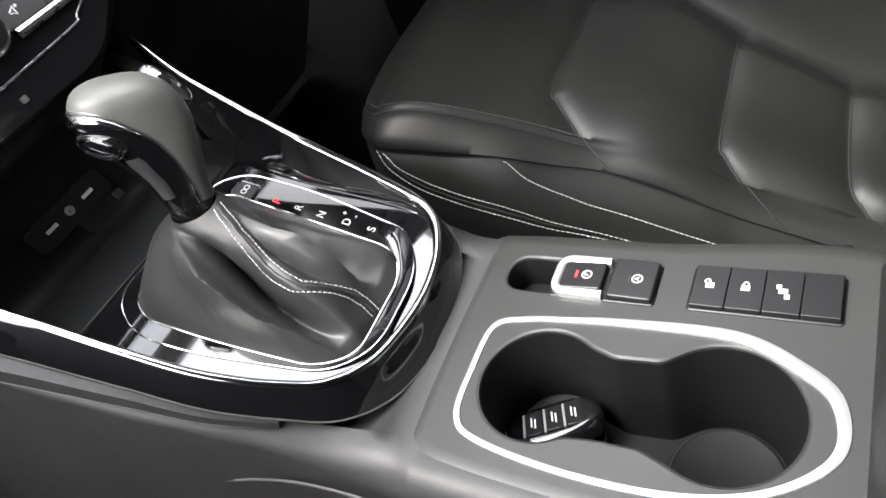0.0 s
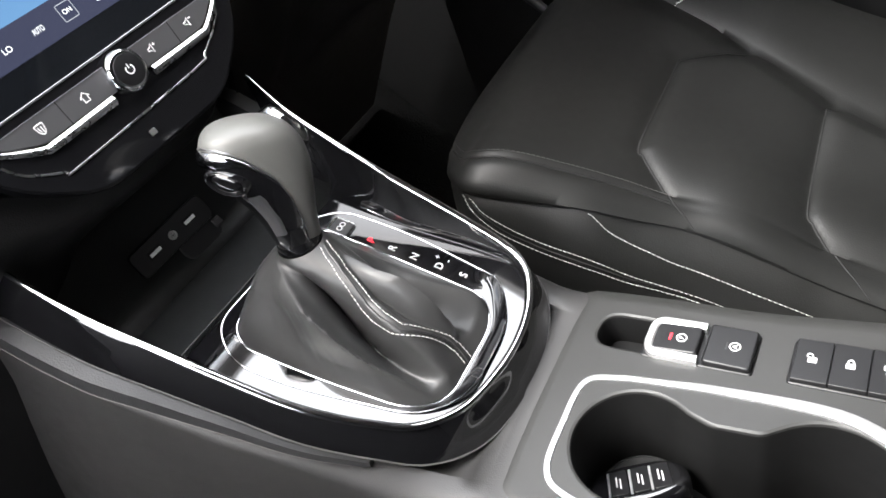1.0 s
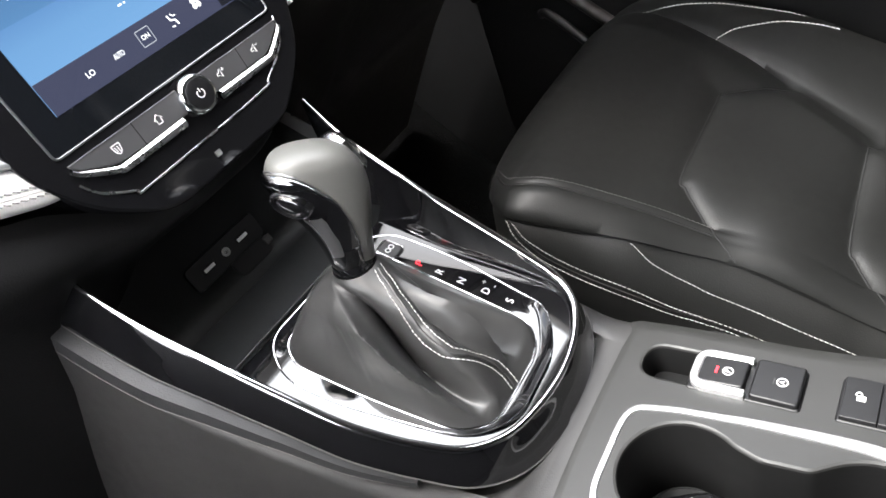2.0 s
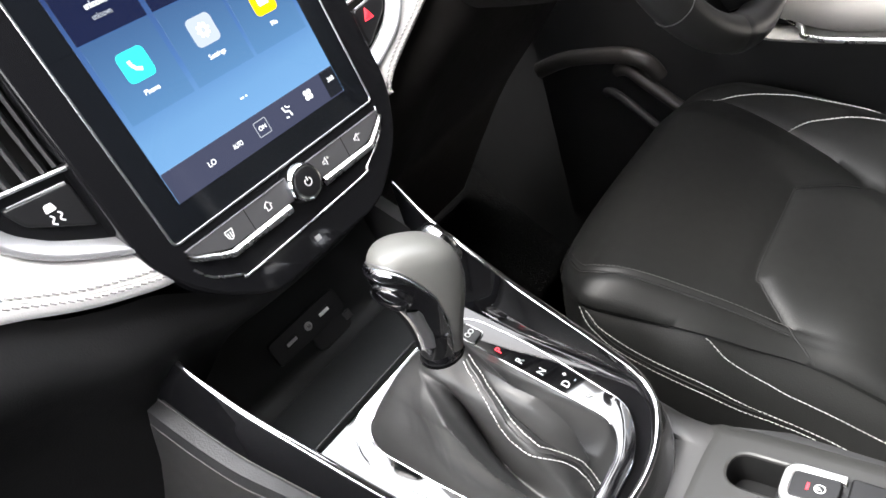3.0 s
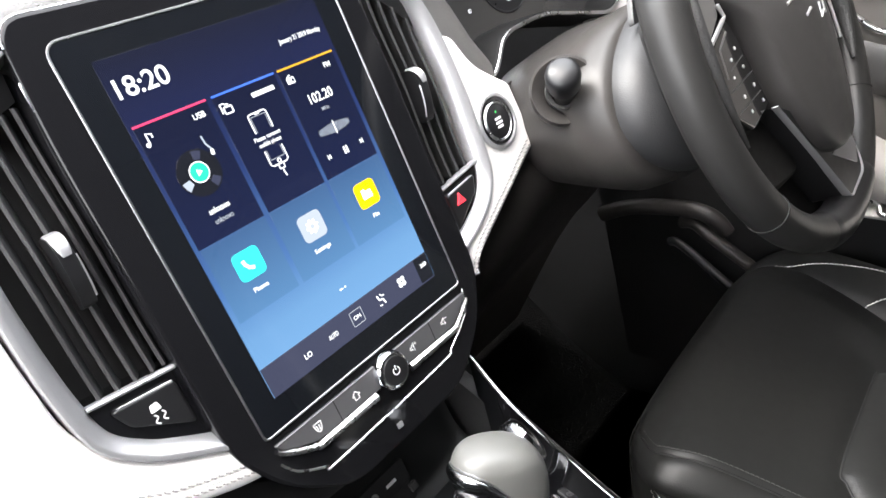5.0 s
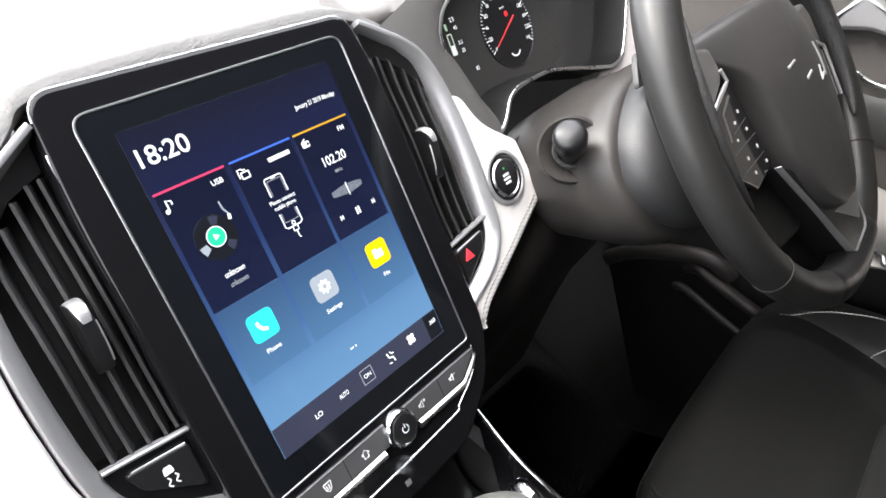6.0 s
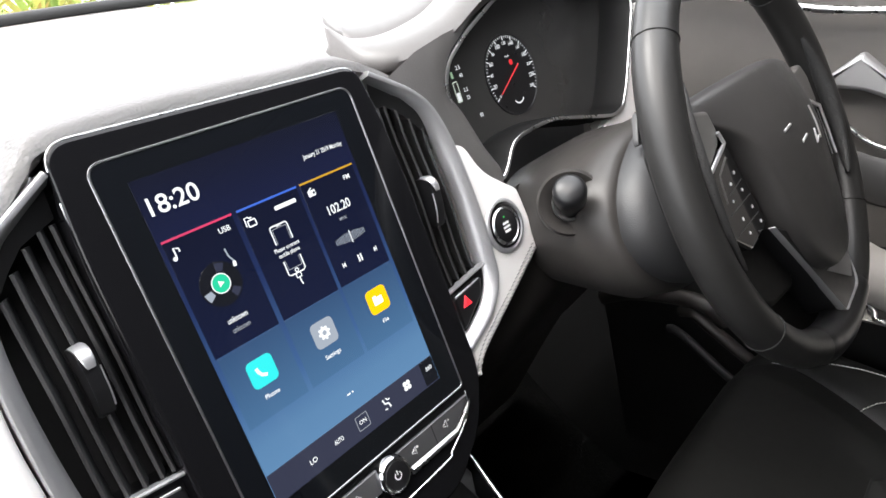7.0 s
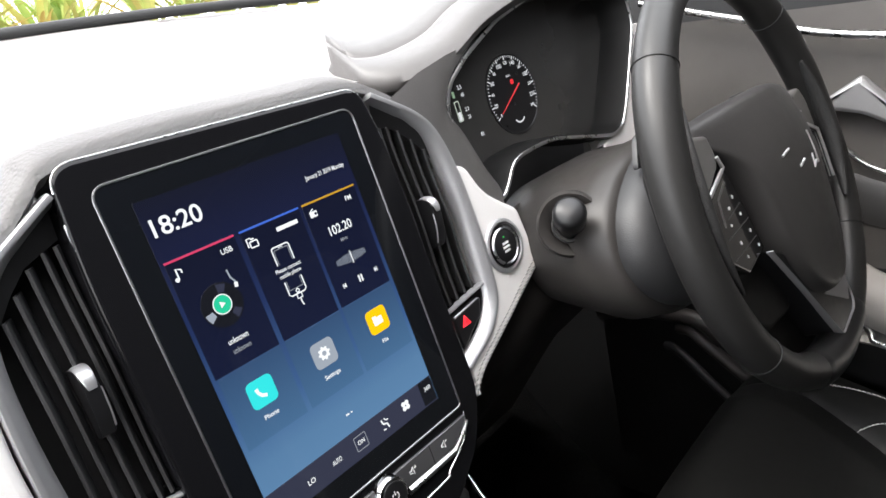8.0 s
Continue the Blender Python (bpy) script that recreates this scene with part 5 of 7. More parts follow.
ui_line("plug_sign", [(-0.0062, 0.1230), (-0.0062, 0.1198), (-0.0022, 0.1198), (-0.0022, 0.1230)], 0.0005, UI_WHITE)
ui_line("plug_sign", [(-0.0042, 0.1198), (-0.0042, 0.1165), (-0.0035, 0.1140)], 0.0005, UI_WHITE)
# radio tile
ui_text("FM", 0.0660, 0.1712, 0.0052)
ui("radio_sign", box2(0.0285, 0.0350, 0.1680, 0.1725, 0.0008), 4, UI_WHITE)
ui("radio_sign", circle2(0.0335, 0.1702, 0.0011, 12), 5, UI_DARK)
ui_line("radio_sign", [(0.0295, 0.1725), (0.0325, 0.1742)], 0.0004, UI_WHITE)
ui_text("102.20", 0.0490, 0.1530, 0.0098, width=0.0215)
ui_text("MHz", 0.0490, 0.1440, 0.0036, UI_GREY)
for i in range(22):
    h = 0.0020 + 0.0016 * math.sin(i / 21 * math.pi)
    u = 0.0350 + 0.00133 * i
    ui("dial_tick", [(u, 0.1290 - h), (u + 0.0005, 0.1290 - h), (u + 0.0005, 0.1290 + h), (u, 0.1290 + h)], 3, UI_ICON_GREY if i != 11 else UI_WHITE)
ui("dial_needle", box2(0.0492, 0.0499, 0.1240, 0.1340, 0.0001), 4, UI_WHITE)
for u, s in ((0.0345, -1), (0.0663, 1)):
    ui("skip_sign", [(u - s * 0.0012, 0.1096), (u + s * 0.0012, 0.1115), (u - s * 0.0012, 0.1134)], 4, UI_WHITE)
    ui("skip_sign", [(u + s * 0.0014 - 0.0003, 0.1096), (u + s * 0.0014 + 0.0003, 0.1096), (u + s * 0.0014 + 0.0003, 0.1134), (u + s * 0.0014 - 0.0003, 0.1134)], 4, UI_WHITE)
for u in (0.0490, 0.0515):
    ui("pause_sign", box2(u - 0.0007, u + 0.0007, 0.1082, 0.1138, 0.0003), 4, UI_WHITE)
# app icons
for u, ink, name in ((-0.0582, UI_CYAN, "Phone"), (-0.0036, UI_ICON_GREY, "Settings"), (0.0508, UI_YELLOW, "File")):
    ui("app_icon", box2(u - 0.0102, u + 0.0102, 0.0650, 0.0845, 0.0045, 6), 3, ink, "rounded app icon")
    ui_text(name, u, 0.0575, 0.0046)
ui_line("handset_sign", spline([(-0.0618, 0.0788, 0), (-0.0612, 0.0750, 0), (-0.0590, 0.0722, 0), (-0.0552, 0.0708, 0)], 5) and [(-0.0618, 0.0785), (-0.0612, 0.0755), (-0.0592, 0.0727), (-0.0556, 0.0712)], 0.0012, UI_WHITE)
gear = []
for i in range(48):
    a = i * math.tau / 48
    r = 0.0052 if (i // 3) % 2 == 0 else 0.0041
    gear.append((-0.0036 + r * math.cos(a), 0.0748 + r * math.sin(a)))
ui("gear_sign", gear, 4, UI_WHITE)
ui("gear_sign", circle2(-0.0036, 0.0748, 0.0019, 16), 5, UI_ICON_GREY)
ui("file_sign", box2(0.0462, 0.0554, 0.0712, 0.0772, 0.0008), 4, UI_WHITE)
ui("file_sign", box2(0.0462, 0.0500, 0.0765, 0.0788, 0.0006), 4.6, UI_WHITE)
for u, w in ((-0.0048, 0.0016), (-0.0010, 0.0007)):
    ui("page_dot", box2(u - w, u + w, 0.0238, 0.0250, 0.0005), 3, UI_WHITE)
# climate bar
ui_text("LO", -0.0511, -0.0012, 0.0052)
ui_text("AUTO", -0.0270, -0.0008, 0.0050, width=0.0085)
ui_line("on_frame", box2(-0.0085, 0.0027, -0.0055, 0.0055, 0.001), 0.0003, UI_GREY, True, 4)
ui_text("ON", -0.0029, 0.0000, 0.0044)
ui_line("airflow_sign", [(0.0195, 0.0040), (0.0205, 0.0002), (0.0240, -0.0008), (0.0250, -0.0045)], 0.0007, UI_WHITE)
ui_line("airflow_sign", [(0.0225, 0.0040), (0.0240, 0.0020), (0.0262, 0.0020)], 0.0005, UI_WHITE)
ui_line("airflow_sign", [(0.0190, -0.0040), (0.0215, -0.0045)], 0.0005, UI_WHITE)
for i in range(4):
    a = radians(45 + 90 * i)
    ui("fan_sign", [(0.0460 + 0.0026 * math.cos(a) + 0.0020 * math.cos(b), 0.0015 + 0.0026 * math.sin(a) + 0.0020 * math.sin(b)) for b in [j * math.tau / 12 for j in range(12)]], 4 + 0.3 * i, UI_WHITE)
ui("view_key", box2(0.0640, 0.0786, -0.0105, 0.0100, 0.001), 2.4, UI_BLACK)
ui_text("360", 0.0718, 0.0022, 0.0048, level=6)

# key strip under the glass
STRIP = rounded([(-0.1025, -0.0385, 0.001), (0.0985, -0.0385, 0.001), (0.0955, -0.0440, 0.004), (0.0760, -0.0565, 0.008), (-0.0740, -0.0565, 0.008), (-0.0985, -0.0450, 0.004)], 0.002, 4)
bm = bmesh.new()
slab(bm, STRIP, -0.004, 0.0072, FAS, 0.0012, 3)
strip = part("key_strip", bm, material("dark_silver_keys", (0.16, 0.16, 0.165), 0.36, 0.6, wear=0.05), display, "dark silver key strip")
bm = bmesh.new()
sweep(bm, spline([FAS @ Vector((u, v, 0.0066)) for u, v in ((-0.1025, -0.0425), (-0.0975, -0.0475), (-0.0770, -0.0585), (-0.068, -0.0598), (-0.018, -0.0598))], 5), [(-0.0034, -0.003), (-0.0034, 0.0002), (-0.0012, 0.0022), (0.0012, 0.0022), (0.0034, 0.0002), (0.0034, -0.003)], up=(FAS.to_3x3() @ Vector((0, -0.0, 1))).normalized(), scale=lambda t: 0.45 + 0.55 * t)
part("chrome_blade", bm, SATIN, strip, "bright chrome lower edge")
bm = bmesh.new()
sweep(bm, spline([FAS @ Vector((u, v, 0.0066)) for u, v in ((0.0985, -0.0425), (0.0955, -0.0475), (0.0780, -0.0585), (0.069, -0.0598), (0.020, -0.0598))], 5), [(-0.0034, -0.003), (-0.0034, 0.0002), (-0.0012, 0.0022), (0.0012, 0.0022), (0.0034, 0.0002), (0.0034, -0.003)], up=(FAS.to_3x3() @ Vector((0, -0.0, 1))).normalized(), scale=lambda t: 0.45 + 0.55 * t)
part("chrome_blade", bm, SATIN, strip, "bright chrome lower edge")
for u in (-0.0515, 0.0515):
    flat("key_gap", box2(u - 0.0004, u + 0.0004, -0.0565, -0.0388, 0.0001), 0.0070, FAS, RUBBER, strip)
# key signs: screen clear, home, volume up, volume down
KM = FAS @ Matrix.Translation((0, 0, 0.0074))


def key_line(pts, closed=False, r=0.00045):
    bm = bmesh.new()
    sweep(bm, [KM @ Vector((u, v, 0)) for u, v in pts], oval(r, 0.0002, 6), closed=closed, up=FAS.to_3x3() @ Vector((0, 0, 1)))
    return part("key_sign", bm, WHITE_INK, strip)


key_line(rounded([(-0.0730, -0.0440), (-0.0665, -0.0440), (-0.0675, -0.0490), (-0.0697, -0.0510), (-0.0720, -0.0490)], 0.0008), True)
key_line([(-0.0712, -0.0455), (-0.0706, -0.0490)])
key_line([(-0.0690, -0.0455), (-0.0690, -0.0495)])
key_line([(-0.0370, -0.0475), (-0.0335, -0.0440), (-0.0300, -0.0475)])
key_line([(-0.0355, -0.0470), (-0.0355, -0.0505), (-0.0315, -0.0505), (-0.0315, -0.0470)])
for u, plus in ((0.0290, True), (0.0665, False)):
    key_line([(u - 0.0035, -0.0465), (u - 0.0020, -0.0465), (u + 0.0005, -0.0440), (u + 0.0005, -0.0505), (u - 0.0020, -0.0482), (u - 0.0035, -0.0482)], True)
    key_line([(u + 0.0018, -0.0455), (u + 0.0040, -0.0455)])
    if plus:
        key_line([(u + 0.0029, -0.0444), (u + 0.0029, -0.0466)])
# power dial
DIAL = FAS @ Matrix.Translation((0.0010, -0.0490, 0.0045))
bm = bmesh.new()
revolve(bm, [(0.0150, -0.004), (0.0150, 0.0050), (0.0142, 0.0085), (0.0125, 0.0100), (0.0110, 0.0098)], DIAL, 48)
dial = part("power_dial", bm, CHROME, display, "chrome-edged round dial", angle=60)
bm = bmesh.new()
revolve(bm, [(0.0112, 0.0085), (0.0110, 0.0105), (0.0100, 0.0108), (0.0, 0.0103)], DIAL, 48)
part("dial_cap", bm, KEY_PLASTIC, dial, "dark dial cap", angle=60)
bm = bmesh.new()
sweep(bm, [DIAL @ Vector((0.0030 * math.cos(radians(a)), 0.0030 * math.sin(radians(a)), 0.0111)) for a in range(125, 416, 15)], oval(0.0005, 0.0002, 6), up=FAS.to_3x3() @ Vector((0, 0, 1)))
sweep(bm, [DIAL @ Vector((0, 0.0008, 0.0111)), DIAL @ Vector((0, 0.0042, 0.0111))], oval(0.0005, 0.0002, 6), up=FAS.to_3x3() @ Vector((0, 0, 1)))
part("power_sign", bm, WHITE_INK, dial)
# lower silver line of the housing
LOWLINE = [(-0.1040, -0.0520), (-0.0960, -0.0640), (-0.0760, -0.0765), (-0.0660, -0.0790), (0.0500, -0.0765), (0.0640, -0.0720), (0.0880, -0.0590), (0.0960, -0.0500), (0.1000, -0.0360)]
bm = bmesh.new()
sweep(bm, spline([FAS @ Vector((u, v, 0.0050)) for u, v in LOWLINE], 5), oval(0.0009, 0.0006, 6), up=FAS.to_3x3() @ Vector((0, 0, 1)))
part("lower_line", bm, SATIN, display, "thin silver lower line")
bm = bmesh.new()
slab(bm, box2(-0.0130, -0.0075, -0.0940, -0.0895, 0.0008), 0.003, 0.0056, FAS, 0.0004)
part("sensor_window", bm, STEEL, display)


# ---- driver's side of the dash ----
side = dash
# knee shell from the white trim across to the door
bm = bmesh.new()
KNEE = []
for x, y0, z0, bulge in ((0.118, 0.010, 0.70, 0.0), (0.16, 0.018, 0.715, 0.006), (0.22, 0.016, 0.735, 0.010), (0.265, 0.012, 0.752, 0.012), (0.40, 0.02, 0.76, 0.012), (0.55, 0.03, 0.76, 0.010), (0.68, 0.06, 0.75, 0.0)):
    KNEE.append(spline([Vector((x, y0 + 0.03, z0 + 0.05)), Vector((x, y0 + 0.012, z0)), Vector((x, y0 + 0.012 - bulge, z0 - 0.06)), Vector((x, y0 + 0.05, z0 - 0.14)), Vector((x, y0 + 0.13, z0 - 0.23)), Vector((x, 0.30, 0.40)), Vector((x, 0.45, 0.18))], 5))
cols = [spline([r[j] for r in KNEE], 5) for j in range(len(KNEE[0]))]
loft(bm, cols, closed=False)
bmesh.ops.solidify(bm, geom=bm.faces[:], thickness=0.005)
part("knee_shell", bm, BROWN_BLACK, side, "brown-black grained knee shell", angle=60)

# ---- instrument cluster ----
CLU = Matrix.Translation((0.400, 0.105, 0.885)) @ Matrix.Rotation(radians(80), 4, "X")
cluster = thing("instrument_cluster", "black instrument cluster with a white-numbered speedometer under the dash hood", "instrument cluster", CLU @ Vector((0, -0.07, 0)))
OUT = rounded([(-0.1640, 0.0266), (-0.1509, 0.0456), (-0.1153, 0.0661), (-0.0572, 0.0903), (0.0063, 0.1050), (0.100, 0.112), (0.190, 0.105), (0.2120, 0.0772), (0.2110, 0.0450), (0.1950, 0.0207), (0.1502, -0.0435), (0.1287, -0.0677), (0.1044, -0.0721), (0.0613, -0.0618), (-0.0109, -0.0438), (-0.0382, -0.0415), (-0.0816, -0.0428), (-0.0996, -0.0485), (-0.1182, -0.0684), (-0.1300, -0.0765), (-0.1396, -0.0612), (-0.1536, -0.0330), (-0.1646, -0.0013)], 0.010, 4)
bm = bmesh.new()
slab(bm, inset2(OUT, -0.004), -0.012, 0.0, CLU, 0.001)
face = part("cluster_face", bm, material("black_gauge_glass", (0.034, 0.033, 0.032), 0.24, spec=0.7, wear=0.04), cluster, "dark glossy gauge face")
bm = bmesh.new()
loops = [[CLU @ Vector((u, v, -0.004)) for u, v in inset2(OUT, 0.002)], [CLU @ Vector((u, v, 0.040)) for u, v in inset2(OUT, 0.001)], [CLU @ Vector((u, v, 0.044)) for u, v in inset2(OUT, -0.002)], [CLU @ Vector((u, v, 0.042)) for u, v in inset2(OUT, -0.006)], [CLU @ Vector((u, v, -0.006)) for u, v in inset2(OUT, -0.006)]]
loft(bm, loops)
part("cluster_shroud", bm, DEEP_BLACK, cluster, "black shroud", angle=50)
bm = bmesh.new()
sweep(bm, [CLU @ Vector((u, v, 0.0445)) for u, v in inset2(OUT, -0.003)], oval(0.0021, 0.0013, 8), closed=True, up=CLU.to_3x3() @ Vector((0, 0, 1)))
part("silver_line", bm, SATIN, cluster, "silver line round the cluster")
DIALC, DIALR = (-0.0100, 0.0135), 0.0455
GA = CLU @ Matrix.Translation((DIALC[0], DIALC[1], 0.0004))
bm = bmesh.new()
revolve(bm, [(DIALR + 0.001, -0.002), (DIALR + 0.0008, 0.0008), (DIALR - 0.0004, 0.0010), (DIALR - 0.0012, 0.0002), (0, 0.0002)], GA, 56)
speedo = part("speedometer", bm, material("black_dial", (0.008, 0.008, 0.009), 0.3), cluster, "round black speedometer", angle=60)
INK_LIT = lit("dial_white", (0.75, 0.77, 0.8), 0.9)
NEEDLE = lit("needle_red", (0.8, 0.03, 0.04), 0.9)
for i in range(49):
    a = radians(211 - 244 * i / 48)
    r0, r1, w = (DIALR - 0.0062, DIALR - 0.0015, 0.0006) if i % 4 == 0 else (DIALR - 0.0040, DIALR - 0.0015, 0.0003)
    d, s = Vector((math.cos(a), math.sin(a))), Vector((-math.sin(a), math.cos(a)))
    flat("dial_tick", [tuple(d * r0 - s * w), tuple(d * r1 - s * w), tuple(d * r1 + s * w), tuple(d * r0 + s * w)], 0.0003, GA, INK_LIT, speedo)
for i in range(13):
    a = radians(211 - 244 * i / 12)
    letters("dial_number", str(20 * i), GA @ Matrix.Translation(((DIALR - 0.0098) * math.cos(a), (DIALR - 0.0098) * math.sin(a), 0.0005)), 0.0066 if i % 2 else 0.0052, INK_LIT, speedo)
letters("dial_number", "km/h", GA @ Matrix.Translation((0, 0.0210, 0.0005)), 0.0038, INK_LIT, speedo)
flat("brake_lamp", circle2(0.0040, 0.0135, 0.0032, 16), 0.0003, GA, NEEDLE, speedo)
bm = bmesh.new()
na = radians(211)
sweep(bm, [GA @ Vector((-0.0195 * math.cos(na) * 0.9, -0.0195 * math.sin(na) * 0.9, 0.0014)), GA @ Vector((0.0330 * math.cos(na), 0.0330 * math.sin(na), 0.0012))], oval(0.0010, 0.0004, 6), up=CLU.to_3x3() @ Vector((0, 0, 1)), scale=lambda t: 1.1 - 0.6 * t)
part("needle", bm, NEEDLE, speedo, "red needle")
bm = bmesh.new()
sweep(bm, [GA @ Vector((0.0085 * math.cos(a), -0.0265 + 0.0065 * math.sin(a), 0.0006)) for a in [radians(200 + 14 * i) for i in range(11)]], oval(0.0009, 0.0003, 6), up=CLU.to_3x3() @ Vector((0, 0, 1)))
part("fuel_arc", bm, INK_LIT, speedo)
# left-hand read-outs
for text, u, v, sz in (("2.5", -0.0945, 0.0400, 0.0062), ("45", -0.0930, 0.0315, 0.0056), ("2.2", -0.0925, 0.0160, 0.0056), ("25", -0.0920, 0.0075, 0.0056), ("82", -0.0800, -0.0150, 0.0056)):
    letters("read_out", text, CLU @ Matrix.Translation((u, v, 0.0006)), sz, INK_LIT, face)
bm = bmesh.new()
sweep(bm, [CLU @ Vector((u, v, 0.0004)) for u, v in box2(-0.1090, -0.1025, 0.0060, 0.0270, 0.001)], oval(0.0006, 0.0003, 6), closed=True, up=CLU.to_3x3() @ Vector((0, 0, 1)))
part("gauge_frame", bm, lit("gauge_green_white", (0.62, 0.7, 0.6), 0.7), face)
flat("gauge_fill", box2(-0.1080, -0.1035, 0.0068, 0.0155, 0.0005), 0.0003, CLU, INK_LIT, face)
flat("green_mark", box2(-0.1085, -0.1050, 0.0310, 0.0380, 0.0005), 0.0003, CLU, lit("gauge_green", (0.4, 0.6, 0.4), 0.5), face)

# hood over the cluster with its seam
hood = dash
bm = bmesh.new()
near = spline([(0.2205, 0.2045, 0.980), (0.2010, 0.155, 0.963), (0.1965, 0.128, 0.955), (0.215, 0.100, 0.953), (0.262, 0.083, 0.964), (0.318, 0.077, 0.990), (0.40, 0.072, 1.008), (0.50, 0.072, 1.010), (0.58, 0.080, 0.990)], 6)
loops = []
for i, p in enumerate(near):
    t = i / (len(near) - 1)
    far = Vector((0.235 + 0.38 * t, 0.225 + 0.22 * math.sin(min(1, t * 1.3) * math.pi * 0.5), 0.990 + 0.036 * math.sin(t * math.pi * 0.8)))
    inw = far - p
    q = lambda f, h: p + inw * f + UP * h
    loops.append([p + Vector((0.004, 0.014, -0.014)), q(-0.02, -0.008), q(-0.035, 0.000), q(-0.02, 0.008), q(0.03, 0.0125), q(0.105, 0.0140), q(0.130, 0.0125), q(0.136, 0.0105), q(0.142, 0.0125), q(0.160, 0.0165), q(0.24, 0.0190), q(0.5, 0.018), q(0.8, 0.011), far, far - UP * 0.02])
loft(bm, loops, cap_start=True, cap_end=True)
HOOD_SKIN = material("grey_hood_skin", (0.085, 0.080, 0.078), 0.5, grain=0.3, grain_size=0.0012, leather=True)
part("hood_pad", bm, HOOD_SKIN, hood, "grey soft pad", angle=60)
bm = bmesh.new()
sweep(bm, [Vector(r[7]) + UP * 0.0010 for r in loops], oval(0.0018, 0.0015, 8))
part("piped_seam", bm, material("pale_grey_piping", (0.26, 0.25, 0.245), 0.45), hood, "pale piped seam")
# grey flank between the vent and the cluster
bm = bmesh.new()
rows = []
for v0, u0 in ((0.232, 0.150), (0.215, 0.172), (0.19, 0.186), (0.16, 0.196), (0.13, 0.215), (0.105, 0.245)):
    p = FAS @ Vector((u0, v0, -0.004))
    q = CLU @ Vector(lerp_table([(0.10, -0.128, -0.070, 0.042), (0.13, -0.152, -0.005, 0.042), (0.16, -0.166, 0.028, 0.042), (0.19, -0.146, 0.054, 0.042), (0.232, -0.105, 0.078, 0.042)], v0))
    rows.append([p, p.lerp(q, 0.3) + Vector((0, -0.002, 0.006)), p.lerp(q, 0.65) + Vector((0, -0.002, 0.005)), q])
cols = [spline([r[j] for r in rows], 5) for j in range(4)]
loft(bm, cols, closed=False)
bmesh.ops.solidify(bm, geom=bm.faces[:], thickness=0.004)
part("grey_flank", bm, material("grey_flank_skin", (0.155, 0.148, 0.143), 0.5, grain=0.3, grain_size=0.0012, leather=True), hood, "grey flank beside the vent", angle=60)
# pale dash strip beyond the cluster
bm = bmesh.new()
grid(bm, lambda u, v: Vector((0.472 + 0.29 * u, 0.045 + 0.01 * u + 0.02 * v, 0.765 + (0.052 - 0.012 * u) * v)), 10, 10)
bmesh.ops.solidify(bm, geom=bm.faces[:], thickness=-0.01)
part("outer_panel", bm, WHITE_LEATHER, hood, "off-white outer panel", angle=60)

bm = bmesh.new()
slab(bm, rounded([(0.085, -0.082), (0.105, -0.0775), (0.131, -0.0725), (0.155, -0.048), (0.199, 0.017), (0.217, 0.045), (0.240, 0.045, 0.004), (0.240, -0.11, 0.004), (0.085, -0.105)], 0.004, 3), 0.020, 0.040, CLU, 0.002, 2)
part("cluster_cheek", bm, WHITE_LEATHER, hood, "off-white panel beside the cluster", angle=60)

# ---- steering column ----
WC, WT = Vector((0.361, -0.191, 0.841)), radians(17.7)
WHEEL = Matrix.Translation(WC) @ Matrix.Rotation(math.pi / 2 - WT, 4, "X")  # u across, v up the wheel, w towards the driver
column = thing("steering_column", "black steering column shroud with a stalk", "steering column", (0.36, -0.02, 0.72))
bm = bmesh.new()
loops = []
for w, rx, ry, dv, e in ((-0.270, 0.085, 0.064, -0.006, 2.4), (-0.235, 0.100, 0.071, -0.008, 2.4), (-0.20, 0.113, 0.078, -0.011, 2.4), (-0.16, 0.128, 0.080, -0.018, 2.4), (-0.138, 0.137, 0.083, -0.019, 2.4), (-0.108, 0.137, 0.081, -0.019, 2.4), (-0.101, 0.130, 0.075, -0.019, 2.3)):
    loops.append([WHEEL @ Vector((rx * math.copysign(abs(math.cos(a)) ** (2 / e), math.cos(a)), dv - 0.012 + ry * math.copysign(abs(math.sin(a)) ** (2 / e), math.sin(a)), w)) for a in [i * math.tau / 48 for i in range(48)]])
loft(bm, loops, cap_start=True, cap_end=True)
shroud = part("shroud", bm, BROWN_BLACK, column, "brown-black grained shroud", angle=60)
bm = bmesh.new()
loops = [[WHEEL @ Vector((rx * math.cos(a), -0.031 + rx * 0.61 * math.sin(a), w)) for a in [i * math.tau / 48 for i in range(48)]] for w, rx in ((-0.112, 0.1290), (-0.095, 0.1325), (-0.075, 0.125), (-0.066, 0.100), (-0.062, 0.07))]
loft(bm, loops, cap_start=True, cap_end=True)
part("shroud_collar", bm, SOFT_BLACK, column, "black collar behind the wheel", angle=60)
for du in (0.0, 0.020):
    bm = bmesh.new()
    hp = Vector((0.252 + du * 0.9, -0.112 - du * 0.55, 0.786 - du * 0.05))
    revolve(bm, [(0.0045, 0.004), (0.0042, -0.001), (0.0035, -0.003), (0, -0.003)], Matrix.Translation(hp) @ Vector((-0.75, -0.62, 0.1)).to_track_quat("Z", "Y").to_matrix().to_4x4(), 16)
    part("screw_hole", bm, RUBBER, column)
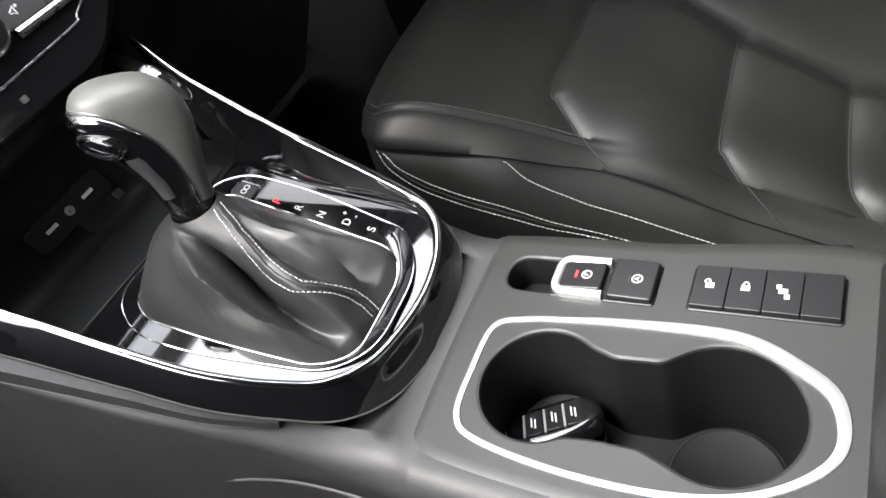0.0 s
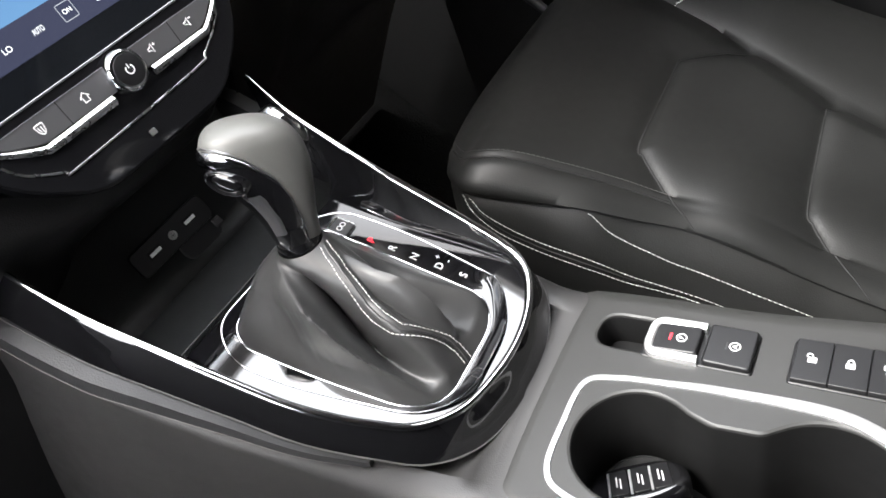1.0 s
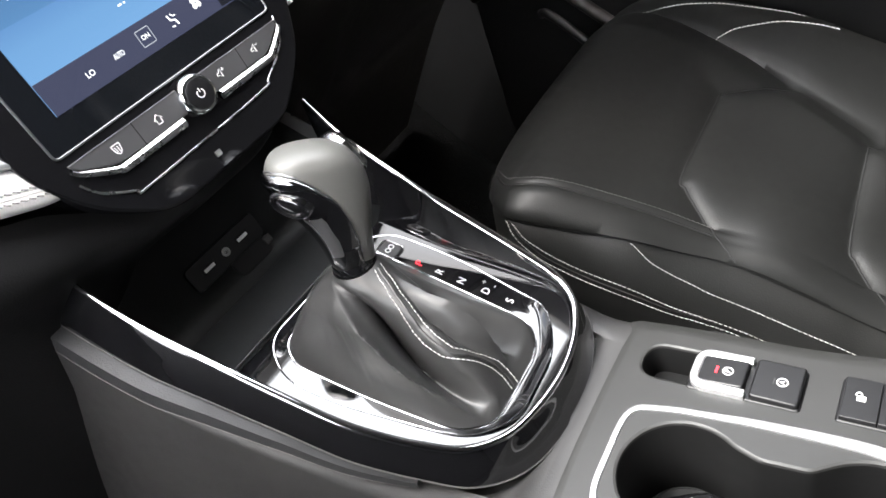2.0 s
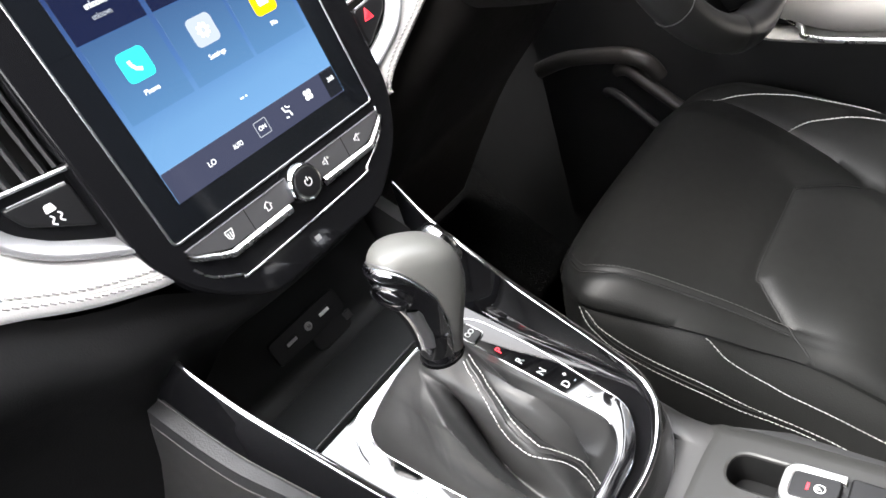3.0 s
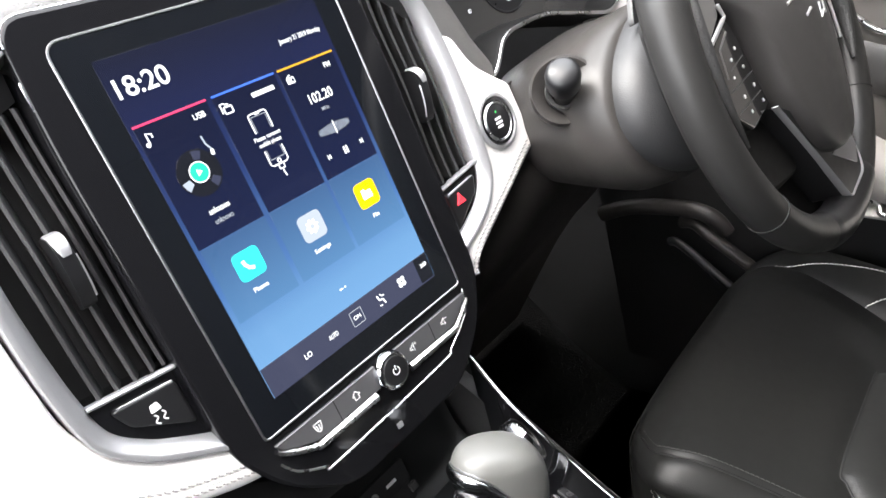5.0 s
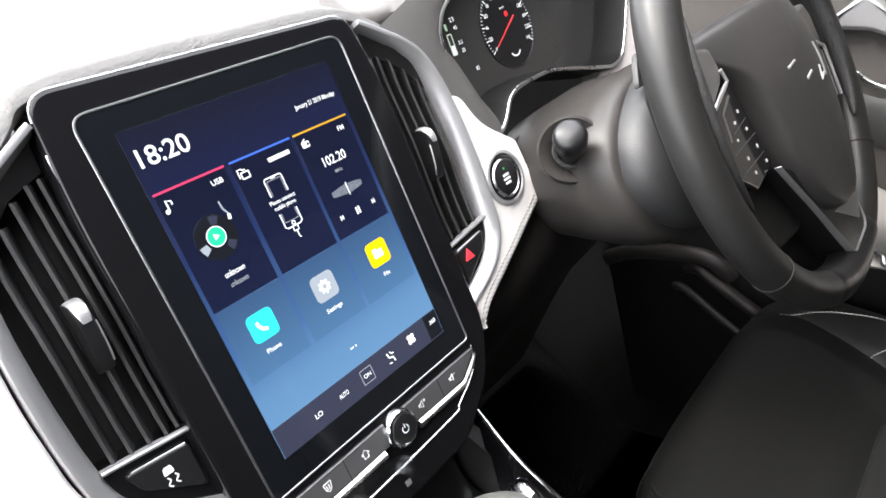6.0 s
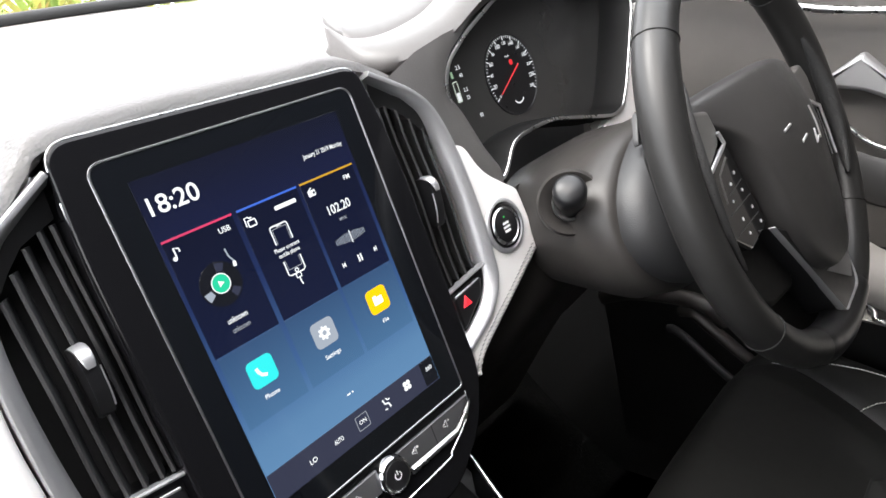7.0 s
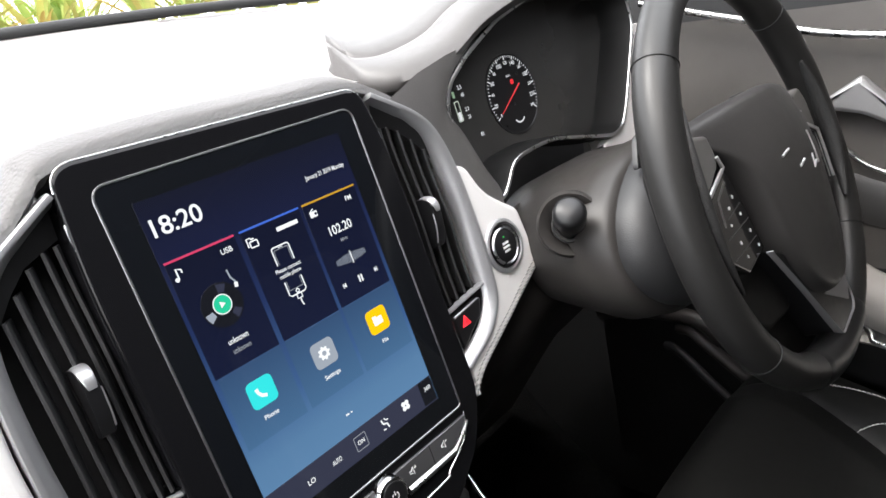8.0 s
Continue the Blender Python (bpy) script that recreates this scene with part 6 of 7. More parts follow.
# stalk with its seat
SM = Matrix.Translation((0.2300, -0.0560, 0.8120)) @ Vector((-0.80, -0.50, 0.30)).normalized().to_track_quat("Z", "Y").to_matrix().to_4x4()
bm = bmesh.new()
revolve(bm, [(0.031, -0.030), (0.0300, -0.008), (0.0275, -0.004), (0.0190, -0.010), (0.0150, -0.020), (0, -0.02)], SM, 40)
part("stalk_seat", bm, BROWN_BLACK, column, "round stalk seat", angle=60)
bm = bmesh.new()
revolve(bm, [(0.0165, -0.016), (0.0165, -0.003), (0.0150, -0.001), (0.0125, -0.003), (0.0120, -0.016)], SM, 36)
part("stalk_ring", bm, GREY_PLASTIC, column, "grey ring round the stalk", angle=60)
SK = Matrix.Translation((0.2270, -0.0580, 0.8130)) @ Vector((-0.60, -0.45, 0.66)).normalized().to_track_quat("Z", "Y").to_matrix().to_4x4()
bm = bmesh.new()
revolve(bm, [(0.0085, -0.016), (0.0085, 0.002), (0.0120, 0.007), (0.0142, 0.012), (0.0146, 0.026), (0.0136, 0.0305), (0.0105, 0.0330), (0.0, 0.0340)], SK, 36)
stalk = part("stalk_knob", bm, KEY_PLASTIC, column, "rounded black stalk end", angle=60)

# ---- steering wheel ----
WC = Vector((0.4181, -0.1606, 0.8062))
WHEEL = Matrix.Translation(WC) @ Matrix.Rotation(0.0274, 4, "Z") @ Matrix.Rotation(radians(72.0), 4, "X")
FACING = (WHEEL.to_3x3() @ Vector((0, 0, 1))).normalized()
wheel = thing("steering_wheel", "black leather steering wheel with silver spoke trim", "steering wheel", WC)


def rim_pt(a, R=0.1917):
    c, s = math.cos(a), math.sin(a)
    return WHEEL @ Vector((R * c, R * s * (1.0 + 0.041 * max(0.0, s)), 0.0))


def rim_ring(a, grow=0.0, n=20):
    p = rim_pt(a)
    t = (rim_pt(a + 0.01) - p).normalized()
    s = t.cross(FACING).normalized()
    fat = 1.0 + 0.07 * sum(math.exp(-((math.degrees(a) - c + 180) % 360 - 180) ** 2 / 18 ** 2) for c in (30, 150))
    return [p + s * ((0.0172 * fat + grow) * math.cos(b)) + FACING * ((0.0176 * fat + grow) * math.sin(b)) for b in [j * math.tau / n for j in range(n)]], t


bm = bmesh.new()
loft(bm, [rim_ring(i * math.tau / 108)[0] for i in range(108)], ring=True)
rim = part("rim", bm, WHEEL_LEATHER, wheel, "black leather rim", angle=80)
for deg in (137, 43, 218, 322):
    bm = bmesh.new()
    ring_pts, t = rim_ring(radians(deg), 0.0002, 28)
    sweep(bm, ring_pts, oval(0.0007, 0.0006, 6), closed=True, up=t)
    part("rim_seam", bm, RUBBER, rim)
# glossy insert at the bottom of the rim
bm = bmesh.new()
loft(bm, [rim_ring(radians(248 + 44 * i / 20), 0.0012 if 0 < i < 20 else -0.001)[0] for i in range(21)], cap_start=True, cap_end=True)
part("rim_insert", bm, KEY_PLASTIC, wheel, "glossy black insert at the foot of the rim", angle=70)
# hub pad
HALF = [(0.121, 0.070, 0.010), (0.084, 0.030, 0.03), (0.076, -0.016, 0.05), (0.071, -0.056, 0.04), (0.052, -0.099, 0.03), (0.026, -0.125, 0.02)]
TURNED = [(0.116, 0.041, 0.010), (0.084, 0.016, 0.03)] + HALF[2:]  # the wheel stands a little turned to the right
HUB = rounded([(-0.112, 0.0775, 0.012), (-0.05, 0.082, 0.06), (0.030, 0.079, 0.06), (0.100, 0.052, 0.02)] + TURNED + [(-u, v, r) for u, v, r in HALF[::-1]], 0.02, 6)
bm = bmesh.new()


def hub_dome(u, v):
    return 0.040 - 3.0 * u * u - (2.4 if v > 0 else 0.7) * v * v


HUB_FINE = [(v.x, v.y) for v in spline([Vector((*p, 0)) for p in HUB], 2, True)]
loops = []
for f, drop in ((0.95, -1), (0.99, 0.020), (1.0, 0.011), (0.993, 0.0065), (0.980, 0.0032), (0.960, 0.0010), (0.93, 0.0), (0.86, 0.0), (0.76, 0.0), (0.64, 0.0), (0.50, 0.0), (0.35, 0.0), (0.20, 0.0), (0.06, 0.0)):
    row = []
    for u, v in HUB_FINE:
        a, b = u * f, -0.012 + (v + 0.012) * f
        row.append(WHEEL @ Vector((a, b, -0.024 if drop < 0 else hub_dome(a, b) - drop)))
    loops.append(row)
loft(bm, loops, cap_start=True, cap_end=True)
hub = part("hub_pad", bm, material("dark_grey_airbag_skin", (0.042, 0.040, 0.039), 0.44, spec=0.4, grain=0.2, grain_size=0.001, leather=True), wheel, "dark grey airbag pad", angle=80)
# plain emblem bars
for pts in ([(0.0180, 0.0236), (0.0180, 0.0080), (0.0157, -0.0075)], [(0.0045, 0.0040), (0.0007, -0.0084), (0.0100, -0.0050), (0.0157, -0.0075)], [(-0.0270, 0.0012), (-0.0160, 0.0045)], [(-0.0460, 0.0180), (-0.0340, 0.0208)]):
    bm = bmesh.new()
    sweep(bm, [WHEEL @ Vector((u, v, hub_dome(u, v) + 0.0004)) for u, v in pts], oval(0.0013, 0.0010, 8), up=FACING)
    part("emblem", bm, BRIGHT, hub, "plain chrome emblem")
SPOKE_GREY = material("grey_spoke_plastic", (0.13, 0.125, 0.12), 0.4, grain=0.1, grain_size=0.0006)
GRIP = material("perforated_leather_grip", (0.03, 0.03, 0.03), 0.5, grain=0.6, grain_size=0.002, leather=True)
# side spokes with key pads
for s in (-1, 1):
    SPOKES = WHEEL @ Matrix.Rotation(radians(-9 if s > 0 else 0), 4, "Z") @ Matrix.Translation((0, 0, 0.005))
    bm = bmesh.new()
    slab(bm, rounded([(s * 0.060, 0.050), (s * 0.168, 0.062), (s * 0.174, 0.010), (s * 0.168, -0.050), (s * 0.148, -0.092), (s * 0.100, -0.122), (s * 0.040, -0.128), (s * 0.030, -0.05)], 0.012, 5), -0.036, -0.012, SPOKES, 0.006, 3)
    spoke = part("side_spoke", bm, DEEP_BLACK, wheel, "black side spoke", angle=60)
    bm = bmesh.new()
    slab(bm, rounded([(s * u, v) for u, v in ((0.108, 0.066), (0.136, 0.072), (0.149, 0.058), (0.155, 0.030), (0.150, 0.018), (0.110, 0.036), (0.104, 0.045))], 0.004, 4), -0.02, 0.0, SPOKES, 0.004, 3)
    part("spoke_cover", bm, SPOKE_GREY, spoke, "grey spoke cover", angle=60)
    bm = bmesh.new()
    slab(bm, rounded([(s * u, v) for u, v in ((0.100, 0.034), (0.112, 0.034), (0.149, 0.020), (0.155, -0.034), (0.126, -0.056), (0.080, -0.050), (0.086, -0.023), (0.094, 0.016))], 0.005, 5), -0.02, 0.001, SPOKES, 0.003, 3)
    pad = part("key_pad", bm, PIANO, spoke, "glossy black key pad")
    bm = bmesh.new()
    sweep(bm, [SPOKES @ Vector((s * u, v, 0.0022)) for u, v in ((0.111, 0.046), (0.107, 0.035), (0.113, 0.033), (0.150, 0.022), (0.1535, 0.000), (0.156, -0.033))], oval(0.0021, 0.0016, 8), up=FACING)
    part("silver_edge", bm, BRIGHT, spoke, "silver pad edge")
    bm = bmesh.new()
    sweep(bm, [SPOKES @ Vector((s * u, v, 0.0012)) for u, v in ((0.112, 0.024), (0.1345, 0.015), (0.139, -0.008))], oval(0.0014, 0.0006, 6), up=FACING)
    part("key_bar", bm, SPOKE_GREY, pad, "pale rocker key")
    for u, v, rx, ry in ((0.108, 0.009, 0.0022, 0.0022), (0.121, 0.003, 0.0026, 0.0020), (0.1045, -0.008, 0.0020, 0.0020), (0.128, -0.010, 0.0018, 0.0018), (0.098, -0.026, 0.0018, 0.0024), (0.123, -0.028, 0.0018, 0.0024), (0.092, -0.042, 0.0020, 0.0022), (0.120, -0.042, 0.0018, 0.0022)):
        flat("key_mark", circle2(s * u, v, rx * 0.75, 10, ry * 0.75), 0.0013, SPOKES, WHITE_INK, pad)
    for a, b in (((0.098, 0.000), (0.130, -0.004)), ((0.092, -0.016), (0.142, -0.018)), ((0.090, -0.034), (0.144, -0.036))):
        bm = bmesh.new()
        sweep(bm, [SPOKES @ Vector((s * a[0], a[1], 0.0011)), SPOKES @ Vector((s * b[0], b[1], 0.0011))], oval(0.0005, 0.0003, 6), up=FACING)
        part("key_gap", bm, GREY_PLASTIC, pad)
    bm = bmesh.new()
    sweep(bm, spline([SPOKES @ Vector((s * u, v, 0.006)) for u, v in ((0.148, 0.098), (0.164, 0.066), (0.174, 0.024), (0.174, -0.020), (0.164, -0.058))], 6), oval(0.0055, 0.009, 12), up=FACING, scale=lambda t: 0.25 + 0.75 * math.sin(t * math.pi))
    part("thumb_grip", bm, GRIP, spoke, "perforated thumb grip", angle=60)
    bm = bmesh.new()
    slab(bm, rounded([(s * 0.145, 0.060), (s * 0.125, 0.088), (s * 0.085, 0.084), (s * 0.090, 0.066)], 0.008, 4), -0.055, -0.050, SPOKES, 0.001)
    part("shift_paddle", bm, SOFT_BLACK, spoke)
# lower spoke: black sheet for the dark gap, glossy inlay in a thin silver V
bm = bmesh.new()
slab(bm, rounded([(-0.150, -0.070), (-0.060, -0.050), (0.060, -0.050), (0.150, -0.070), (0.128, -0.130), (0.090, -0.178), (0.040, -0.192), (-0.030, -0.192), (-0.090, -0.160)], 0.010, 5), -0.038, -0.022, WHEEL, 0.005, 3)
part("dark_gap_sheet", bm, DEEP_BLACK, wheel, "black sheet standing in for the dark gap of the lower spoke", angle=60)
V_LINE = rounded([(-0.087, -0.0520), (-0.043, -0.1140, 0.03), (0.000, -0.1780, 0.005), (0.0540, -0.1730, 0.012), (0.0570, -0.1490, 0.02), (0.0545, -0.1300)], 0.001, 6)
bm = bmesh.new()
slab(bm, V_LINE, -0.030, 0.0130, WHEEL, 0.001, 2)
web = part("lower_spoke", bm, KEY_PLASTIC, wheel, "black lower spoke", angle=60)
bm = bmesh.new()
sweep(bm, [WHEEL @ Vector((u, v, 0.0130)) for u, v in V_LINE], [(-0.0012, -0.012), (-0.0010, 0.0006), (0, 0.0012), (0.0010, 0.0006), (0.0012, -0.012)], up=FACING, scale=lambda t: 0.45 + 1.1 * math.exp(-((t - 0.58) / 0.16) ** 2))
part("silver_blade", bm, VENT_SILVER, web, "thin silver V-shaped blade", angle=60)
bm = bmesh.new()
slab(bm, rounded([(0.0545, -0.1310), (-0.012, -0.1290), (0.0430, -0.1610), (0.0555, -0.1470)], 0.002, 3), 0.0125, 0.0140, WHEEL, 0.0005, 2)
part("silver_inlay", bm, VENT_SILVER, web, "silver inlay under the airbag pad", angle=60)


# ---- driver's seat ----
seat = thing("car_seat", "black leather driver seat cushion with white stitched side panel", "car seat", (0.42, -0.35, 0.08))


SEAT_Z = smooth_table([(-0.70, 0.262), (-0.55, 0.292), (-0.46, 0.320), (-0.40, 0.342), (-0.32, 0.374), (-0.25, 0.401), (-0.20, 0.420), (-0.15, 0.436), (-0.10, 0.447), (-0.04, 0.452)])


def seat_z(y):
    """Height of the cushion's middle."""
    return lerp_table(SEAT_Z, y)


CH = [[(0.246, -0.317), (0.262, -0.296), (0.286, -0.270), (0.302, -0.2555), (0.322, -0.2470), (0.46, -0.2440), (0.480, -0.2490), (0.515, -0.290), (0.56, -0.345)],
      [(0.250, -0.468), (0.268, -0.446), (0.286, -0.425), (0.300, -0.4120), (0.322, -0.404), (0.455, -0.399), (0.478, -0.406), (0.528, -0.470)],
      [(0.246, -0.585), (0.272, -0.550), (0.288, -0.530), (0.318, -0.516), (0.455, -0.510), (0.478, -0.516), (0.528, -0.565)]]


def dist_poly(p, poly):
    best = 9.0
    for a, b in zip(poly, poly[1:]):
        a, b = Vector(a), Vector(b)
        e = b - a
        t = max(0, min(1, (p - a).dot(e) / e.dot(e)))
        best = min(best, (p - a - e * t).length)
    return best


CH_FINE = [[(v.x, v.y) for v in spline([Vector((*p, 0)) for p in g], 4)] for g in CH]
LONG = [(-0.106, -0.200), (-0.082, -0.130), (-0.064, -0.078), (-0.0565, -0.050), (-0.0560, -0.032), (-0.060, -0.018), (-0.069, -0.008), (-0.082, -0.0025), (-0.098, -0.0004), (-0.115, 0.0)]
long_path = [(v.x, v.y) for v in spline([Vector((*p, 0)) for p in LONG], 5)] + [(-0.115 - 0.0042 * i, 0.0) for i in range(1, 126)]


def corner(y, dz):
    """The cushion's front corners are rounded in plan."""
    k = max(0.0, 1 - (-y - 0.050) / 0.085)
    return 0.075 * k ** 2.0


BOLSTER_X = smooth_table([(-0.70, 0.405), (-0.53, 0.437), (-0.45, 0.460), (-0.38, 0.492), (-0.29, 0.538), (-0.25, 0.558), (-0.15, 0.592), (-0.08, 0.602)])


def crease_x(y):
    """The crease in front of the outer bolster."""
    return lerp_table(BOLSTER_X, y)


# the piped top seam and the crease over the side panel: y, x, z
TOP_SEAM = smooth_table([(-0.70, 0.264, 0.232), (-0.47, 0.272, 0.292), (-0.36, 0.266, 0.348), (-0.300, 0.262, 0.3650), (-0.2472, 0.2520, 0.3925), (-0.1998, 0.2370, 0.4190), (-0.1616, 0.2240, 0.4390), (-0.1367, 0.2160, 0.4470), (-0.1148, 0.2095, 0.4460), (-0.0985, 0.2045, 0.4410), (-0.05, 0.2030, 0.4370)])
CREASE = smooth_table([(-0.70, 0.242, 0.205), (-0.468, 0.250, 0.278), (-0.40, 0.250, 0.306), (-0.317, 0.246, 0.3450), (-0.2669, 0.2320, 0.3660), (-0.229, 0.2175, 0.3860), (-0.1845, 0.2040, 0.3975), (-0.1551, 0.1940, 0.4080), (-0.1203, 0.1830, 0.4195), (-0.100, 0.1810, 0.4200), (-0.05, 0.1810, 0.4150)])


def seat_section(y, dz):
    zt = seat_z(y)
    xs, zs = lerp_table(TOP_SEAM, y)
    xc, zc = lerp_table(CREASE, y)
    seam = min(1.0, max(0.0, (y + 0.345) / 0.09))
    back = min(1.0, max(0.0, (-y - 0.10) / 0.22))
    hb = zs - zc
    fl = min(1.0, max(0.0, (-y - 0.10) / 0.2))
    # side panel, crease, rolled band, top seam
    out = [(xc - 0.020 - 0.040 * fl, zc - 0.20), (xc - 0.017 - 0.038 * fl, zc - 0.150), (xc - 0.013 - 0.034 * fl, zc - 0.095), (xc - 0.011 - 0.024 * fl, zc - 0.055), (xc - 0.0075 - 0.011 * fl, zc - 0.028), (xc - 0.0040 - 0.003 * fl, zc - 0.0105), (xc + 0.0004, zc - 0.0040), (xc + 0.0035, zc), (xc - 0.0010, zc + 0.0040),
           (xc - 0.0030 * seam, zc + 0.30 * hb), (xc + (xs - xc) * 0.22, zc + 0.58 * hb), (xc + (xs - xc) * 0.55, zc + 0.86 * hb), (xs - 0.0030, zs - 0.0010), (xs, zs - 0.0016 * seam), (xs + 0.0026, zs + 0.0006), (xs + 0.0070, zs + 0.0022)]
    n = 80
    x0, z0, x1 = xs + 0.0070, zs + 0.0022, crease_x(y)
    rise = zt + 0.006 - z0
    for i in range(1, n + 1):
        x = x0 + (x1 - x0) * i / n
        t = (x - x0) / (x1 - x0)
        h = z0 + rise * (1 - math.exp(-t * 6.5)) - 0.010 * math.sin(t * math.pi) ** 2 * back - 0.006 * max(0, t - 0.88) / 0.12
        for g in CH_FINE:
            if abs(y - g[len(g) // 2][1]) > 0.16:
                continue
            d = dist_poly(Vector((x, y)), g)
            ahead = y > lerp_table(g, x)
            h -= 0.0100 * (math.exp(-d / 0.020) if ahead else math.exp(-d / 0.0105))
        out.append((x, h))
    hb = 0.028 * back
    for f, h in ((0.05, -0.008), (0.10, -0.006 + hb * 0.15), (0.25, -0.006 + hb * 0.5), (0.45, -0.006 + hb * 0.85), (0.62, -0.007 + hb * 1.1), (0.76, -0.009 + hb * 1.2), (0.88, -0.020 + hb), (0.97, -0.028), (1.0, -0.07), (0.98, -0.13), (0.95, -0.20)):
        out.append((x1 + (0.690 - x1) * f, zt + h))
    mid, c = 0.43, corner(y, dz)
    flat_k = 1.0 if dz > -0.02 else 0.6
    return [Vector((mid + (x - mid) * (1 - c / 0.24), y, max(0.10, zt + dz + (z - zt) * flat_k))) for x, z in out]


bm = bmesh.new()
loft(bm, [seat_section(y, dz) for y, dz in long_path], closed=True, cap_start=True, cap_end=True)
cushion = part("cushion", bm, LEATHER, seat, "black leather cushion with V-shaped quilted panels", angle=80)


def seat_pt(y, k):
    return seat_section(y, 0.0)[k]


# top seam piping and its dark stitch
bm = bmesh.new()
ysm = [-0.083 - 0.0055 * i for i in range(39)]
sweep(bm, [seat_pt(y, 13) + UP * 0.0008 for y in ysm], oval(0.0012, 0.0011, 6))
part("top_seam", bm, RUBBER, cushion, "dark top seam")
part("stitching", stitches([seat_pt(y, 15) + UP * 0.0004 for y in ysm], UP, 0.0050, 0.0036, 0.00045), DARK_THREAD, cushion, "black thread", kind="stuff")
bm = bmesh.new()
sweep(bm, [seat_pt(y, 7) + Vector((-0.0012, 0, 0)) for y in [-0.085 - 0.008 * i for i in range(60)]], oval(0.0012, 0.0014, 6))
part("side_crease", bm, RUBBER, cushion)


def side_pt(y, h):
    """Point of the inner side panel at the height h below the crease."""
    sec = seat_section(y, 0.0)[:7]
    zc = lerp_table(CREASE, y)[1]
    pts = [(p.z - zc, p.x) for p in sec]
    return Vector((lerp_table(sorted(pts), h) - 0.0012, y, zc + h))


def side_line(rows, n=8):
    return [side_pt(v.x, v.y) for v in spline([Vector((y, h, 0)) for y, h in rows], n)]


SIDE_N = Vector((-0.9, 0, 0.42))
EDGE1 = [(-0.112, -0.0035), (-0.1195, -0.0110), (-0.1290, -0.0200), (-0.1536, -0.0356), (-0.2062, -0.0496), (-0.2479, -0.0546), (-0.2885, -0.0545), (-0.33, -0.0540)]
EDGE2 = [(-0.1200, -0.0035), (-0.1270, -0.0080), (-0.1397, -0.0175), (-0.1649, -0.0287), (-0.2066, -0.0396), (-0.2576, -0.0473), (-0.3084, -0.0498), (-0.3396, -0.0490), (-0.38, -0.0480)]
for rows in (EDGE1, EDGE2):
    part("stitching", stitches(side_line(rows), SIDE_N, 0.0050, 0.0034, 0.00038), THREAD, cushion, "white thread", kind="stuff")
bm = bmesh.new()
sweep(bm, side_line([(y - 0.003, z + 0.0035) for y, z in EDGE1]), oval(0.0013, 0.0010, 6), up=SIDE_N)
part("side_piping", bm, LEATHER, cushion)
CURVE = [(-0.2290, -0.0030), (-0.2400, -0.0095), (-0.2515, -0.0155), (-0.2790, -0.0224), (-0.3065, -0.0278), (-0.3567, -0.0276), (-0.4225, -0.0252), (-0.46, -0.025)]
part("stitching", stitches(side_line(CURVE), SIDE_N, 0.0050, 0.0034, 0.00038), THREAD, cushion, "white thread", kind="stuff")
# white stitched arcs on the outer bolster
bm = bmesh.new()
bm.from_mesh(cushion.data)
bm.transform(cushion.matrix_world)
tree = BVHTree.FromBMesh(bm)
bm.free()


def on_cushion(x, y):
    p = tree.ray_cast(Vector((x, y, 0.8)), Vector((0, 0, -1)))[0]
    return (p or Vector((x, y, seat_z(y)))) + UP * 0.0006


for g in CH:
    line = [on_cushion(v.x, v.y) for v in spline([Vector((x, y, 0)) for x, y in g], 8) if v.x < crease_x(v.y) - 0.004]
    bm = bmesh.new()
    sweep(bm, line, oval(0.0009, 0.0005, 6), up=UP)
    part("quilt_seam", bm, RUBBER, cushion, "dark seam between the quilted panels")


for arc_pts in (((0.600, -0.100), (0.606, -0.114), (0.625, -0.136), (0.639, -0.166), (0.651, -0.217), (0.656, -0.300)), ((0.580, -0.210), (0.585, -0.2135), (0.603, -0.228), (0.617, -0.250), (0.631, -0.279), (0.640, -0.340))):
    line = [on_cushion(v.x, v.y) for v in spline([Vector((x, y, 0)) for x, y in arc_pts], 10)]
    part("stitching", stitches(line, UP, 0.0058, 0.0044, 0.0007), THREAD, cushion, "white thread", kind="stuff")
# unseen backrest behind the cushion, added to keep light off it
bm = bmesh.new()
loops = []
for k in range(15):
    a = k / 14
    w = 0.225 - 0.035 * a ** 3 - 0.10 * max(0.0, a - 0.88) / 0.12
    yb, zb, th = -0.635 - 0.20 * a, 0.24 + 0.66 * a, 0.085 - 0.03 * a
    o = rounded([(-w, -th, 0.04), (w, -th, 0.04), (w, th * 0.9, 0.05), (w * 0.62, th * 0.55, 0.05), (-w * 0.62, th * 0.55, 0.05), (-w, th * 0.9, 0.05)], 0.04, 5)
    loops.append([Vector((0.44 + x, yb + y, zb)) for x, y in o])
loft(bm, loops, cap_start=True, cap_end=True)
part("backrest", bm, LEATHER, seat, "unseen black leather backrest that shades the cushion", angle=60)
# seat base and rail cover
bm = bmesh.new()
solid_box(bm, 0.215, 0.645, -0.68, -0.13, 0.04, 0.225, 0.02)
part("seat_base", bm, SOFT_BLACK, seat, "black plastic seat base")
bm = bmesh.new()
slab(bm, rounded([(-0.155, 0.20), (-0.15, 0.300), (-0.30, 0.290), (-0.66, 0.285), (-0.66, 0.15)], 0.02), 0, 0.018, Matrix(((0, 0, -1, 0.208), (1, 0, 0, 0), (0, 1, 0, 0), (0, 0, 0, 1))), 0.005)
part("side_valance", bm, SOFT_BLACK, seat, "black plastic side valance")

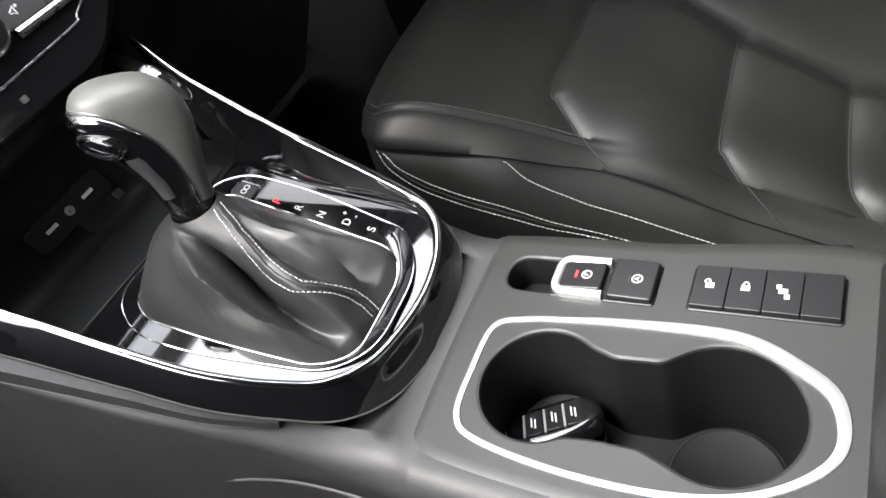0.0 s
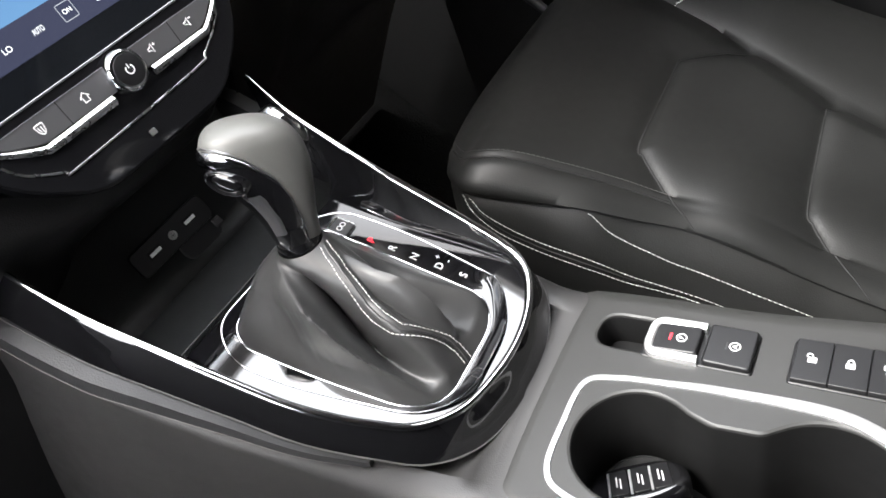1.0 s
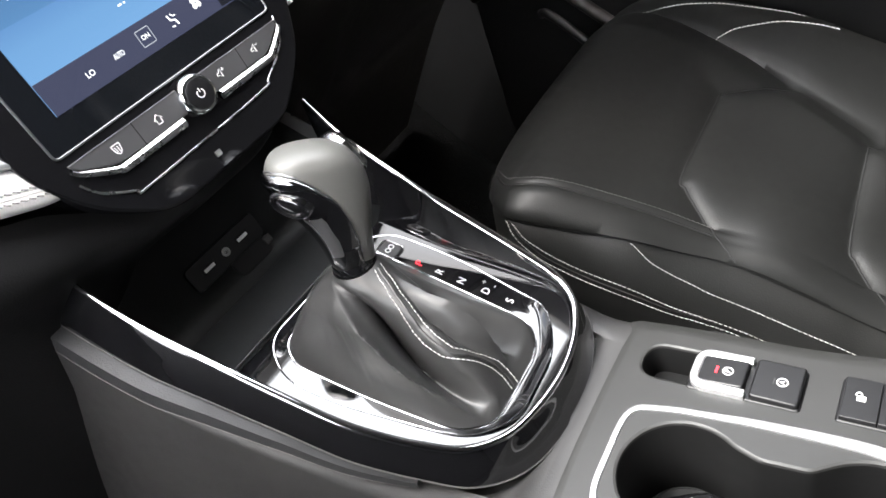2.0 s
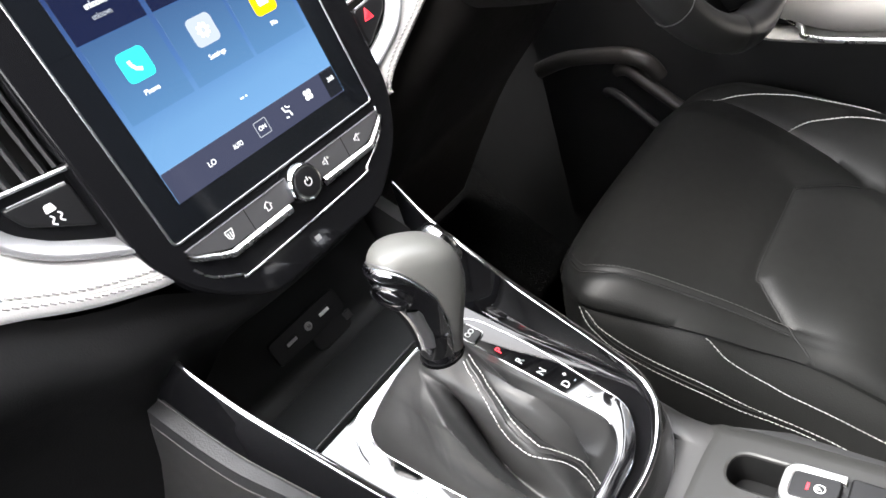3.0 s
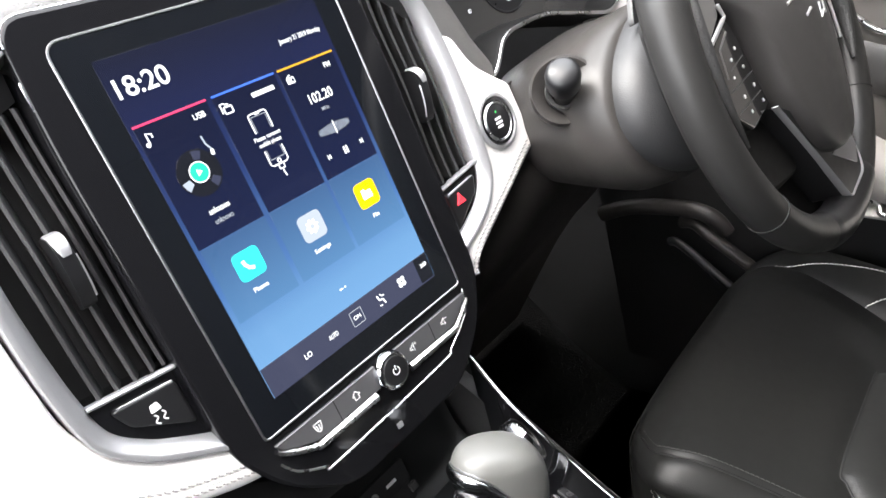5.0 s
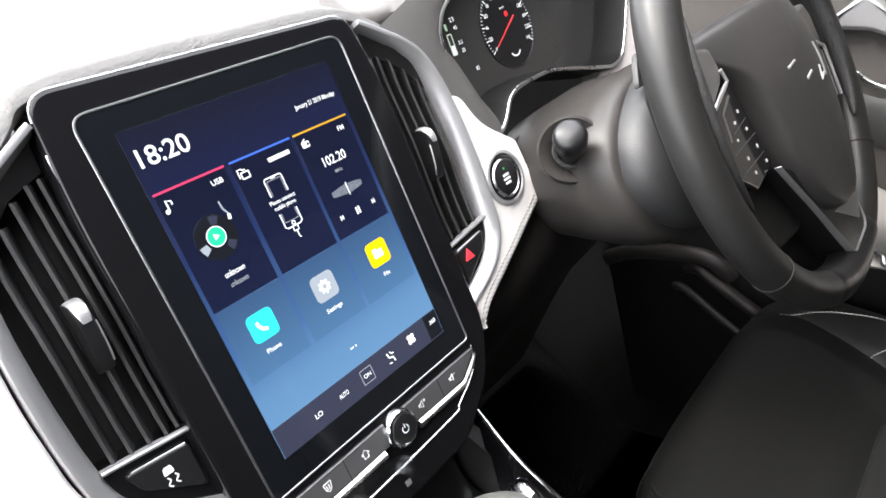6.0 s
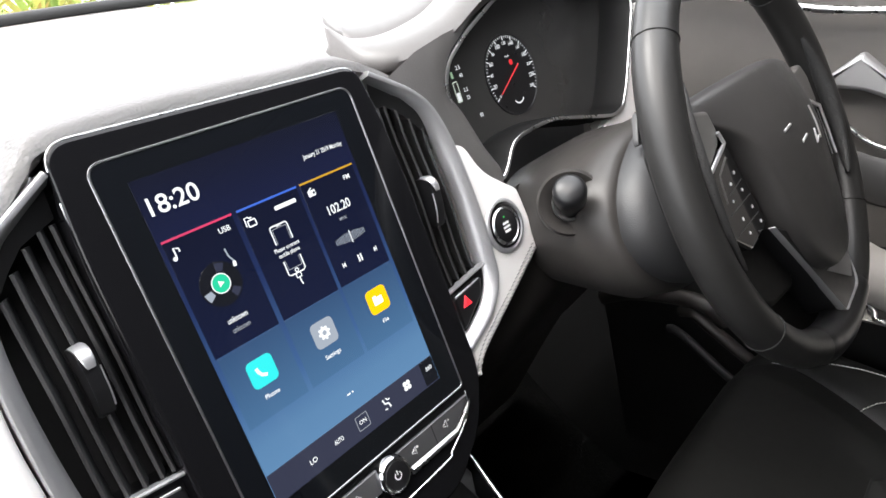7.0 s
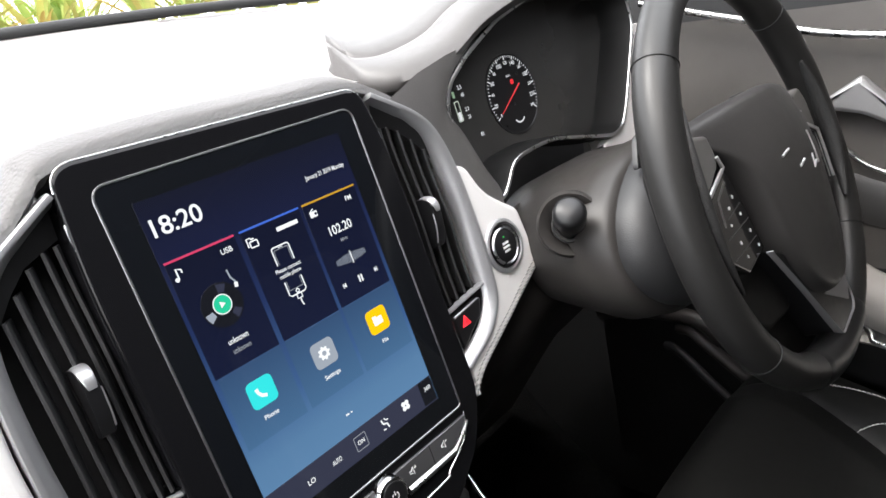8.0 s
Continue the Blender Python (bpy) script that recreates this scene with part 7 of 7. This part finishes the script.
# belt buckle between the seat and the console
buckle = thing("belt_buckle", "black seat belt buckle with a red button beside the seat", "seat belt buckle", (0.155, -0.52, 0.33))
BM_ = Matrix.Translation((0.1405, -0.5140, 0.3610)) @ Matrix.Rotation(radians(-14), 4, "X")
bm = bmesh.new()
slab(bm, box2(-0.008, 0.008, -0.013, 0.013, 0.004), -0.05, 0.020, BM_, 0.003, 3)
part("buckle_body", bm, KEY_PLASTIC, buckle)
bm = bmesh.new()
slab(bm, box2(-0.004, 0.004, 0.000, 0.008, 0.002), 0.0195, 0.0215, BM_, 0.001, 2)
part("release_button", bm, material("red_plastic", (0.55, 0.03, 0.05), 0.4), buckle, "red release button")


# ---- driver's door ----
door = thing("driver_door", "closed driver door with pale armrest and silver handle", "car door", (0.74, -0.2, 0.1))
bm = bmesh.new()
grid(bm, lambda u, v: Vector((0.725 - 0.035 * math.sin(v * math.pi) * (0.4 + 0.6 * v), 0.22 - 1.1 * u, 0.12 + 0.80 * v)), 30, 24)
bmesh.ops.solidify(bm, geom=bm.faces[:], thickness=0.02)
DOOR_SKIN = material("brown_grey_door_skin", (0.150, 0.140, 0.132), 0.5, grain=0.3, grain_size=0.0012, leather=True)
# the armrest's pale leather, with the shade on it mixed into the colour
SHADED_PALE = material("shaded_pale_door_leather", (0.40, 0.38, 0.355), 0.5, grain=0.2, grain_size=0.0012, leather=True, vary=0.05)
card = part("door_card", bm, DOOR_SKIN, door, "brown-grey grained door card with a black lower half", angle=60)
card.data.materials.append(SOFT_BLACK)
for poly in card.data.polygons:
    if (card.matrix_world @ poly.center).z < 0.58:
        poly.material_index = 1


def door_bar(name, pts, prof, mat, label=""):
    bm = bmesh.new()
    sweep(bm, spline(pts, 8), prof, up=Vector((-1, 0, 0)))
    return part(name, bm, mat, door, label, angle=60)


door_bar("armrest_pad", [(0.690, -0.125, 0.600), (0.676, -0.165, 0.575), (0.660, -0.215, 0.558), (0.650, -0.30, 0.550), (0.650, -0.60, 0.555)], oval(0.036, 0.036, 16), SHADED_PALE, "pale leather armrest pad, darkened for shade")
door_bar("armrest_line", [(0.664, -0.150, 0.560), (0.640, -0.205, 0.528), (0.622, -0.255, 0.514), (0.612, -0.60, 0.512)], oval(0.004, 0.003, 8), SATIN, "silver armrest line")
door_bar("armrest_base", [(0.690, -0.120, 0.520), (0.660, -0.20, 0.508), (0.650, -0.60, 0.500)], oval(0.008, 0.020, 12), SHADED_PALE, "pale strip under the armrest")
door_bar("upper_line", [(0.700, 0.10, 0.955), (0.700, -0.05, 0.915), (0.700, -0.20, 0.882), (0.700, -0.60, 0.86)], oval(0.005, 0.004, 8), SATIN, "silver waist line")
door_bar("lower_line", [(0.697, -0.120, 0.775), (0.696, -0.165, 0.745), (0.694, -0.21, 0.718), (0.690, -0.40, 0.66)], oval(0.003, 0.003, 8), SATIN, "thin silver line")
bm = bmesh.new()
slab(bm, rounded([(-0.125, 0.800), (-0.178, 0.838), (-0.235, 0.780), (-0.215, 0.776), (-0.180, 0.792)], 0.006, 5), 0, 0.016, Matrix(((0, 0, -1, 0.705), (1, 0, 0, 0), (0, 1, 0, 0), (0, 0, 0, 1))), 0.006, 3)
part("door_handle", bm, VENT_SILVER, door, "silver inner door handle", angle=60)
door_bar("inset_panel", [(0.700, -0.13, 0.70), (0.698, -0.25, 0.665), (0.696, -0.60, 0.63)], oval(0.030, 0.006, 10), GREY_PLASTIC, "grey inset panel")
# map pocket lips low on the door
door_bar("pocket_lip", [(0.700, 0.22, 0.440), (0.694, 0.16, 0.462), (0.690, 0.09, 0.470), (0.690, 0.045, 0.468), (0.692, 0.018, 0.455), (0.700, 0.005, 0.43)], oval(0.014, 0.012, 10), BROWN_BLACK, "rounded pocket lip")
door_bar("pocket_lip", [(0.700, 0.075, 0.440), (0.694, 0.052, 0.443), (0.690, 0.025, 0.425), (0.690, -0.03, 0.383), (0.690, -0.10, 0.335), (0.69, -0.5, 0.30)], oval(0.010, 0.010, 10), BROWN_BLACK, "rounded pocket edge")
door_bar("pocket_lip", [(0.702, 0.10, 0.400), (0.696, 0.085, 0.403), (0.692, 0.055, 0.385), (0.690, 0.00, 0.338), (0.69, -0.08, 0.28)], oval(0.008, 0.006, 10), SOFT_BLACK, "lower pocket edge")

# ---- cabin shell ----
def shell(name, boxes, mat, label, category):
    bm = bmesh.new()
    for b in boxes:
        solid_box(bm, *b)
    return tagged(part(name, bm, mat, None, label), category=category, kind="structure")


shell("floor", [(-0.80, 0.80, -1.60, 0.80, -0.04, 0.0)], CARPET, "black cabin floor carpet", "floor")
bm = bmesh.new()
grid(bm, lambda u, v: Vector((-0.78 + 0.60 * u, 0.10 + 0.42 * v ** 1.0, 0.005 + 0.42 * max(0, v - 0.25) ** 1.3)), 20, 20)
bmesh.ops.solidify(bm, geom=bm.faces[:], thickness=-0.008)
tagged(part("footwell_carpet", bm, CARPET, None, "black looped carpet of the passenger footwell", angle=60), category="carpet", kind="structure")
bm = bmesh.new()
grid(bm, lambda u, v: Vector((0.13 + 0.62 * u, 0.12 + 0.42 * v, 0.005 + 0.42 * max(0, v - 0.3) ** 1.3)), 20, 20)
bmesh.ops.solidify(bm, geom=bm.faces[:], thickness=-0.008)
tagged(part("footwell_carpet", bm, CARPET, None, "black looped carpet of the driver footwell", angle=60), category="carpet", kind="structure")
shell("wall_front", [(-0.80, 0.80, 0.70, 0.76, -0.04, 0.98)], SOFT_BLACK, "black bulkhead under the windscreen", "wall")
# closed up to the roof instead of a window, so no light enters here
shell("wall_right", [(0.755, 0.80, -1.60, 0.70, 0.0, 1.24)], SOFT_BLACK, "dark driver side wall, solid in place of the window", "wall")
# unseen wall; its high sill keeps bright reflections off the black band
shell("wall_left", [(-0.80, -0.755, -1.60, -0.62, 0.0, 1.24), (-0.80, -0.755, 0.06, 0.70, 0.0, 0.95), (-0.80, -0.755, -0.62, 0.06, 0.0, 0.82), (-0.80, -0.755, -0.62, 0.06, 1.22, 1.24)], SOFT_BLACK, "unseen passenger side wall, its opening sized to shape the light", "wall")
shell("wall_back", [(-0.80, 0.80, -1.66, -1.60, 0.0, 1.24)], SOFT_BLACK, "dark rear of the cabin", "wall")
shell("ceiling", [(-0.80, -0.58, -1.66, 0.16, 1.24, 1.27), (0.62, 0.80, -1.66, 0.16, 1.24, 1.27), (-0.58, 0.62, 0.09, 0.16, 1.24, 1.27), (-0.58, 0.62, -1.66, -0.36, 1.24, 1.27)], HEADLINER, "light grey headliner with an open panoramic roof", "ceiling")
for sx in (-1, 1):
    bm = bmesh.new()
    sweep(bm, [Vector((sx * 0.80, 0.72, 0.95)), Vector((sx * 0.72, 0.13, 1.25))], oval(0.05, 0.03, 10), up=UP)
    tagged(part("windscreen_pillar", bm, HEADLINER, None, "grey windscreen pillar", angle=60), category="pillar", kind="structure")
# dark band at the foot of the windscreen
bm = bmesh.new()
sweep(bm, spline([top_pt(x, 0.668) + Vector((0, -0.05 * (x / 0.8) ** 2 + 0.0, 0.006)) for x in (-0.78, -0.4, -0.1, 0.2, 0.5, 0.78)], 6), oval(0.008, 0.008, 8), up=UP)
tagged(part("windscreen_seal", bm, RUBBER, None, "black seal at the foot of the windscreen", angle=60), category="seal", kind="structure")

# ---- outside ----
GROUND = material("grey_paving", (0.28, 0.26, 0.24), 0.9, grain=0.4, grain_size=0.02, vary=0.25, patch=0.4)
bm = bmesh.new()
rows = grid(bm, lambda u, v: Vector(((u - 0.5) * 600, (v - 0.5) * 600, -0.42)), 12, 12)
tagged(part("ground", bm, GROUND, None, "grey paved ground around the car"), category="ground", kind="structure")
CLAY = material("terracotta", (0.34, 0.15, 0.085), 0.85, grain=0.5, grain_size=0.01, vary=0.25, patch=0.08)
bed = thing("raised_planter", "raised terracotta planter bed in front of the car", "planter", (0.5, 3.0, -0.42))
bm = bmesh.new()
solid_box(bm, -2.5, 3.5, 2.3, 4.2, -0.42, 1.02, 0.03)
part("planter_wall", bm, CLAY, bed)
bm = bmesh.new()
grid(bm, lambda u, v: Vector((-2.4 + 5.8 * u, 2.4 + 1.7 * v, 1.03 + 0.05 * noise.noise(Vector((u * 20, v * 6, 0))))), 60, 20)
part("soil", bm, CLAY, bed, "red-brown soil", angle=60)


def leaf_material():
    m = material("strap_leaf", (0.16, 0.30, 0.05), 0.5, vary=0.35, patch=0.03)
    n, l = m.node_tree.nodes, m.node_tree.links
    b = n["Principled BSDF"]
    g = n.new("ShaderNodeNewGeometry")
    cr = n.new("ShaderNodeValToRGB")
    cr.color_ramp.elements[0].color = (0.12, 0.28, 0.06, 1)
    cr.color_ramp.elements[1].color = (0.55, 0.60, 0.22, 1)
    l.new(g.outputs["Random Per Island"], cr.inputs[0])
    l.new(cr.outputs[0], b.inputs["Base Color"])
    return m


LEAF = leaf_material()


def strap_plant(rng, at, n=34, size=0.55):
    p = thing("strap_leaf_plant", "bright green and yellow strap-leaved plant in the planter", "plant", at, "plants in the planter")
    bm = bmesh.new()
    for i in range(n):
        a, lean, ln = rng.uniform(0, math.tau), rng.uniform(0.15, 1.0), size * rng.uniform(0.6, 1.1)
        w = rng.uniform(0.010, 0.018)
        d = Vector((math.cos(a), math.sin(a), 0))
        side = Vector((-d.y, d.x, 0))
        rows = []
        for k in range(8):
            t = k / 7
            c = Vector(at) + d * (ln * lean * t ** 1.4) + UP * (ln * (t - 0.45 * lean * t ** 2.4))
            ww = w * (1 - t ** 2.5) + 0.0006
            rows.append([c - side * ww, c - UP * ww * 0.5, c + side * ww])
        loft(bm, rows, closed=False)
    part("leaves", bm, LEAF, p, angle=80)
    return p


rng = random.Random(5)
for i in range(26):
    x = -1.4 + 0.15 * i + rng.uniform(-0.06, 0.06)
    strap_plant(rng, (x, 2.55 + rng.uniform(0, 0.45), 1.03), 26, rng.uniform(0.4, 0.62))
